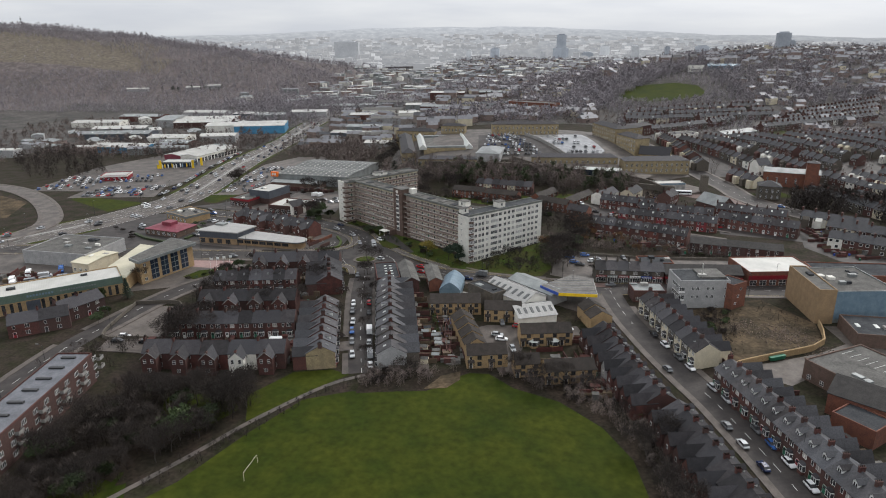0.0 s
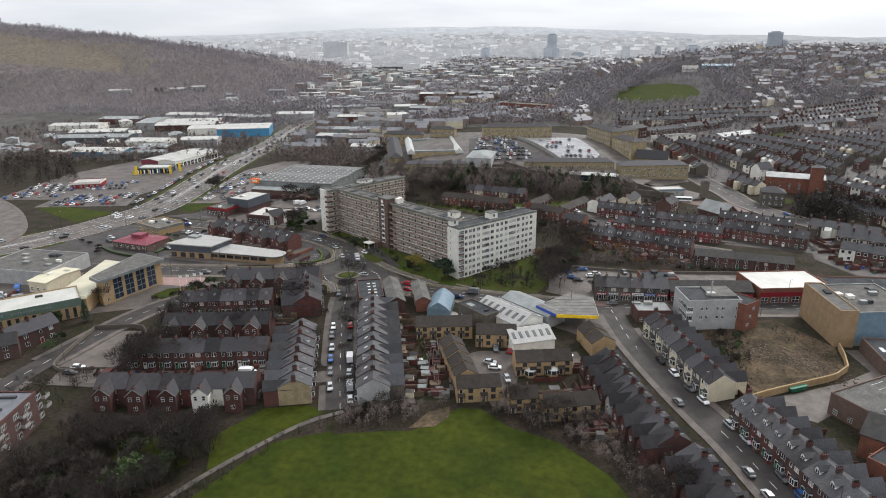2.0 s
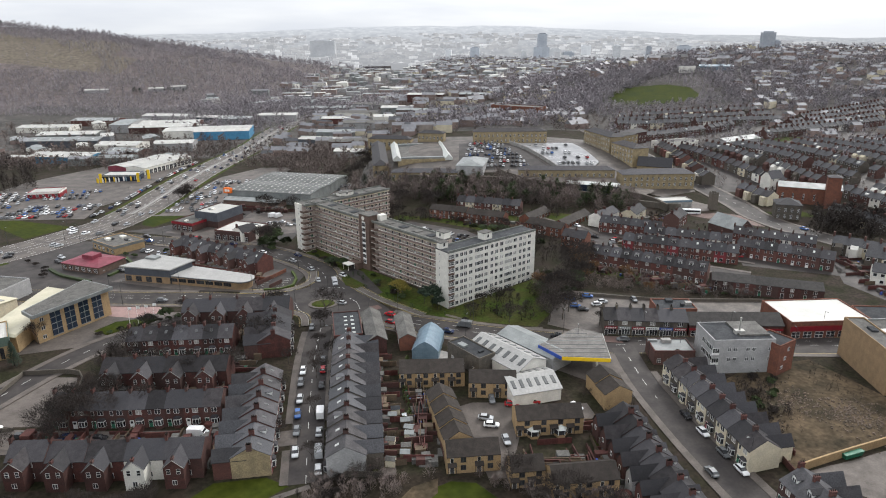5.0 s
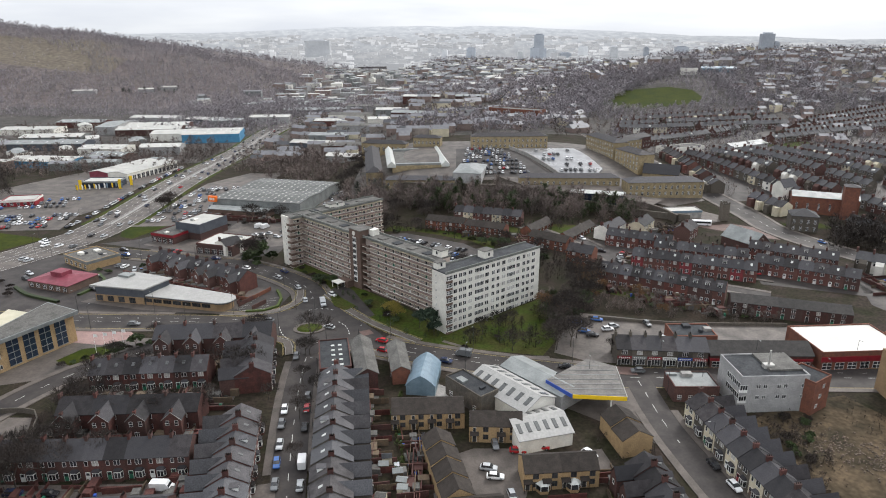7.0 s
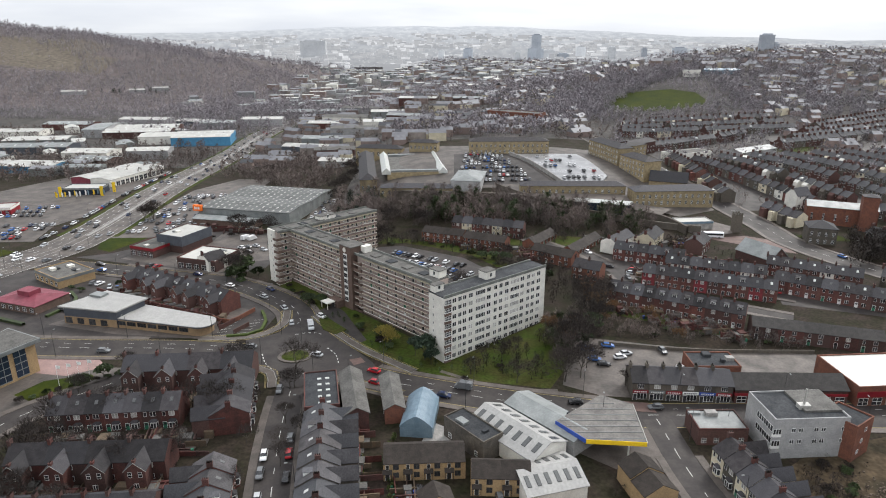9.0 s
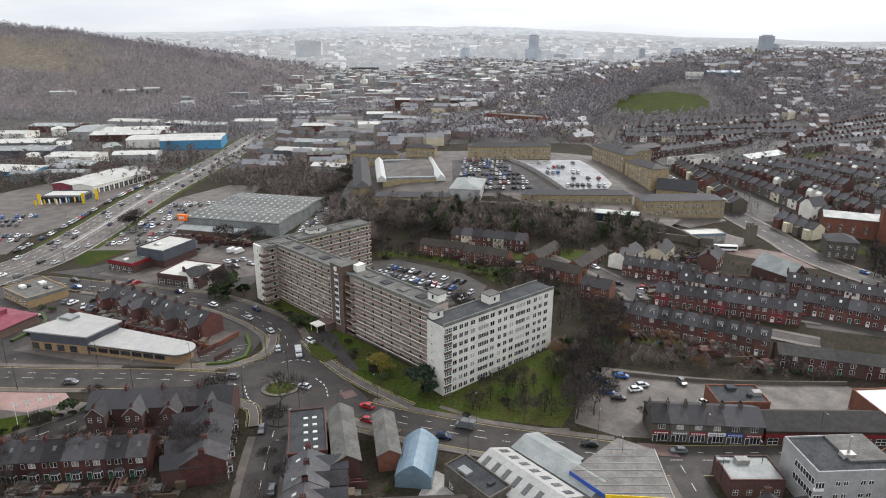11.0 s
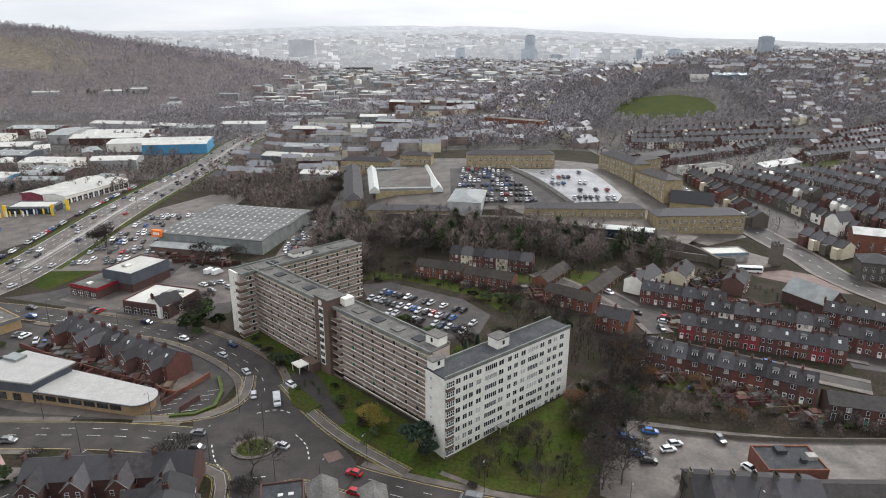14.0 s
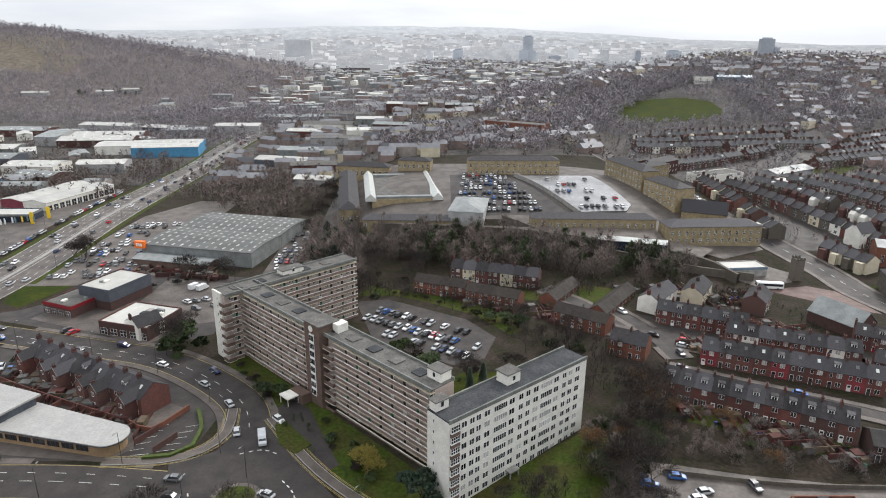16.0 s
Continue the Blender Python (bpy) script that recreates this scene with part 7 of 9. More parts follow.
# ---- trees ----
def grow(seed, height, spread_, twigs, leafy=None):
    """Trunk and limbs, and a crown of fine twigs, of a bare tree."""
    r = random.Random(seed)
    wood, crown = Mesh(), Mesh()
    tips = []

    def branch(p, d, length, rad, depth):
        n = 2 if depth else 3
        for k in range(n):
            q = p + d * (length / n)
            wood.rod(p, q, rad * (1 - 0.5 * k / n), rad * (1 - 0.5 * (k + 1) / n), 5 if depth < 2 else 3)
            p = q
            d = (d + Vector((r.uniform(-0.16, 0.16), r.uniform(-0.16, 0.16), r.uniform(0, 0.1)))).normalized()
        if depth == 3:
            tips.append((p, d))
            return
        for k in range(4 if depth == 0 else 3):
            a = 2 * math.pi * (k + r.random() * 0.7) / (4 if depth == 0 else 3)
            out = Vector((math.cos(a), math.sin(a), 0)) * spread_ * r.uniform(0.6, 1.2)
            branch(p, (d * r.uniform(0.7, 1.1) + out).normalized(), length * r.uniform(0.62, 0.82), rad * 0.55, depth + 1)

    branch(Vector((0, 0, -0.6)), Vector((0, 0, 1)), height * 0.33, height * 0.021, 0)
    for k in range(twigs):
        p, d = r.choice(tips)
        o = Vector((r.gauss(0, 1), r.gauss(0, 1), r.gauss(0, 0.8)))
        p = p + o * height * 0.045
        if leafy:
            s = r.uniform(0.25, 0.6) * leafy
            u = Vector((r.gauss(0, 1), r.gauss(0, 1), r.gauss(0, 1))).normalized()
            v = u.orthogonal().normalized()
            crown.poly([p - u * s, p + v * s * 0.7, p + u * s, p - v * s * 0.7])
        else:
            u = (o.normalized() + d + Vector((0, 0, 0.35))).normalized() * r.uniform(0.7, 1.7) * height / 12
            v = u.orthogonal().normalized() * 0.06
            crown.poly([p - v, p + u, p + v])
            w = u.cross(v).normalized()
            for s in (-1, 1):
                b = p + u * r.uniform(0.3, 0.6)
                crown.poly([b - w * 0.05, b + u * 0.35 + v.normalized() * s * u.length * 0.45, b + w * 0.05])
    return wood, crown


def cone_tree(seed, height, width, n=900):
    r = random.Random(seed)
    wood, crown = Mesh(), Mesh()
    wood.rod((0, 0, -0.5), (0, 0, height * 0.9), 0.22, 0.04, 6)
    for k in range(n):
        t = r.random() ** 0.7
        z = height * (0.08 + 0.92 * t)
        rad = width * (1 - t) ** 0.8 * r.uniform(0.45, 1.1) + 0.1
        a = r.uniform(0, 2 * math.pi)
        p = Vector((rad * math.cos(a), rad * math.sin(a), z))
        u = Vector((math.cos(a), math.sin(a), -0.35)).normalized() * r.uniform(0.35, 0.8)
        v = Vector((-math.sin(a), math.cos(a), 0.2)) * r.uniform(0.15, 0.32)
        crown.poly([p - u, p + v, p + u * 0.6, p - v])
    return wood, crown


KINDS = {}


def kind_of(key, wood_crown, bark, leaf):
    wood, crown = wood_crown
    KINDS[key] = (wood.data("trunk", bark), crown.data("crown", leaf))


for k in range(4):
    kind_of("bare%d" % k, grow(300 + k, 11 + k, 0.75, 560), BARK, TWIG)
kind_of("rust0", grow(310, 7, 0.8, 520), BARK, TWIG_RUST)
kind_of("willow0", grow(311, 6, 0.95, 650), BARK, WILLOW)
kind_of("ivy0", grow(312, 9, 0.7, 1500, 1.0), BARK, IVY)
kind_of("ivy1", grow(313, 7, 0.9, 1300, 1.0), BARK, IVY)
kind_of("cone0", cone_tree(314, 12, 3.4, 1300), BARK, CONIFER)
kind_of("cone1", cone_tree(315, 9, 1.7, 800), BARK, CONIFER)
kind_of("pine0", grow(318, 8.5, 0.62, 1700, 0.8), BARK, CONIFER)
kind_of("shrub0", grow(316, 3.2, 1.2, 620), BARK, TWIG)
kind_of("shrub1", grow(317, 2.8, 1.2, 700, 0.55), BARK, IVY)
TREE_LABEL = {"bare": "bare winter tree with grey-brown twigs", "rust": "small tree with rust-brown dead leaves", "willow": "weeping shrub with yellow-green twigs",
              "ivy": "dark evergreen broadleaf tree", "cone": "dark conical conifer", "pine": "dark bushy pine", "shrub": "low tangled shrub"}
tr = random.Random(9)


def tree(x, y, kind, scale=1.0, where="on open ground"):
    key = kind if kind in KINDS else kind + str(tr.randrange(4))
    base = key.rstrip("0123456789")
    t = thing("shrub" if base == "shrub" else "tree", x, y, tr.uniform(0, 360), TREE_LABEL[base] + " " + where, "shrub" if base == "shrub" else "tree", "trees " + where)
    s = scale * tr.uniform(0.85, 1.15)
    t.scale = (s, s, s * tr.uniform(0.9, 1.1))
    part("trunk", KINDS[key][0], t)
    part("crown", KINDS[key][1], t)
    return t


def grove(pts, n, kinds, scale, where):
    xs, ys = [p[0] for p in pts], [p[1] for p in pts]
    made = 0
    while made < n:
        x, y = tr.uniform(min(xs), max(xs)), tr.uniform(min(ys), max(ys))
        if inside(x, y, pts):
            tree(x, y, tr.choice(kinds), scale * tr.uniform(0.7, 1.15), where)
            made += 1


grove([(-108, 112), (-106, 166), (-66, 168), (-64, 160), (-74, 140), (-90, 116)], 62, ["bare", "bare", "bare", "shrub0", "ivy0"], 0.78, "in the park wood")
grove([(-72, 146), (-64, 160), (-62, 172), (-70, 172), (-76, 158)], 9, ["bare"], 0.85, "at the park edge")
grove([(-34, 182), (-34, 174), (-22, 178), (-8, 187), (6, 186), (14, 184), (-20, 187)], 16, ["shrub0", "shrub0", "bare"], 0.75, "at the park edge")
grove([(12, 182), (28, 170), (40, 160), (46, 134), (52, 128), (57, 160), (42, 175)], 34, ["bare", "bare", "shrub0", "shrub0"], 0.72, "at the park edge")
grove([(44, 130), (46, 96), (56, 96), (54, 130)], 14, ["bare", "shrub0"], 0.75, "at the park edge")
grove([(-34, 390), (-36, 430), (0, 428), (-8, 408)], 16, ["bare", "shrub0"], 0.8, "behind the flats")
grove([(46, 298), (58, 318), (96, 297), (118, 289), (116, 285), (90, 288), (50, 295)], 24, ["shrub0", "shrub1", "shrub1", "rust0"], 0.75, "on the bramble bank")
grove([(36, 270), (34, 300), (48, 316), (54, 300), (42, 282)], 22, ["bare", "ivy1", "shrub0", "shrub1", "rust0"], 0.8, "beside the flats")
grove([(48, 322), (58, 330), (62, 322), (54, 308)], 9, ["rust0", "bare"], 1.0, "beside the flats")
grove([(4, 266), (10, 280), (28, 286), (34, 272), (28, 263)], 12, ["bare", "shrub0"], 0.62, "on the flats' lawn")
grove([(-68, 342), (-50, 322), (-46, 324), (-64, 346)], 11, ["shrub0", "shrub1", "ivy1"], 0.8, "on the flats' lawn")
grove([(-36, 308), (-18, 284), (-12, 284), (-32, 312)], 14, ["shrub1", "shrub0", "shrub1"], 0.8, "on the flats' lawn")
grove([(-86, 342), (-76, 356), (-88, 366), (-96, 354)], 12, ["ivy0", "bare", "ivy1"], 0.85, "by the north road")
grove([(0, 330), (24, 350), (40, 372), (50, 350), (34, 320), (20, 314)], 26, ["bare", "shrub1", "shrub0", "ivy1", "bare"], 0.7, "behind the flats")
grove([(-128, 402), (-110, 424), (-84, 416), (-110, 410)], 12, ["bare", "shrub0"], 0.9, "by the store")
for x, y in ((-176, 316), (-174, 312), (-178, 320), (-147, 338), (-152, 340), (-137, 333), (-135, 345), (-186, 326), (-192, 330)):
    tree(x, y, "shrub0" if x < -160 else "shrub1", 0.9, "round a restaurant")
grove([(-176, 432), (-160, 436), (-166, 452)], 7, ["bare"], 0.8, "by the dual carriageway")
grove([(-132, 205), (-137, 250), (-150, 236)], 6, ["ivy0", "bare"], 0.7, "by the lower road")
grove([(-104, 188), (-94, 192), (-94, 214), (-100, 212)], 9, ["bare"], 0.95, "among the terraces")
for k in range(9):
    tree(-42.2 - 0.16 * (190 + 9 * k - 182) + (0 if k % 2 else 9.2), 190 + 9 * k, "bare", 0.52, "beside the terraced street")
for x, y in ((-99, 226), (-88, 228), (-76, 226), (-90, 247), (-78, 248), (-66, 229), (-70, 250), (-98, 206), (-84, 208), (-60, 246), (-104, 256), (-64, 270)):
    tree(x, y, "bare", 0.82, "among the terraces")
grove([(-34, 396), (-20, 398), (-4, 390), (12, 376), (20, 364), (28, 366), (10, 386), (-28, 408)], 20, ["shrub0", "shrub1", "bare", "ivy1"], 0.75, "round the court")
grove([(-24, 352), (-8, 344), (2, 336), (-4, 332), (-20, 346)], 7, ["bare", "ivy1", "ivy0"], 0.8, "behind the flats")
for k in range(9):
    tree(-120 + 2.6 * k, 254.5 + 1.9 * k, "shrub1" if k % 3 else "shrub0", 0.75, "round the offices")
for x, y in ((-49.5, 281), (-47.6, 282), (-48.4, 280.2)):
    tree(x, y, "shrub1", 0.4, "on the roundabout")
for x, y in ((40, 268), (43, 274), (38, 277), (45, 282), (47, 290), (35, 266), (41, 287)):
    tree(x, y, "bare", 0.95, "beside the flats")
grove([(-70, 560), (-70, 470), (-60, 470), (-54, 560)], 16, ["bare"], 0.8, "beside the barracks")
grove([(-16, 224), (-14, 232), (-3, 231), (0, 226), (-6, 223)], 11, ["ivy1", "shrub1", "ivy1"], 0.55, "in a garden by the works")
grove([(78, 206), (88, 226), (96, 226), (84, 200)], 14, ["shrub0", "shrub1", "shrub0"], 0.8, "on the waste ground")
grove([(176, 372), (205, 392), (236, 380), (222, 350), (200, 352)], 24, ["bare"], 0.85, "by the tram road")
for x, y, k, s in ((-7.0, 279.2, "pine0", 0.95), (-10.2, 281.8, "pine0", 0.85), (-5.0, 276.0, "pine0", 0.7), (-20.5, 290.5, "willow0", 1.15), (-18.8, 289, "willow0", 0.9), (6, 322, "cone1", 1.1), (10, 326, "cone1", 0.9),
                   (-14, 344, "ivy0", 0.9), (36, 290, "ivy0", 0.8), (38, 284, "ivy1", 0.9), (-62, 247, "bare", 0.8), (-46, 270, "bare", 0.8), (-44.5, 262, "bare", 0.7), (-42, 232, "bare", 0.6), (-37, 238, "bare", 0.55), (-31.5, 212, "bare", 0.5),
                   (-24, 196, "bare", 0.55), (-22, 181, "bare", 0.6), (52, 263, "bare", 0.5), (-135.5, 233, "cone0", 0.7), (-106, 262, "ivy1", 0.8), (-103, 268, "ivy1", 0.7), (-98, 272, "bare", 0.5), (60, 436, "ivy0", 1.1), (26, 428, "ivy0", 1.1)):
    tree(x, y, k, s, "beside a street")


def thicket(name, pts, n, h, label, material, seed, fans=34, thick=0.017, skip=None):
    """Far woodland as one uneven mass of twigs: many small fans of branches over stems."""
    r = random.Random(seed)
    m = Mesh()
    xs, ys = [p[0] for p in pts], [p[1] for p in pts]
    made = 0
    while made < n:
        x, y = r.uniform(min(xs), max(xs)), r.uniform(min(ys), max(ys))
        if not inside(x, y, pts) or (skip and skip(x, y, r)):
            continue
        made += 1
        z = far_land(x, y)
        hh = h * r.uniform(0.55, 1.2)
        w = hh * r.uniform(0.3, 0.45)
        m.poly([(x - 0.15, y, z - 1), (x + 0.15, y, z - 1), (x, y, z + hh * 0.6)])
        for k in range(fans):
            a, t = r.uniform(0, 6.283), r.random() ** 0.8
            b = w * math.sqrt(r.random()) * math.sin(math.pi * min(0.95, 0.3 + 0.66 * t))
            p = Vector((x + b * math.cos(a), y + b * math.sin(a), z + hh * (0.1 + 0.85 * t)))
            u = Vector((math.cos(a) * 0.7 + r.gauss(0, 0.3), math.sin(a) * 0.7 + r.gauss(0, 0.3), 0.8)).normalized() * hh * r.uniform(0.12, 0.26)
            v = Vector((-math.sin(a) + r.gauss(0, 0.4), math.cos(a) + r.gauss(0, 0.4), r.uniform(-0.5, 0.5))) * hh * thick * r.uniform(0.5, 1.5)
            m.poly([p - v, p + u, p + v * 1.3])
    return tagged(new(name, m.data(name, material)), label, "woodland", "", "stuff")


thicket("slope_woodland", [(-40, 436), (-38, 460), (30, 456), (90, 438), (112, 424), (98, 408), (60, 414), (20, 422)], 210, 10, "dense bare trees and ivy below the barracks wall", MID_TWIG, 30, 230, 0.007)
thicket("slope_evergreens", [(-40, 438), (-38, 460), (30, 456), (90, 436), (110, 424), (98, 410), (60, 416), (20, 424)], 80, 8, "ivy-dark evergreens below the barracks wall", IVY, 31, 260)
thicket("store_woodland", [(-62, 396), (-62, 470), (-40, 474), (-38, 436), (-30, 404)], 80, 11, "dense bare trees between store and flats", MID_TWIG, 32, 230, 0.007)
thicket("store_evergreens", [(-60, 410), (-58, 470), (-42, 472), (-40, 440)], 22, 9, "dark evergreens behind the store", CONIFER, 33, 260)
thicket("park_woodland", [(-108, 108), (-106, 168), (-64, 170), (-62, 160), (-74, 140), (-92, 114)], 170, 6.5, "dense bare undergrowth of the park wood", TWIG, 34, 330, 0.006)
thicket("park_scrub", [(-34, 182), (-34, 173), (-22, 174), (-13, 175), (-8, 181), (-3, 185), (6, 185), (14, 176.5), (27, 169.5), (38, 157), (44, 140), (44, 100), (52, 100), (58, 160), (42, 176), (14, 184), (-20, 187)], 300, 3.4, "tangled bare scrub along the park edge", MID_TWIG, 35, 170, 0.008)
thicket("bramble_bank", [(46, 298), (58, 320), (98, 298), (120, 289), (118, 284), (90, 286), (48, 294)], 120, 3.6, "brown brambles on a bank", MID_TWIG, 36, 150, 0.012)
thicket("bramble_bank", [(34, 264), (32, 300), (50, 318), (54, 300), (42, 282)], 50, 5, "bare scrub beside the flats", MID_TWIG, 37, 180, 0.01)
thicket("church_trees", [(186, 372), (196, 400), (236, 396), (232, 360)], 50, 8, "bare trees and shrubs round a church", TWIG, 59, 120, 0.012)
thicket("tram_trees", [(176, 366), (206, 394), (250, 380), (230, 330), (196, 350)], 60, 10, "bare trees by the tram road", TWIG, 38, 120)
thicket("garden_trees", [(36, 380), (36, 408), (90, 410), (130, 404), (110, 380), (64, 404)], 40, 5, "bare garden trees", TWIG, 39, 90)
thicket("garden_trees", [(0, 384), (0, 412), (40, 402), (44, 374)], 46, 4.5, "bare garden trees behind the flats", TWIG, 50, 110, 0.009)
thicket("garden_trees", [(20, 316), (40, 372), (56, 352), (50, 322)], 50, 6, "bare trees behind the flats", TWIG, 51, 150, 0.008)
thicket("garden_evergreens", [(6, 384), (0, 412), (80, 410), (84, 372)], 36, 2.6, "dark evergreen garden bushes", IVY, 52, 120, 0.02)
thicket("lawn_shrubs", [(-66, 344), (-36, 310), (-16, 282), (0, 274), (30, 282), (36, 300), (30, 266), (0, 270), (-18, 278), (-40, 304), (-60, 330)], 60, 2.0, "dark shrubs along the flats", IVY, 53, 110, 0.02)
thicket("lawn_shrubs", [(4, 270), (32, 292), (36, 270), (28, 264)], 26, 5.0, "bare saplings on the flats' lawn", TWIG, 54, 150, 0.008)
thicket("street_scrub", [(-136, 172), (-124, 196), (-112, 196), (-112, 180)], 36, 4, "bare scrub beside a lane", TWIG, 55, 120, 0.01)
thicket("terrace_trees", [(-106, 228), (-108, 246), (-98, 250), (-96, 210)], 20, 8, "bare trees at the end of terraces", TWIG, 56, 200, 0.007)
thicket("waste_scrub", [(77, 200), (82, 226), (98, 228), (92, 210), (84, 192)], 60, 2.4, "brambles on waste ground", TWIG, 57, 110, 0.014)
thicket("court_scrub", [(-34, 396), (-20, 399), (-4, 392), (14, 378), (24, 362), (34, 350), (40, 360), (24, 384), (-28, 412)], 110, 3.2, "bare scrub round a car park", TWIG, 60, 110, 0.011)
thicket("court_bushes", [(-34, 398), (-20, 400), (-4, 394), (16, 380), (28, 352), (34, 352), (26, 384), (-28, 410)], 34, 2.2, "dark green bushes round a car park", IVY, 61, 110, 0.02)
thicket("yard_bushes", [(62, 408), (130, 404), (126, 394), (108, 386), (84, 400)], 60, 2.4, "overgrown gardens below the slope", TWIG, 62, 100, 0.014)
thicket("yard_bushes", [(126, 388), (150, 372), (164, 362), (164, 350), (128, 362)], 60, 2.2, "overgrown bank below the plaza", TWIG, 63, 100, 0.014)
thicket("waste_scrub", [(78, 196), (80, 224), (92, 230), (100, 226), (94, 206), (86, 188)], 120, 1.3, "brown dead weeds on waste ground", TWIG, 64, 70, 0.02)
thicket("waste_scrub", [(104, 224), (112, 237), (120, 218), (112, 212)], 60, 0.9, "dark dead weeds on waste ground", TWIG, 65, 60, 0.02)
thicket("path_scrub", [(-62, 150), (-47, 170), (-35, 180), (-33, 176), (-45, 167), (-59, 147), (-76, 124), (-80, 128)], 90, 1.6, "brown brambles along a park path", TWIG, 58, 110, 0.014)
thicket("garden_hedge", [(-15.5, 238), (-13.0, 238), (-10.6, 200), (-12.4, 200)], 46, 1.7, "overgrown green garden hedge along an alley", HEDGE, 80, 90, 0.03)
thicket("garden_shrubs", [(-24, 184), (-32, 244), (-22, 244), (-12, 190)], 60, 1.8, "small garden shrubs behind a terrace", TWIG, 40, 70)
thicket("garden_shrubs", [(-110, 206), (-110, 256), (-58, 256), (-58, 206)], 90, 2.4, "shrubs in back yards", TWIG, 41, 70)
thicket("garden_shrubs", [(36, 160), (38, 230), (52, 215), (48, 170)], 60, 2.2, "shrubs in back gardens", TWIG, 42, 70)
thicket("garden_shrubs", [(76, 228), (84, 184), (100, 120), (90, 100), (80, 180)], 60, 2.0, "shrubs in back gardens", TWIG, 43, 70)


FIELD_EDGE = [(156, 806), (169, 838), (222, 837), (248, 829), (268, 802), (269, 775), (260, 757), (236, 748), (205, 748), (177, 767)]


def heath(x, y, r):
    """Open heath on the upper moor, where few trees stand."""
    return inside(x, y, HEATH_EDGE) and r.random() < 0.95


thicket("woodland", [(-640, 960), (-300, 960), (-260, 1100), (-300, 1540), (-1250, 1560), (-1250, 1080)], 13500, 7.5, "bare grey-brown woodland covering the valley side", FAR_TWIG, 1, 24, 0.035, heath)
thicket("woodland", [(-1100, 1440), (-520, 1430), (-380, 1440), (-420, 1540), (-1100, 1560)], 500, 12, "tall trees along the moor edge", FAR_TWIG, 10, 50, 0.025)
thicket("moor_evergreens", [(-520, 1120), (-440, 1170), (-450, 1190), (-540, 1140)], 22, 7, "dark evergreens by low hillside buildings", CONIFER, 11, 60, 0.04)
for p0, p1, n in (((-500, 1150), (-478, 1158), 0), ((-474, 1172), (-450, 1182), 1), ((-590, 1118), (-556, 1126), 2)):
    block("hillside_shed", p0, p1, 10, 5, GREY_RENDER, SHEET_PALE, "low pale shed among hillside trees", "gable", 1.5, group="hillside sheds", z=far_land(*p0))
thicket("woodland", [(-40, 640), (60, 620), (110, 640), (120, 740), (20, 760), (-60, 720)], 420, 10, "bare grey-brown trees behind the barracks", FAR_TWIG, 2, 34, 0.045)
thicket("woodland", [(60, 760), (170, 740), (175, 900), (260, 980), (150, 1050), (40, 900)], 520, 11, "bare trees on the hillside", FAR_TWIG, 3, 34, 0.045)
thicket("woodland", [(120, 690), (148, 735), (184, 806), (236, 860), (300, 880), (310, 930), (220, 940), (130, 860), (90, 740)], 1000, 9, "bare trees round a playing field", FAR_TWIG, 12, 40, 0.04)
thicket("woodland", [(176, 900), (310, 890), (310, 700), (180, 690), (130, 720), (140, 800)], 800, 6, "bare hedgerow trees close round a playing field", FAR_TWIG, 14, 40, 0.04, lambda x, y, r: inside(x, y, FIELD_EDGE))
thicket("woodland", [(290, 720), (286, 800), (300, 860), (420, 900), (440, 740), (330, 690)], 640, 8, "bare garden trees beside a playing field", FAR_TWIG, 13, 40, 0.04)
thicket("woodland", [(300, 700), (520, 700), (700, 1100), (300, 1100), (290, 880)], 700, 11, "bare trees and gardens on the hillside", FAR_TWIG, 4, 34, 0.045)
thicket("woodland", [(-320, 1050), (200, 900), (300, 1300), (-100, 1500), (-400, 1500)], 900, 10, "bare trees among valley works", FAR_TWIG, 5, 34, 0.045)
thicket("woodland", [(-210, 560), (-205, 700), (-290, 700), (-420, 600), (-340, 540)], 620, 8, "bare scrub between the sheds", MID_TWIG, 6, 60, 0.025)
thicket("woodland", [(-384, 523), (-389, 593), (-330, 565), (-276, 475), (-319, 454)], 150, 8, "bare scrub beside the junction", TWIG, 7, 80, 0.014)
thicket("woodland", [(-150, 560), (-90, 500), (-60, 590), (-80, 640), (-130, 640)], 330, 8, "bare scrub by the works", MID_TWIG, 8, 60, 0.025)
thicket("woodland", [(150, 440), (420, 440), (420, 640), (150, 640)], 330, 6, "small bare trees in back gardens", MID_TWIG, 9, 40, 0.025)

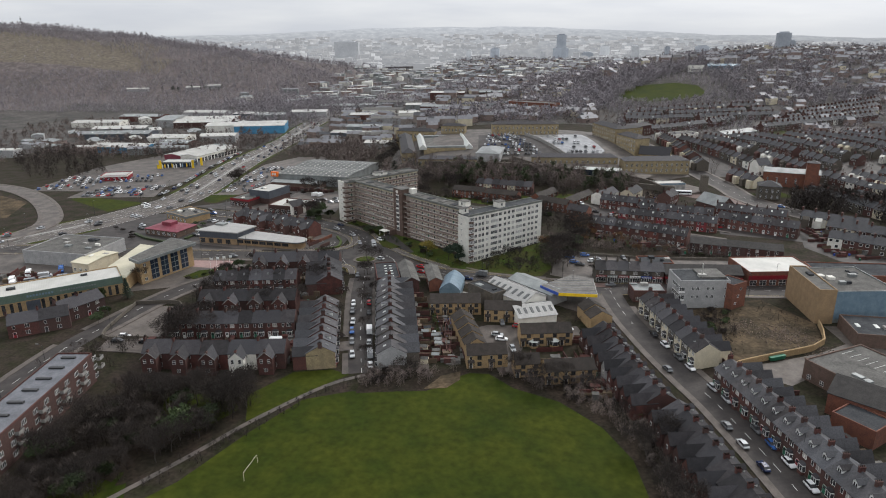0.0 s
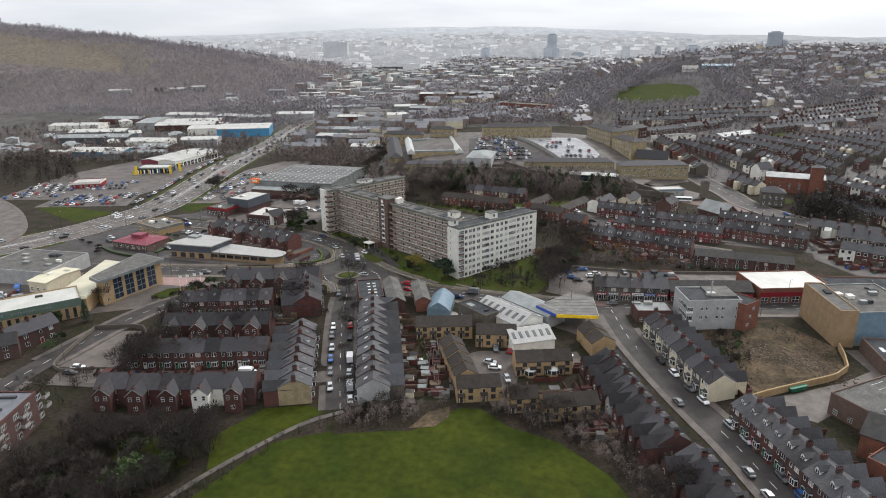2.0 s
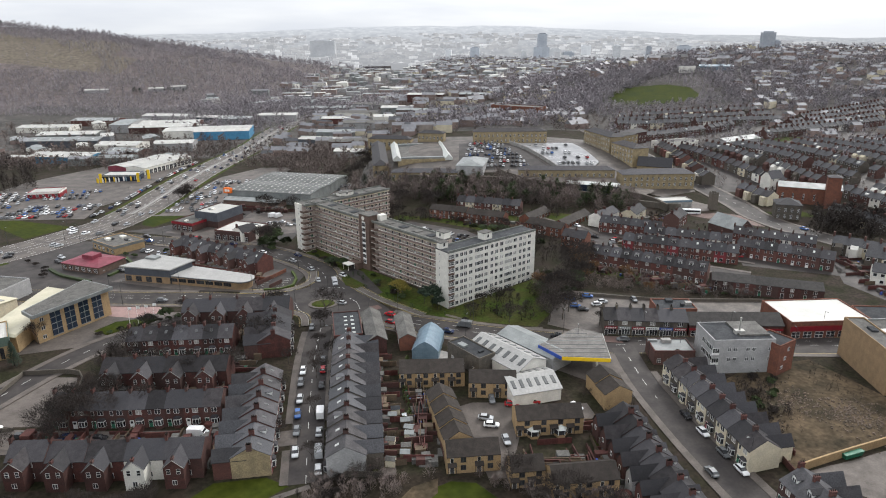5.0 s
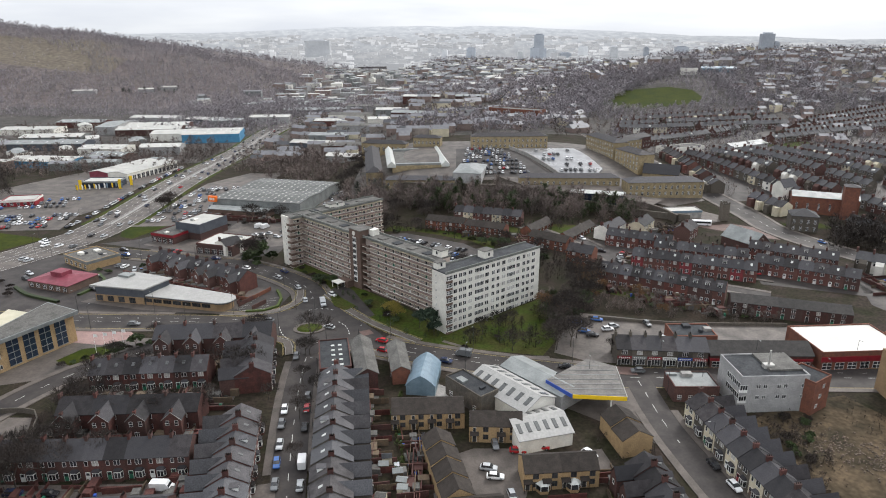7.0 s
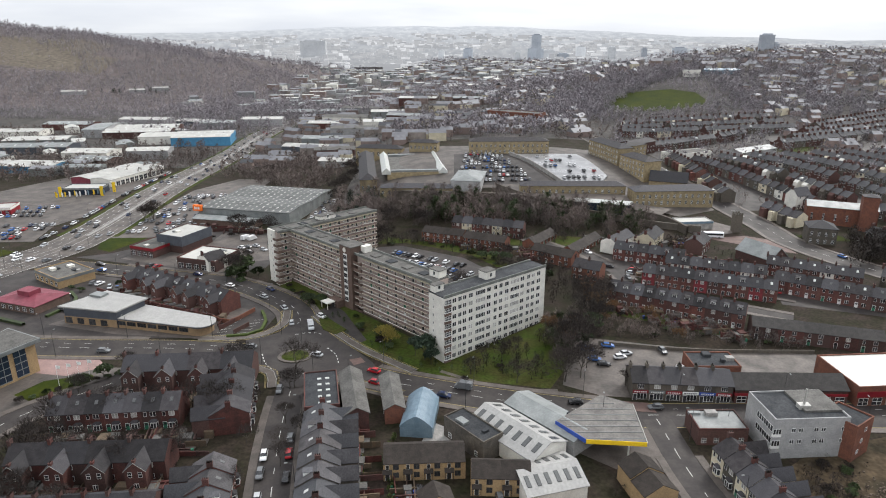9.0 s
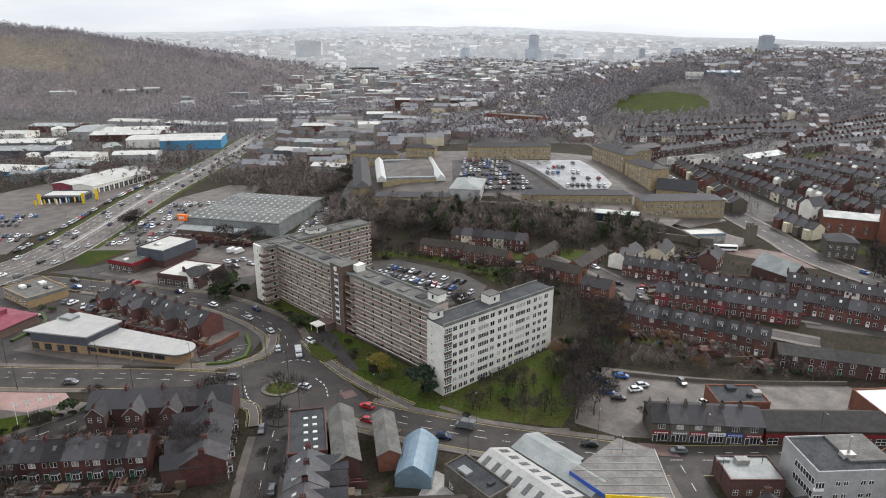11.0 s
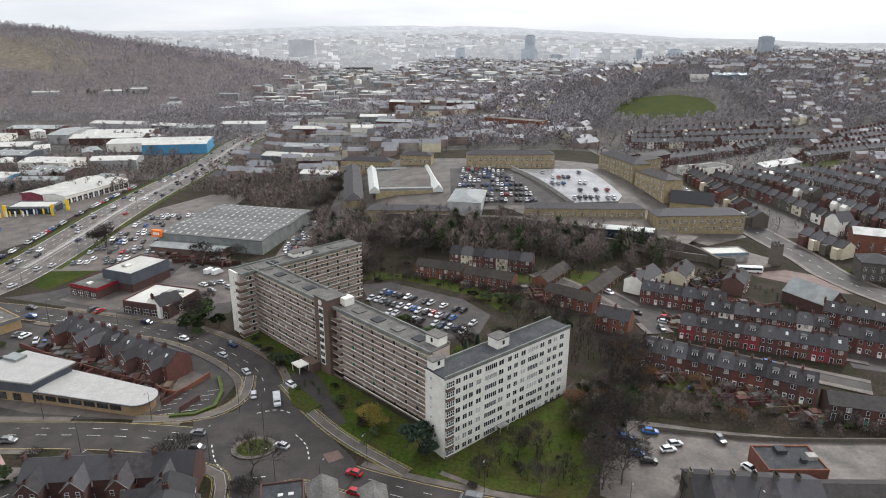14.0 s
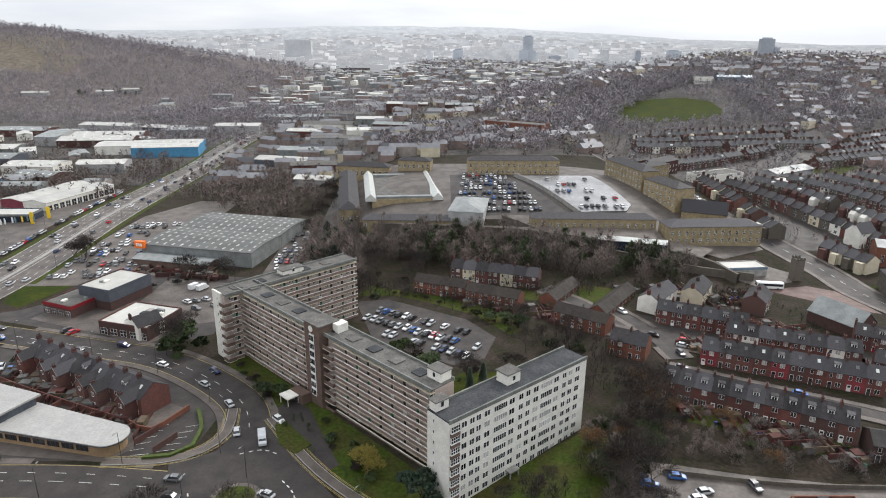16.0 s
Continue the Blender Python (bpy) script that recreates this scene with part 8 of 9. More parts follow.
# ---- the distant town ----
def town(name, n, area, seed, label, size=(8, 16), height=(5, 9), mats=None, density=None):
    """Far houses and sheds, joined: pitched and flat bodies too many to count."""
    r = random.Random(seed)
    wall, roof = Mesh(), Mesh()
    x0, x1, y0, y1 = area
    made = 0
    while made < n:
        x, y = r.uniform(x0, x1), r.uniform(y0, y1)
        if density and not density(x, y, r):
            continue
        made += 1
        a = round(noise.noise((x / 300, y / 300, 5)) * 4) * 0.5 + r.uniform(-0.08, 0.08)
        w, d, h = r.uniform(*size), r.uniform(6, 10) * size[0] / 8, r.uniform(*height)
        pitch = 0.3 if size[0] < 12 else 0.1
        z = far_land(x, y)
        ca, sa = math.cos(a), math.sin(a)

        def at(u, v, q):
            return (x + u * ca - v * sa, y + u * sa + v * ca, z + q)
        kind = r.randrange(6)
        ring = ((-w, -d), (w, -d), (w, d), (-w, d))
        wall.hull([at(u / 2, v / 2, -6) for u, v in ring], [at(u / 2, v / 2, h) for u, v in ring], kind)
        o = 0.4
        rk = r.randrange(4)
        if kind != 5 or size[0] < 12:
            e = [at((u + o * (1 if u > 0 else -1)) / 2, v / 2, h) for u, v in ring]
            g = [at(-w / 2, 0, h + d * pitch), at(w / 2, 0, h + d * pitch)]
            for f in ((e[0], e[1], g[1], g[0]), (e[2], e[3], g[0], g[1]), (e[1], e[2], g[1]), (e[3], e[0], g[0])):
                roof.poly(f, rk)
        else:
            roof.poly([at(u / 2, v / 2, h + 0.05) for u, v in ring], rk)
    wm, rm = mats
    tagged(new(name, wall.data(name, *wm)), label, "houses", "", "stuff")
    tagged(new(name.replace("walls", "roofs"), roof.data(name, *rm)), label.replace("walls", "roofs"), "houses", "", "stuff")


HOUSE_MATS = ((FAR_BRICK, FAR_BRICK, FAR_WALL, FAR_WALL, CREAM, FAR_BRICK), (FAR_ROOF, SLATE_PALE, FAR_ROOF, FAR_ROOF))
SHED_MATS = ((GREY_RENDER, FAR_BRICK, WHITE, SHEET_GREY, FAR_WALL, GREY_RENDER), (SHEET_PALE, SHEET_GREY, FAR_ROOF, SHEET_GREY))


def on_hill(x, y, r):
    return x > 300 + 40 * math.sin(y / 60) or y > 900


def off_moor(x, y, r):
    return x > -440 + 0.1 * (y - 1000) and moor(x, y) < 12


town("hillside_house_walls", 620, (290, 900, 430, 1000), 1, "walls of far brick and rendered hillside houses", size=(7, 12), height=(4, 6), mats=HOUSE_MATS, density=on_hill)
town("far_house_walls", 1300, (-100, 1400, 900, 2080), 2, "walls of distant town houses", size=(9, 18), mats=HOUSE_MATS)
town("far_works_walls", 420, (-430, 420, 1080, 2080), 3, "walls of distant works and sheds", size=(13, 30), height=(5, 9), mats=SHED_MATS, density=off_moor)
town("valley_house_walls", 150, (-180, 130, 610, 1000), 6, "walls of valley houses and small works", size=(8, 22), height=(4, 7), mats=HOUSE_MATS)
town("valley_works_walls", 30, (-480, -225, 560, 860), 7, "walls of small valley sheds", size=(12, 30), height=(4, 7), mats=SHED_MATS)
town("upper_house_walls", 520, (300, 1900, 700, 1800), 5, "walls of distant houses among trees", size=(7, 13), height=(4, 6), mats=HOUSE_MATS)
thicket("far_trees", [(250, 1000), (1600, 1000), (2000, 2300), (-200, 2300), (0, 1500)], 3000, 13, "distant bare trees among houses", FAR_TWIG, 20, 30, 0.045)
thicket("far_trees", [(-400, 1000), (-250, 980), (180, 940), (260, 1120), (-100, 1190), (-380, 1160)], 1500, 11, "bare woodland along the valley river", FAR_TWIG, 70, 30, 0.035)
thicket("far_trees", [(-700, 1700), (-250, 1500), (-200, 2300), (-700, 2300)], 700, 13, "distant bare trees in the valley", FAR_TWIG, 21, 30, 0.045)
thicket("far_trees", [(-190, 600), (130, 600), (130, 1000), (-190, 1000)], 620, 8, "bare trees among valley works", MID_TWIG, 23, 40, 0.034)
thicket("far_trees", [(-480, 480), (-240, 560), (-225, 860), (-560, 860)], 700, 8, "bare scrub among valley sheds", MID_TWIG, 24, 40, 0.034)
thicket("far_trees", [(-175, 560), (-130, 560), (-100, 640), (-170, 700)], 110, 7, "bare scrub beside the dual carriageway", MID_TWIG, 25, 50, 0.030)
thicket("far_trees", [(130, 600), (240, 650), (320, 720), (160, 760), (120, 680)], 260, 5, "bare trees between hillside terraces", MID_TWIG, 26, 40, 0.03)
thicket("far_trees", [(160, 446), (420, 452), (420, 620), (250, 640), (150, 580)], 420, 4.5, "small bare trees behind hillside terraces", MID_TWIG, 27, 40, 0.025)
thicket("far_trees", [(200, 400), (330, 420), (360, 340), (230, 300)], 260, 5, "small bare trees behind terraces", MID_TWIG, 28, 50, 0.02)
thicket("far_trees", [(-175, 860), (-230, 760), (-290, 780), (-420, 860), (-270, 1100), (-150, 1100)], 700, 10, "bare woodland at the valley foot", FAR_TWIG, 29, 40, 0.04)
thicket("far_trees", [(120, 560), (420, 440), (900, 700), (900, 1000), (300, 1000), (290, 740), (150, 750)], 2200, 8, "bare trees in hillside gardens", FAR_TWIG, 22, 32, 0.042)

# haze is put into the towers' colours, paler and bluer than bare cladding
TOWER_HAZE_GREY = mat("pale_grey_cladding", (0.36, 0.385, 0.42), (0.3, 0.325, 0.36), 30, 0.6, 0.1, 0.2)
TOWER_HAZE_PALE = mat("pale_tower_render", (0.581, 0.591, 0.6), (0.488, 0.498, 0.516), 30, 0.7, 0.1, 0.2)


def tower_block(x, y, w, d, h, material, label):
    t = thing("tower_block", x, y, tr.uniform(-8, 8), label, "tower block", "distant towers", z=0)
    m = Mesh()
    m.box(-w / 2, -d / 2, -40, w / 2, d / 2, h)
    part("wall", m.data("wall", material), t)
    m = Mesh()
    m.box(-w / 3, -d / 3, h, w / 3, d / 3, h + 3)
    part("plant_room", m.data("plant_room", material), t)


# the distant land as a backdrop beyond the built ground, haze painted as glow
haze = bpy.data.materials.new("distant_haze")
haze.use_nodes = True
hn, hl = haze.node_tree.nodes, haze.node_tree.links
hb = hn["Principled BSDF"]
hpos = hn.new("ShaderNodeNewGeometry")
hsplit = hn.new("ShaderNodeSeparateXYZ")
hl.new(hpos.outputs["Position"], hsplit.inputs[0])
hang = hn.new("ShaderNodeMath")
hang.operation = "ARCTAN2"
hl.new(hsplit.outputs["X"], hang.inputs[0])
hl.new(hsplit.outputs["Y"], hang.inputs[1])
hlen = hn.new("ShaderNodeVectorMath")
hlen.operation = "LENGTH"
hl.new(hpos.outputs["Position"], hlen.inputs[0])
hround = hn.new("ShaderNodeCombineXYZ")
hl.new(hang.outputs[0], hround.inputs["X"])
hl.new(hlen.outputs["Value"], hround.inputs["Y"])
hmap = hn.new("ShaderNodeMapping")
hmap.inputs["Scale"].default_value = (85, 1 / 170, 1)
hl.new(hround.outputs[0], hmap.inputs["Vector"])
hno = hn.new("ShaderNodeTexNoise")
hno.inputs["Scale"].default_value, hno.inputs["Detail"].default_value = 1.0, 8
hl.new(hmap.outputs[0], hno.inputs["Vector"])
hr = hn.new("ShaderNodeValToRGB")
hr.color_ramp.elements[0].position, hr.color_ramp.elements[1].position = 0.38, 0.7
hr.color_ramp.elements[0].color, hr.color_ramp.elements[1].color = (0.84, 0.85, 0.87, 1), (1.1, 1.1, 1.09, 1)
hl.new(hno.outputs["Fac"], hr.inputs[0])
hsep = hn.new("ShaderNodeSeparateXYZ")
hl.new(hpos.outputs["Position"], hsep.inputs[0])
# painted haze: the emitted colour pales and blues with height
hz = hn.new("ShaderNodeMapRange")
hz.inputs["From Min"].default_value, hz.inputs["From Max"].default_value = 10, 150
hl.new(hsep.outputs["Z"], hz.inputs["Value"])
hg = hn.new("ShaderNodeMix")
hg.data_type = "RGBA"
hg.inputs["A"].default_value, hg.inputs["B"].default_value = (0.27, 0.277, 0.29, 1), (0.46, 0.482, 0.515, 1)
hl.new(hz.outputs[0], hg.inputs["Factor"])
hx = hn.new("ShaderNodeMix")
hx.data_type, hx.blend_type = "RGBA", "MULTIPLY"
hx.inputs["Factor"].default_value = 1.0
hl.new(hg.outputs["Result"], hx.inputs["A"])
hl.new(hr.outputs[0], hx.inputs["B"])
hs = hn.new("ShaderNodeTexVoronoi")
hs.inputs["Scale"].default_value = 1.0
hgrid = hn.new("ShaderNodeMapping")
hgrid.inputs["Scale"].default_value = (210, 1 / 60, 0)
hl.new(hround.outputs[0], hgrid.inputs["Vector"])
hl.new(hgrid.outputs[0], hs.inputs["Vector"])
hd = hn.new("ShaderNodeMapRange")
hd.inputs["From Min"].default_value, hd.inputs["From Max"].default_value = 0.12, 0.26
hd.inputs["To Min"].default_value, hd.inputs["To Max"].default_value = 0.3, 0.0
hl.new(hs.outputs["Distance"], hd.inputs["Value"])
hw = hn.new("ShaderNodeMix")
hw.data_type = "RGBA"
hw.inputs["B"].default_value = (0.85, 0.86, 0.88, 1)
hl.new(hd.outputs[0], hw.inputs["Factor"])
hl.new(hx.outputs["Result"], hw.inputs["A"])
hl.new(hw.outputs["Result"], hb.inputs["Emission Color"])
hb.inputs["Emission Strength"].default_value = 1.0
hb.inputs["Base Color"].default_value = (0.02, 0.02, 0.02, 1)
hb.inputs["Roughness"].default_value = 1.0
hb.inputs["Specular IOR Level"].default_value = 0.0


def rise(dist, a):
    """Height of the far land at a distance and bearing: the city's floor, then long hills behind it."""
    x, y = dist * math.sin(a), dist * math.cos(a)
    u = (dist - 2100) / 2550
    top = 152 + 22 * noise.noise((a * 3.1, 1.7, 0)) + 12 * noise.noise((a * 9, 4.2, 0)) + 4 * noise.noise((a * 40, 2.2, 0)) - (72 if a > 0 else 44) * sm((abs(a) - 0.06) / 0.5)
    return 10 + (top - 10) * sm(u) + 9 * noise.noise((x / 300, y / 300, 2)) * (u < 1)


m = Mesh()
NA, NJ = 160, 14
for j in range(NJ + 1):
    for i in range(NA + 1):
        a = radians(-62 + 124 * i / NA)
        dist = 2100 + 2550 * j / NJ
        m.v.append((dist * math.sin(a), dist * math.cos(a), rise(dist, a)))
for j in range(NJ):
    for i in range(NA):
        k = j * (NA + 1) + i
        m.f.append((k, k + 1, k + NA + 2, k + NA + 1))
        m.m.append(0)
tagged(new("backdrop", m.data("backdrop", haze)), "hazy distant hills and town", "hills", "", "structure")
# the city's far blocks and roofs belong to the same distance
# no lamps here: the glow puts haze into the blocks' colour
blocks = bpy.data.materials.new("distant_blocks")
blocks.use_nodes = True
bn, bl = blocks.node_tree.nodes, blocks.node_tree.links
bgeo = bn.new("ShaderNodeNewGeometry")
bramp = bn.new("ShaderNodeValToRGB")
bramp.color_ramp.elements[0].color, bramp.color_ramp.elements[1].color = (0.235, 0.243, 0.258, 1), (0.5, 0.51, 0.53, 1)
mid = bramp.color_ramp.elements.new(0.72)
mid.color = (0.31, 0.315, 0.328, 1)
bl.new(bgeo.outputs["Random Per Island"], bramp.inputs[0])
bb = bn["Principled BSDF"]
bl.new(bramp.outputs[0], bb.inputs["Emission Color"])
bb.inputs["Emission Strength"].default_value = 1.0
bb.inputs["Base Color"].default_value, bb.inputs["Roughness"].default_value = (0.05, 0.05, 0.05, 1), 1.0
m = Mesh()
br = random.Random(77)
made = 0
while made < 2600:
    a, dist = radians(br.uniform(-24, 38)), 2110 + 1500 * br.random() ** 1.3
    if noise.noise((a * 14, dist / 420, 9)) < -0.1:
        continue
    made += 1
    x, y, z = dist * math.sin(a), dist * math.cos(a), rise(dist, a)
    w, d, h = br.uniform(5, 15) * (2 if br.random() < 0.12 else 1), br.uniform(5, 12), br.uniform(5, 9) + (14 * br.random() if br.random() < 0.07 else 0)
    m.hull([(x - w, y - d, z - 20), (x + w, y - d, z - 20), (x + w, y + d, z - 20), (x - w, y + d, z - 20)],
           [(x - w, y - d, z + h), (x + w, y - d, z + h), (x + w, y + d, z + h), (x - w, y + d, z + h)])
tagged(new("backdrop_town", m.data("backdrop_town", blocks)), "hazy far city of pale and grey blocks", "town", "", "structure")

# ---- street furniture, fences, walls ----
def lamp_post(x, y, rz, h=9.0):
    def build():
        m = Mesh()
        m.rod((0, 0, 0), (0, 0, h), 0.09, 0.05, 6)
        m.rod((0, 0, h), (1.4, 0, h + 0.35), 0.045, 0.04, 5)
        return m.data("post", GUTTER)

    def head():
        m = Mesh()
        m.box(1.2, -0.12, h + 0.3, 1.9, 0.12, h + 0.42)
        return m.data("lantern", SHEET_GREY)
    t = thing("street_lamp", x, y, rz, "slim dark street lamp beside the road", "street lamp", "street lamps")
    part("post", cached("lamp_post", build), t)
    part("lantern", cached("lamp_head", head), t)


for key, off, gap, start in (("main", 7.2, 30, 190), ("main", -7.2, 34, 205), ("north", 7.0, 28, 12), ("hill_road", 5.2, 26, 10), ("street", -5.6, 26, 8), ("dual", 14.6, 36, 60), ("dual", -14.6, 36, 80), ("tram", 7, 30, 180), ("lower", -5, 28, 70)):
    line = curve(ROADS[key][0], 1.0)
    side = offsets(line)
    t = start
    while t < min(len(line) - 2, start + 420):
        p = line[t] + side[t] * off
        q = -side[t] * (1 if off > 0 else -1)
        lamp_post(p.x, p.y, math.degrees(math.atan2(q.y, q.x)))
        t += gap


def wall_run(name, pts, h, w, material, label, category="wall"):
    ribbon(name, pts, -w / 2, w / 2, material, h, h + 0.4, label=label, category=category, kind="")


wall_run("garden_wall", [(81, 183), (95, 188.5), (111, 195), (117, 200), (120, 207), (122.5, 215)], 2.2, 0.4, BRICK_BUFF, "curving buff block wall round waste ground")
wall_run("low_wall", [(-129, 227), (-127, 199), (-114, 199)], 1.4, 0.3, STONE_DARK, "low sooty stone wall round a bare lot")
wall_run("low_wall", [(-129, 227), (-112, 227.5), (-106, 214)], 1.6, 0.3, STONE_DARK, "low sooty stone wall round a bare lot")
wall_run("low_wall", [(-26, 184.6), (-16, 184.4)], 1.5, 0.3, STONE_DARK, "low stone wall at a street end")
wall_run("hedge", [(42, 176), (46, 166), (47, 158)], 1.8, 1.2, HEDGE, "clipped bright green garden hedge", "hedge")
wall_run("hedge", [(-176, 320), (-166, 312), (-150, 305)], 1.0, 1.4, IVY, "dark clipped hedge before a restaurant", "hedge")
wall_run("hedge", [(-146, 312), (-143, 326), (-150, 336)], 0.9, 1.2, IVY, "dark clipped hedge beside parked cars", "hedge")
wall_run("hedge", [(-75, 295.6), (-68.5, 296.6), (-64.5, 300.6), (-64.8, 308), (-68.6, 317)], 1.0, 1.0, HEDGE, "yellow-green hedge round a forecourt", "hedge")
wall_run("garden_wall", [(-85, 311), (-77.5, 307), (-71.5, 318)], 1.6, 0.3, BRICK_NEW, "red brick garden wall")
wall_run("parapet", [(50, 289), (80, 284), (118, 283)], 1.2, 0.3, STONE_DARK, "low wall along a car park")


def fence(p0, p1, n, material, label, h=1.7):
    a, b = Vector((*p0, 0)), Vector((*p1, 0))
    rz = math.degrees(math.atan2((b - a).y, (b - a).x))
    w = (b - a).length / n
    t = thing("fence", a.x, a.y, rz, label, "fence", "garden fences")
    for k in range(n):
        q = a + (b - a) * (k + 0.5) / n

        def build():
            m = Mesh()
            ring = [(0, -0.07), (0.1, -0.07)]
            for i in range(6):
                ring += [(0.12 + i * (w - 0.14) / 6, -0.02 - 0.03 * (i % 2)), (0.11 + (i + 1) * (w - 0.14) / 6, -0.02 - 0.03 * (i % 2))]
            ring += [(w, 0.03), (0, 0.03)]
            m.hull([(x, y, -0.3) for x, y in ring], [(x, y, h) for x, y in ring])
            return m.data("panel", material)
        part("panel", cached(("fence", round(w, 1), material.name, h), build), t, pose(k * w, 0, terr(q.x, q.y) - terr(a.x, a.y)))


for k in range(9):
    y = 188 + 5.6 * k
    x = -20.2 - 0.135 * (y - 184)
    fence((x + 3.6, y), (x + 10, y + 0.8), 3, (TIMBER, RED_TIMBER, TIMBER, RED_TIMBER)[k % 4], "weathered timber garden fence" if k % 2 == 0 else "red-stained timber garden fence")
fence((22, 196.3), (31, 197.2), 5, RED_TIMBER, "red-stained timber garden fence")
fence((-9.5, 222), (-10, 192), 12, TIMBER, "weathered timber garden fence")
fence((36, 199), (38, 180), 8, TIMBER, "weathered timber garden fence")
fence((40, 205), (42, 182), 8, TIMBER, "weathered timber garden fence")
for k in range(14):
    r = random.Random(700 + k)
    x, y = (-14 + r.uniform(-3, 3), 188 + 2.5 * k) if k < 9 else (39 + r.uniform(-3, 3), 183 + 4 * (k - 9))
    sh = thing("garden_shed", x, y, r.uniform(-10, 10), "small garden shed with a felt roof", "shed", "garden sheds")
    m = Mesh()
    m.gable(0, 2.4, 0, 1.9, -0.3, 1.9, 2.4)
    part("wall", m.data("wall", r.choice((TIMBER, TIMBER, CREAM))), sh)
    m = Mesh()
    m.roof(0, 2.4, 0, 1.9, 1.9, 2.4, 0.06, 0.12, 0.1)
    part("roof", m.data("roof", r.choice((FELT, FELT_DARK, SHEET_GREY))), sh)
goal = thing("goal", -54, 129, 82, "white metal football goal on grass", "goal")
m = Mesh()
m.rod((0, 0, 0), (0, 0, 2.3), 0.05, 0.05, 6)
part("post", m.data("post", CREAM), goal)
part("post", m.data("post", CREAM), goal, pose(7.2, 0, 0))
m = Mesh()
m.rod((0, 0, 2.3), (7.2, 0, 2.3), 0.05, 0.05, 6)
part("crossbar", m.data("crossbar", CREAM), goal)
for k in range(4):
    f = thing("flagpole", -113 + 2.4 * k, 262 + 1.2 * k, 0, "white flagpole with a pale flag", "flagpole", "flags before the offices")
    m = Mesh()
    m.rod((0, 0, 0), (0, 0, 7.5), 0.07, 0.04, 6)
    part("pole", m.data("pole", FRAME), f)
    m = Mesh()
    for i in range(6):
        x0, x1 = 0.05 + 0.2 * i, 0.25 + 0.2 * i
        m.hull([(x0, 0.08 * math.sin(i), 6.3), (x1, 0.08 * math.sin(i + 1), 6.3), (x1, 0.08 * math.sin(i + 1) + 0.01, 6.3), (x0, 0.08 * math.sin(i) + 0.01, 6.3)],
               [(x0, 0.08 * math.sin(i), 7.3), (x1, 0.08 * math.sin(i + 1), 7.3), (x1, 0.08 * math.sin(i + 1) + 0.01, 7.3), (x0, 0.08 * math.sin(i) + 0.01, 7.3)])
    part("flag", m.data("flag", FRAME), f)
for k in range(14):
    r = random.Random(800 + k)
    f = thing("display_flag", -246 + 2.0 * k + r.uniform(-0.5, 0.5), 492 + 0.9 * k + r.uniform(-2, 2), 15, "tall feather flag outside a car dealer", "flag", "dealer flags")
    m = Mesh()
    m.rod((0, 0, 0), (0, 0, 4.6), 0.05, 0.03, 5)
    part("pole", m.data("pole", GUTTER), f)
    m = Mesh()
    ring = [(0.05, 1.2), (0.85, 1.4), (0.95, 3.6), (0.6, 4.4), (0.05, 4.6)]
    m.hull([(x, -0.02, z) for x, z in ring], [(x, 0.02, z) for x, z in ring])
    part("flag", m.data("flag", r.choice((YELLOW, FRAME, FRAME, YELLOW, BLUE_ROOF))), f)
skip_ = thing("container", 94, 186.6, 20, "green metal skip beside a wall", "skip")
m = Mesh()
m.hull([(0.4, 0.2, 0.2), (5.6, 0.2, 0.2), (5.6, 1.7, 0.2), (0.4, 1.7, 0.2)], [(0, 0, 1.5), (6, 0, 1.5), (6, 1.9, 1.5), (0, 1.9, 1.5)])
part("body", m.data("body", GREEN_PAINT), skip_)
for x0, x1, top, pale_ in ((308, 342, 103, 0), (296, 351, 58, 0), (810, 854, 60, 0), (859, 878, 54, 1), (887, 906, 56, 1), (918, 937, 52, 1), (947, 971, 55, 1), (250, 268, 44, 1), (352, 392, 52, 1),
                           (983, 1003, 53, 1), (579, 606, 62, 1), (466, 500, 63, 1), (68, 101, 57, 0), (-508, -416, 83, 1), (1017, 1051, 59, 1), (700, 716, 58, 0), (-20, 0, 50, 1), (402, 440, 40, 0)):
    tower_block((x0 + x1) / 2, 2500, x1 - x0, 20, top, TOWER_HAZE_PALE if pale_ else TOWER_HAZE_GREY, "haze-pale distant tower block" if pale_ else "haze-grey distant tower block of offices")
for x0, x1, top in ((764, 795, 102), (795, 808, 82)):
    tower_block((x0 + x1) / 2, 1746, x1 - x0, 16, top, TOWER_HAZE_GREY, "tall haze-grey tower block on the hill")
tower_block(822, 1760, 44, 16, 66, TOWER_HAZE_GREY, "low haze-grey slab beside towers")
for x0, x1, top in ((516, 549, 13), (583, 619, 14), (660, 690, 20), (700, 720, 22), (726, 748, 22), (830, 850, 21), (860, 876, 20)):
    tower_block((x0 + x1) / 2 * 0.76, 1900, (x1 - x0) * 0.76, 16, top + 22, TOWER_HAZE_PALE, "haze-pale distant tower block")
mast = thing("radio_mast", -1003, 1490, 0, "thin lattice mast on a hilltop", "mast", z=far_land(-1003, 1490))
m = Mesh()
m.rod((0, 0, -2), (0, 0, 24), 0.9, 0.3, 4)
m.box(-1.5, -1, 16, 1.5, 1, 18)
part("lattice", m.data("lattice", GUTTER), mast)


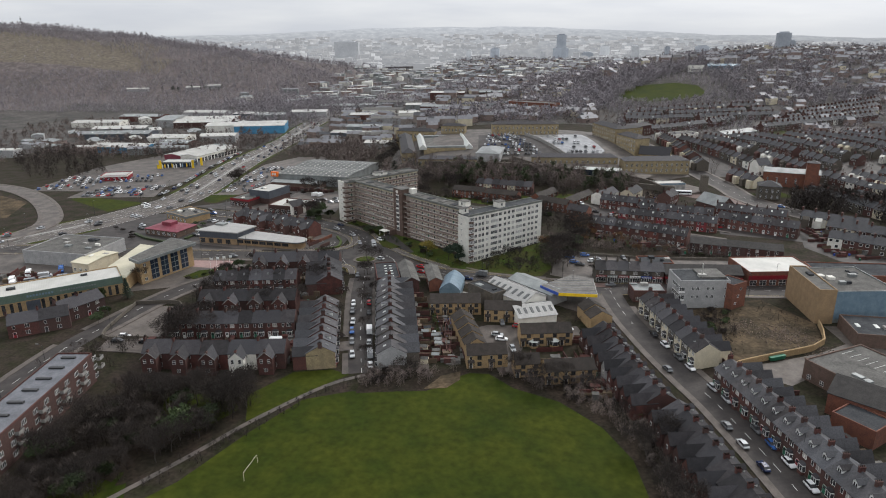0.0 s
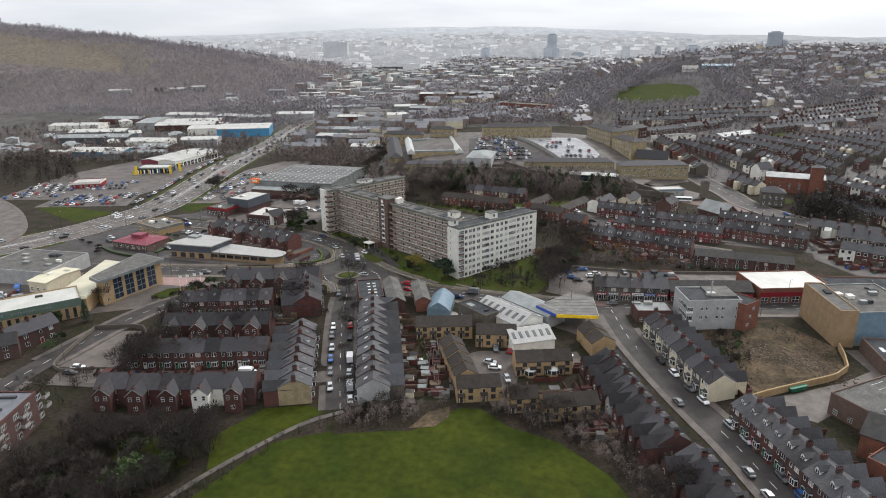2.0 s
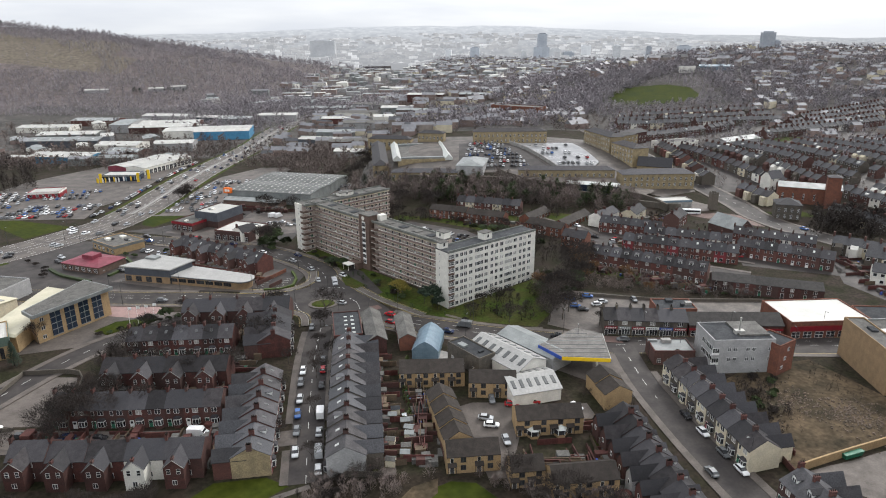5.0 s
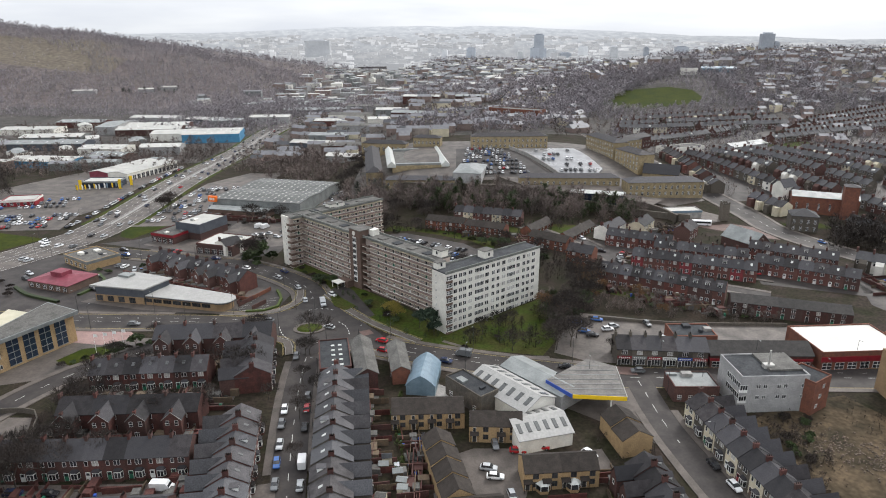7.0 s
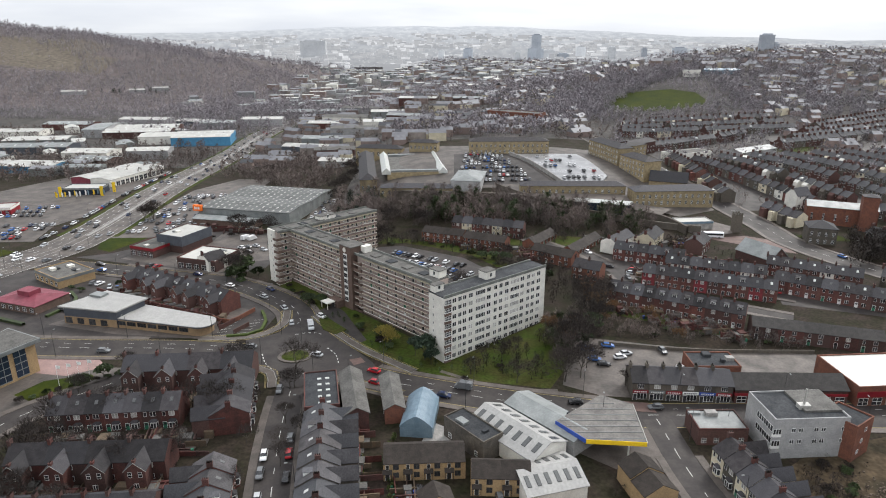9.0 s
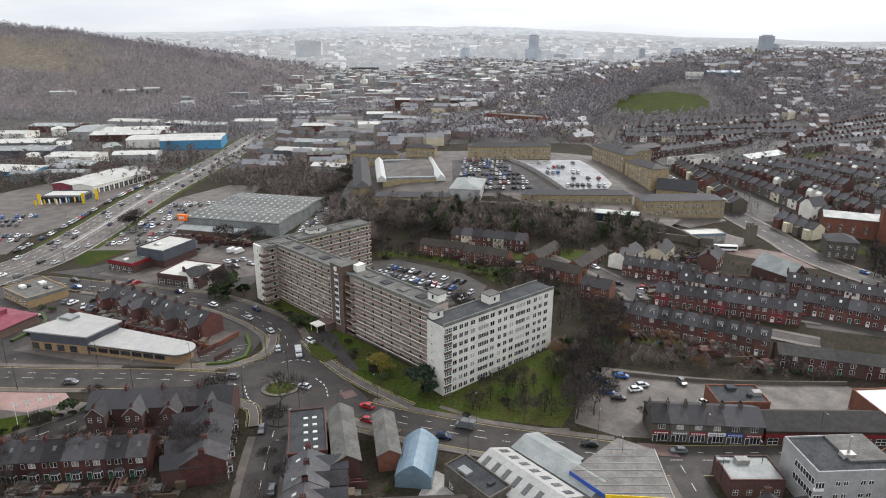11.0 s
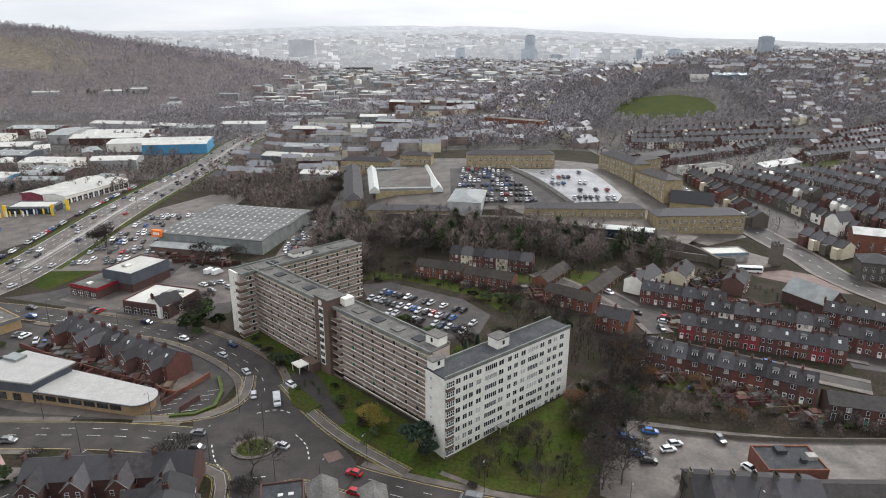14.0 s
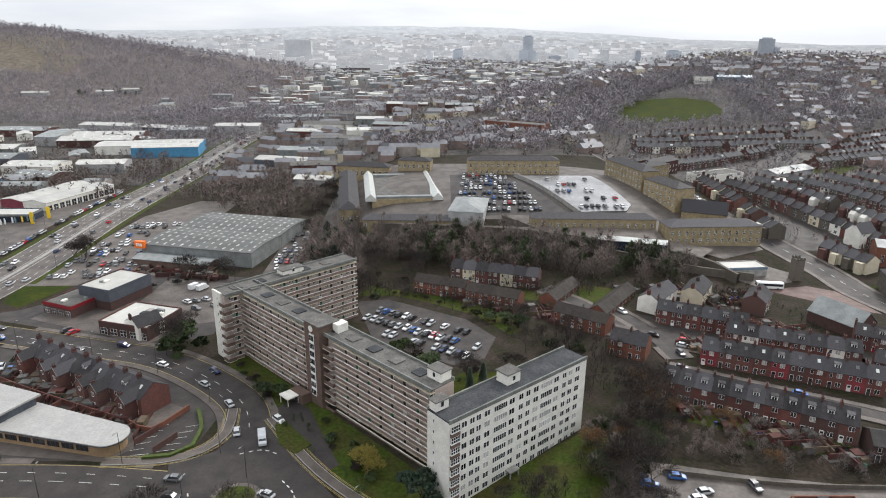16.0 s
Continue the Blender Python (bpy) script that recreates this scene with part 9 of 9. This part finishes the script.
def yards(pts, n, seed, label):
    """Yard walls, bins, small sheds and steps behind the terraces, too many to tell apart."""
    r = random.Random(seed)
    m = Mesh()
    xs, ys = [p[0] for p in pts], [p[1] for p in pts]
    made = 0
    while made < n:
        x, y = r.uniform(min(xs), max(xs)), r.uniform(min(ys), max(ys))
        if not inside(x, y, pts):
            continue
        made += 1
        z, k = terr(x, y), r.random()
        a = radians(r.choice((0, 90)) + 5 + r.uniform(-6, 6))
        if k < 0.4:
            w, d, h, c = r.uniform(2, 6), 0.12, r.uniform(1.0, 1.9), r.choice((0, 0, 1, 2))
        elif k < 0.65:
            w, d, h, c = r.uniform(0.9, 1.8), r.uniform(0.8, 1.3), r.uniform(1.2, 2.1), r.choice((1, 4, 4, 0))
        elif k < 0.85:
            w, d, h, c = 0.3, 0.35, 1.05, r.choice((5, 6, 7))
        else:
            w, d, h, c = r.uniform(0.8, 2.2), r.uniform(0.8, 2.0), 0.12, r.choice((4, 4, 8))
        ca, sa = math.cos(a), math.sin(a)
        ring = [(x + u * ca - v * sa, y + u * sa + v * ca) for u, v in ((-w, -d), (w, -d), (w, d), (-w, d))]
        m.hull([(p, q, z - 0.5) for p, q in ring], [(p, q, z + h) for p, q in ring], c)
    tagged(new("yard_clutter", m.data("yard_clutter", BRICK, TIMBER, RED_TIMBER, SHEET_PALE, FELT, GUTTER, GREEN_PAINT, BLUE_PAINT, PAVING)), label, "yard clutter", "", "stuff")


yards([(-15, 186), (-22, 240), (-27, 240), (-19, 186)], 110, 1, "yard walls, bins and sheds behind stone terraces")
yards([(-110, 188), (-110, 199), (-56, 201), (-56, 194)], 60, 2, "yard walls and bins along a back street")
yards([(-104, 210), (-104, 218), (-64, 219), (-64, 211)], 110, 3, "yard walls and bins between terraces")
yards([(-104, 228), (-104, 238), (-60, 240), (-62, 230)], 110, 4, "yard walls and bins between terraces")
yards([(-98, 250), (-98, 260), (-60, 262), (-62, 252)], 90, 5, "yard walls and bins between terraces")
yards([(-62, 188), (-68, 222), (-58, 222), (-53, 188)], 90, 6, "yard walls and bins behind terraces")
yards([(36, 168), (38, 206), (46, 204), (48, 168)], 110, 7, "garden walls, sheds and bins behind houses")
yards([(78, 186), (72, 226), (76, 228), (84, 188)], 60, 8, "garden walls and sheds behind terraces")
yards([(82, 176), (96, 90), (104, 90), (90, 174)], 130, 9, "garden walls and sheds behind terraces")
yards([(-8, 188), (-14, 220), (-8, 220), (0, 190)], 60, 10, "garden fences and sheds in the close")
yards([(16, 190), (36, 192), (38, 186), (18, 184)], 50, 11, "garden fences and sheds in the close")
yards([(62, 312), (100, 290), (104, 296), (64, 320)], 90, 12, "garden walls below brick terraces")
yards([(76, 352), (104, 340), (128, 330), (126, 336), (80, 360)], 90, 13, "yard walls and bins between terraces")
yards([(-103, 324), (-84, 315), (-80, 309), (-104, 321), (-130, 335)], 70, 14, "yard walls and bins before terraces")
yards([(8, 396), (44, 380), (60, 372), (50, 366), (8, 388)], 80, 15, "garden fences and sheds behind the flats")


def rubble(pts, n, seed, label):
    """Broken brick and stones strewn over waste ground."""
    r = random.Random(seed)
    m = Mesh()
    while n:
        x, y = r.gauss(pts[0], pts[2]), r.gauss(pts[1], pts[3])
        n -= 1
        s, z, a = r.uniform(0.12, 0.5), terr(x, y), r.uniform(0, 3)
        ring = [(x + s * q * math.cos(a + t), y + s * q * math.sin(a + t)) for t, q in ((0, 1), (1.3, 0.8), (2.9, 1.1), (4.4, 0.7))]
        m.hull([(p, q, z) for p, q in ring], [(x + (p - x) * 0.6, y + (q - y) * 0.6, z + 0.1 + s * 0.6) for p, q in ring])
    tagged(new("rubble", m.data("rubble", RUBBLE)), label, "rubble", "", "stuff")


rubble((108, 206, 5.0, 4.5), 600, 3, "pale broken brick strewn on waste ground")
rubble((95, 214, 5.0, 4.0), 260, 4, "broken stones among weeds on waste ground")
rubble((112, 192, 5.0, 2.0), 60, 5, "loose stones in a service yard")
for x, y in ((21.5, 199.8), (28.5, 200.4)):
    c = thing("conservatory", x, y, 5, "small white glazed conservatory with a pointed roof", "conservatory", "conservatories in the close")
    ring = [(1.7 * math.cos(radians(60 * k)), 1.5 * math.sin(radians(60 * k))) for k in range(6)]
    m = Mesh()
    m.hull([(p, q, -0.3) for p, q in ring], [(p, q, 0.7) for p, q in ring])
    part("base", m.data("base", BRICK_BUFF), c)
    m = Mesh()
    m.hull([(p, q, 0.7) for p, q in ring], [(p, q, 2.1) for p, q in ring], 0)
    part("glazing", m.data("glazing", GLASS), c)
    for p, q in ring:
        m = Mesh()
        m.rod((p, q, 0.7), (p, q, 2.15), 0.07, 0.07, 5)
        part("post", m.data("post", FRAME), c)
    m = Mesh()
    m.hull([(1.1 * p, 1.1 * q, 2.1) for p, q in ring], [(0.06 * p, 0.06 * q, 3.0) for p, q in ring])
    part("roof", m.data("roof", SKYLIGHT), c)
wall_run("yard_wall", [(-140, 337), (-122, 327.5), (-102, 318), (-86, 311)], 1.9, 0.3, BRICK_WARM, "red brick back yard wall of a terrace")
for k in range(8):
    x, y = -112 + 6.0 * k, 326.6 - 3.1 * k
    wall_run("yard_wall", [(x, y), (x - 3.4, y - 6.6)], 1.7, 0.25, BRICK_WARM, "red brick wall between back yards")
wall_run("retaining_wall", [(30, 470), (61, 444), (84, 432), (106, 421), (130, 413)], 3.4, 0.8, STONE_DARK, "long sooty stone retaining wall below the barracks")
yards([(-128, 341), (-83, 315), (-86, 311), (-133, 335)], 120, 16, "sheds, bins and steps in back yards")
yards([(60, 408), (128, 400), (124, 390), (108, 384), (84, 398)], 80, 17, "garden sheds and walls below the slope")
yards([(170, 336), (200, 300), (196, 280), (166, 286)], 80, 18, "yard walls and sheds behind terraces")
yards([(-134, 426), (-96, 417), (-94, 423), (-132, 433)], 70, 20, "garden goods on display before a store")
yards([(-206, 232), (-176, 246), (-172, 258), (-204, 262)], 50, 21, "crates and bins in a depot yard")
yards([(104, 376), (128, 364), (120, 356), (98, 368)], 50, 23, "yard walls, sheds and bins between terraces")


def bus(x, y, rz):
    """A single-deck bus: body, roof, glazing and wheels."""
    t = thing("bus", x, y, rz, "white single-deck bus at the bus station", "bus")
    m = Mesh()
    ring = [(-1.2, 0.45), (1.2, 0.45), (1.25, 1.4), (1.2, 2.6), (0.95, 2.95), (-0.95, 2.95), (-1.2, 2.6), (-1.25, 1.4)]
    m.hull([(px, -5.2, pz) for px, pz in ring], [(px, 5.2, pz) for px, pz in ring])
    part("body", m.data("body", CAR_PAINT["white"]), t)
    for sx in (-1, 1):
        m = Mesh()
        m.box(min(sx * 1.2, sx * 1.28), -4.8, 1.5, max(sx * 1.2, sx * 1.28), 4.8, 2.45)
        part("side_glazing", m.data("side_glazing", GLASS), t)
    for y0, y1 in ((-5.26, -5.18), (5.18, 5.26)):
        m = Mesh()
        m.box(-1.0, y0, 1.3, 1.0, y1, 2.6)
        part("windscreen", m.data("windscreen", GLASS), t)
    for wx in (-1.1, 1.1):
        for wy in (-3.2, 3.0):
            part("wheel", cached("wheel", wheel_mesh), t, pose(wx, wy, 0.45) @ Matrix.Scale(1.45, 4))


bus(133, 405.5, 82)
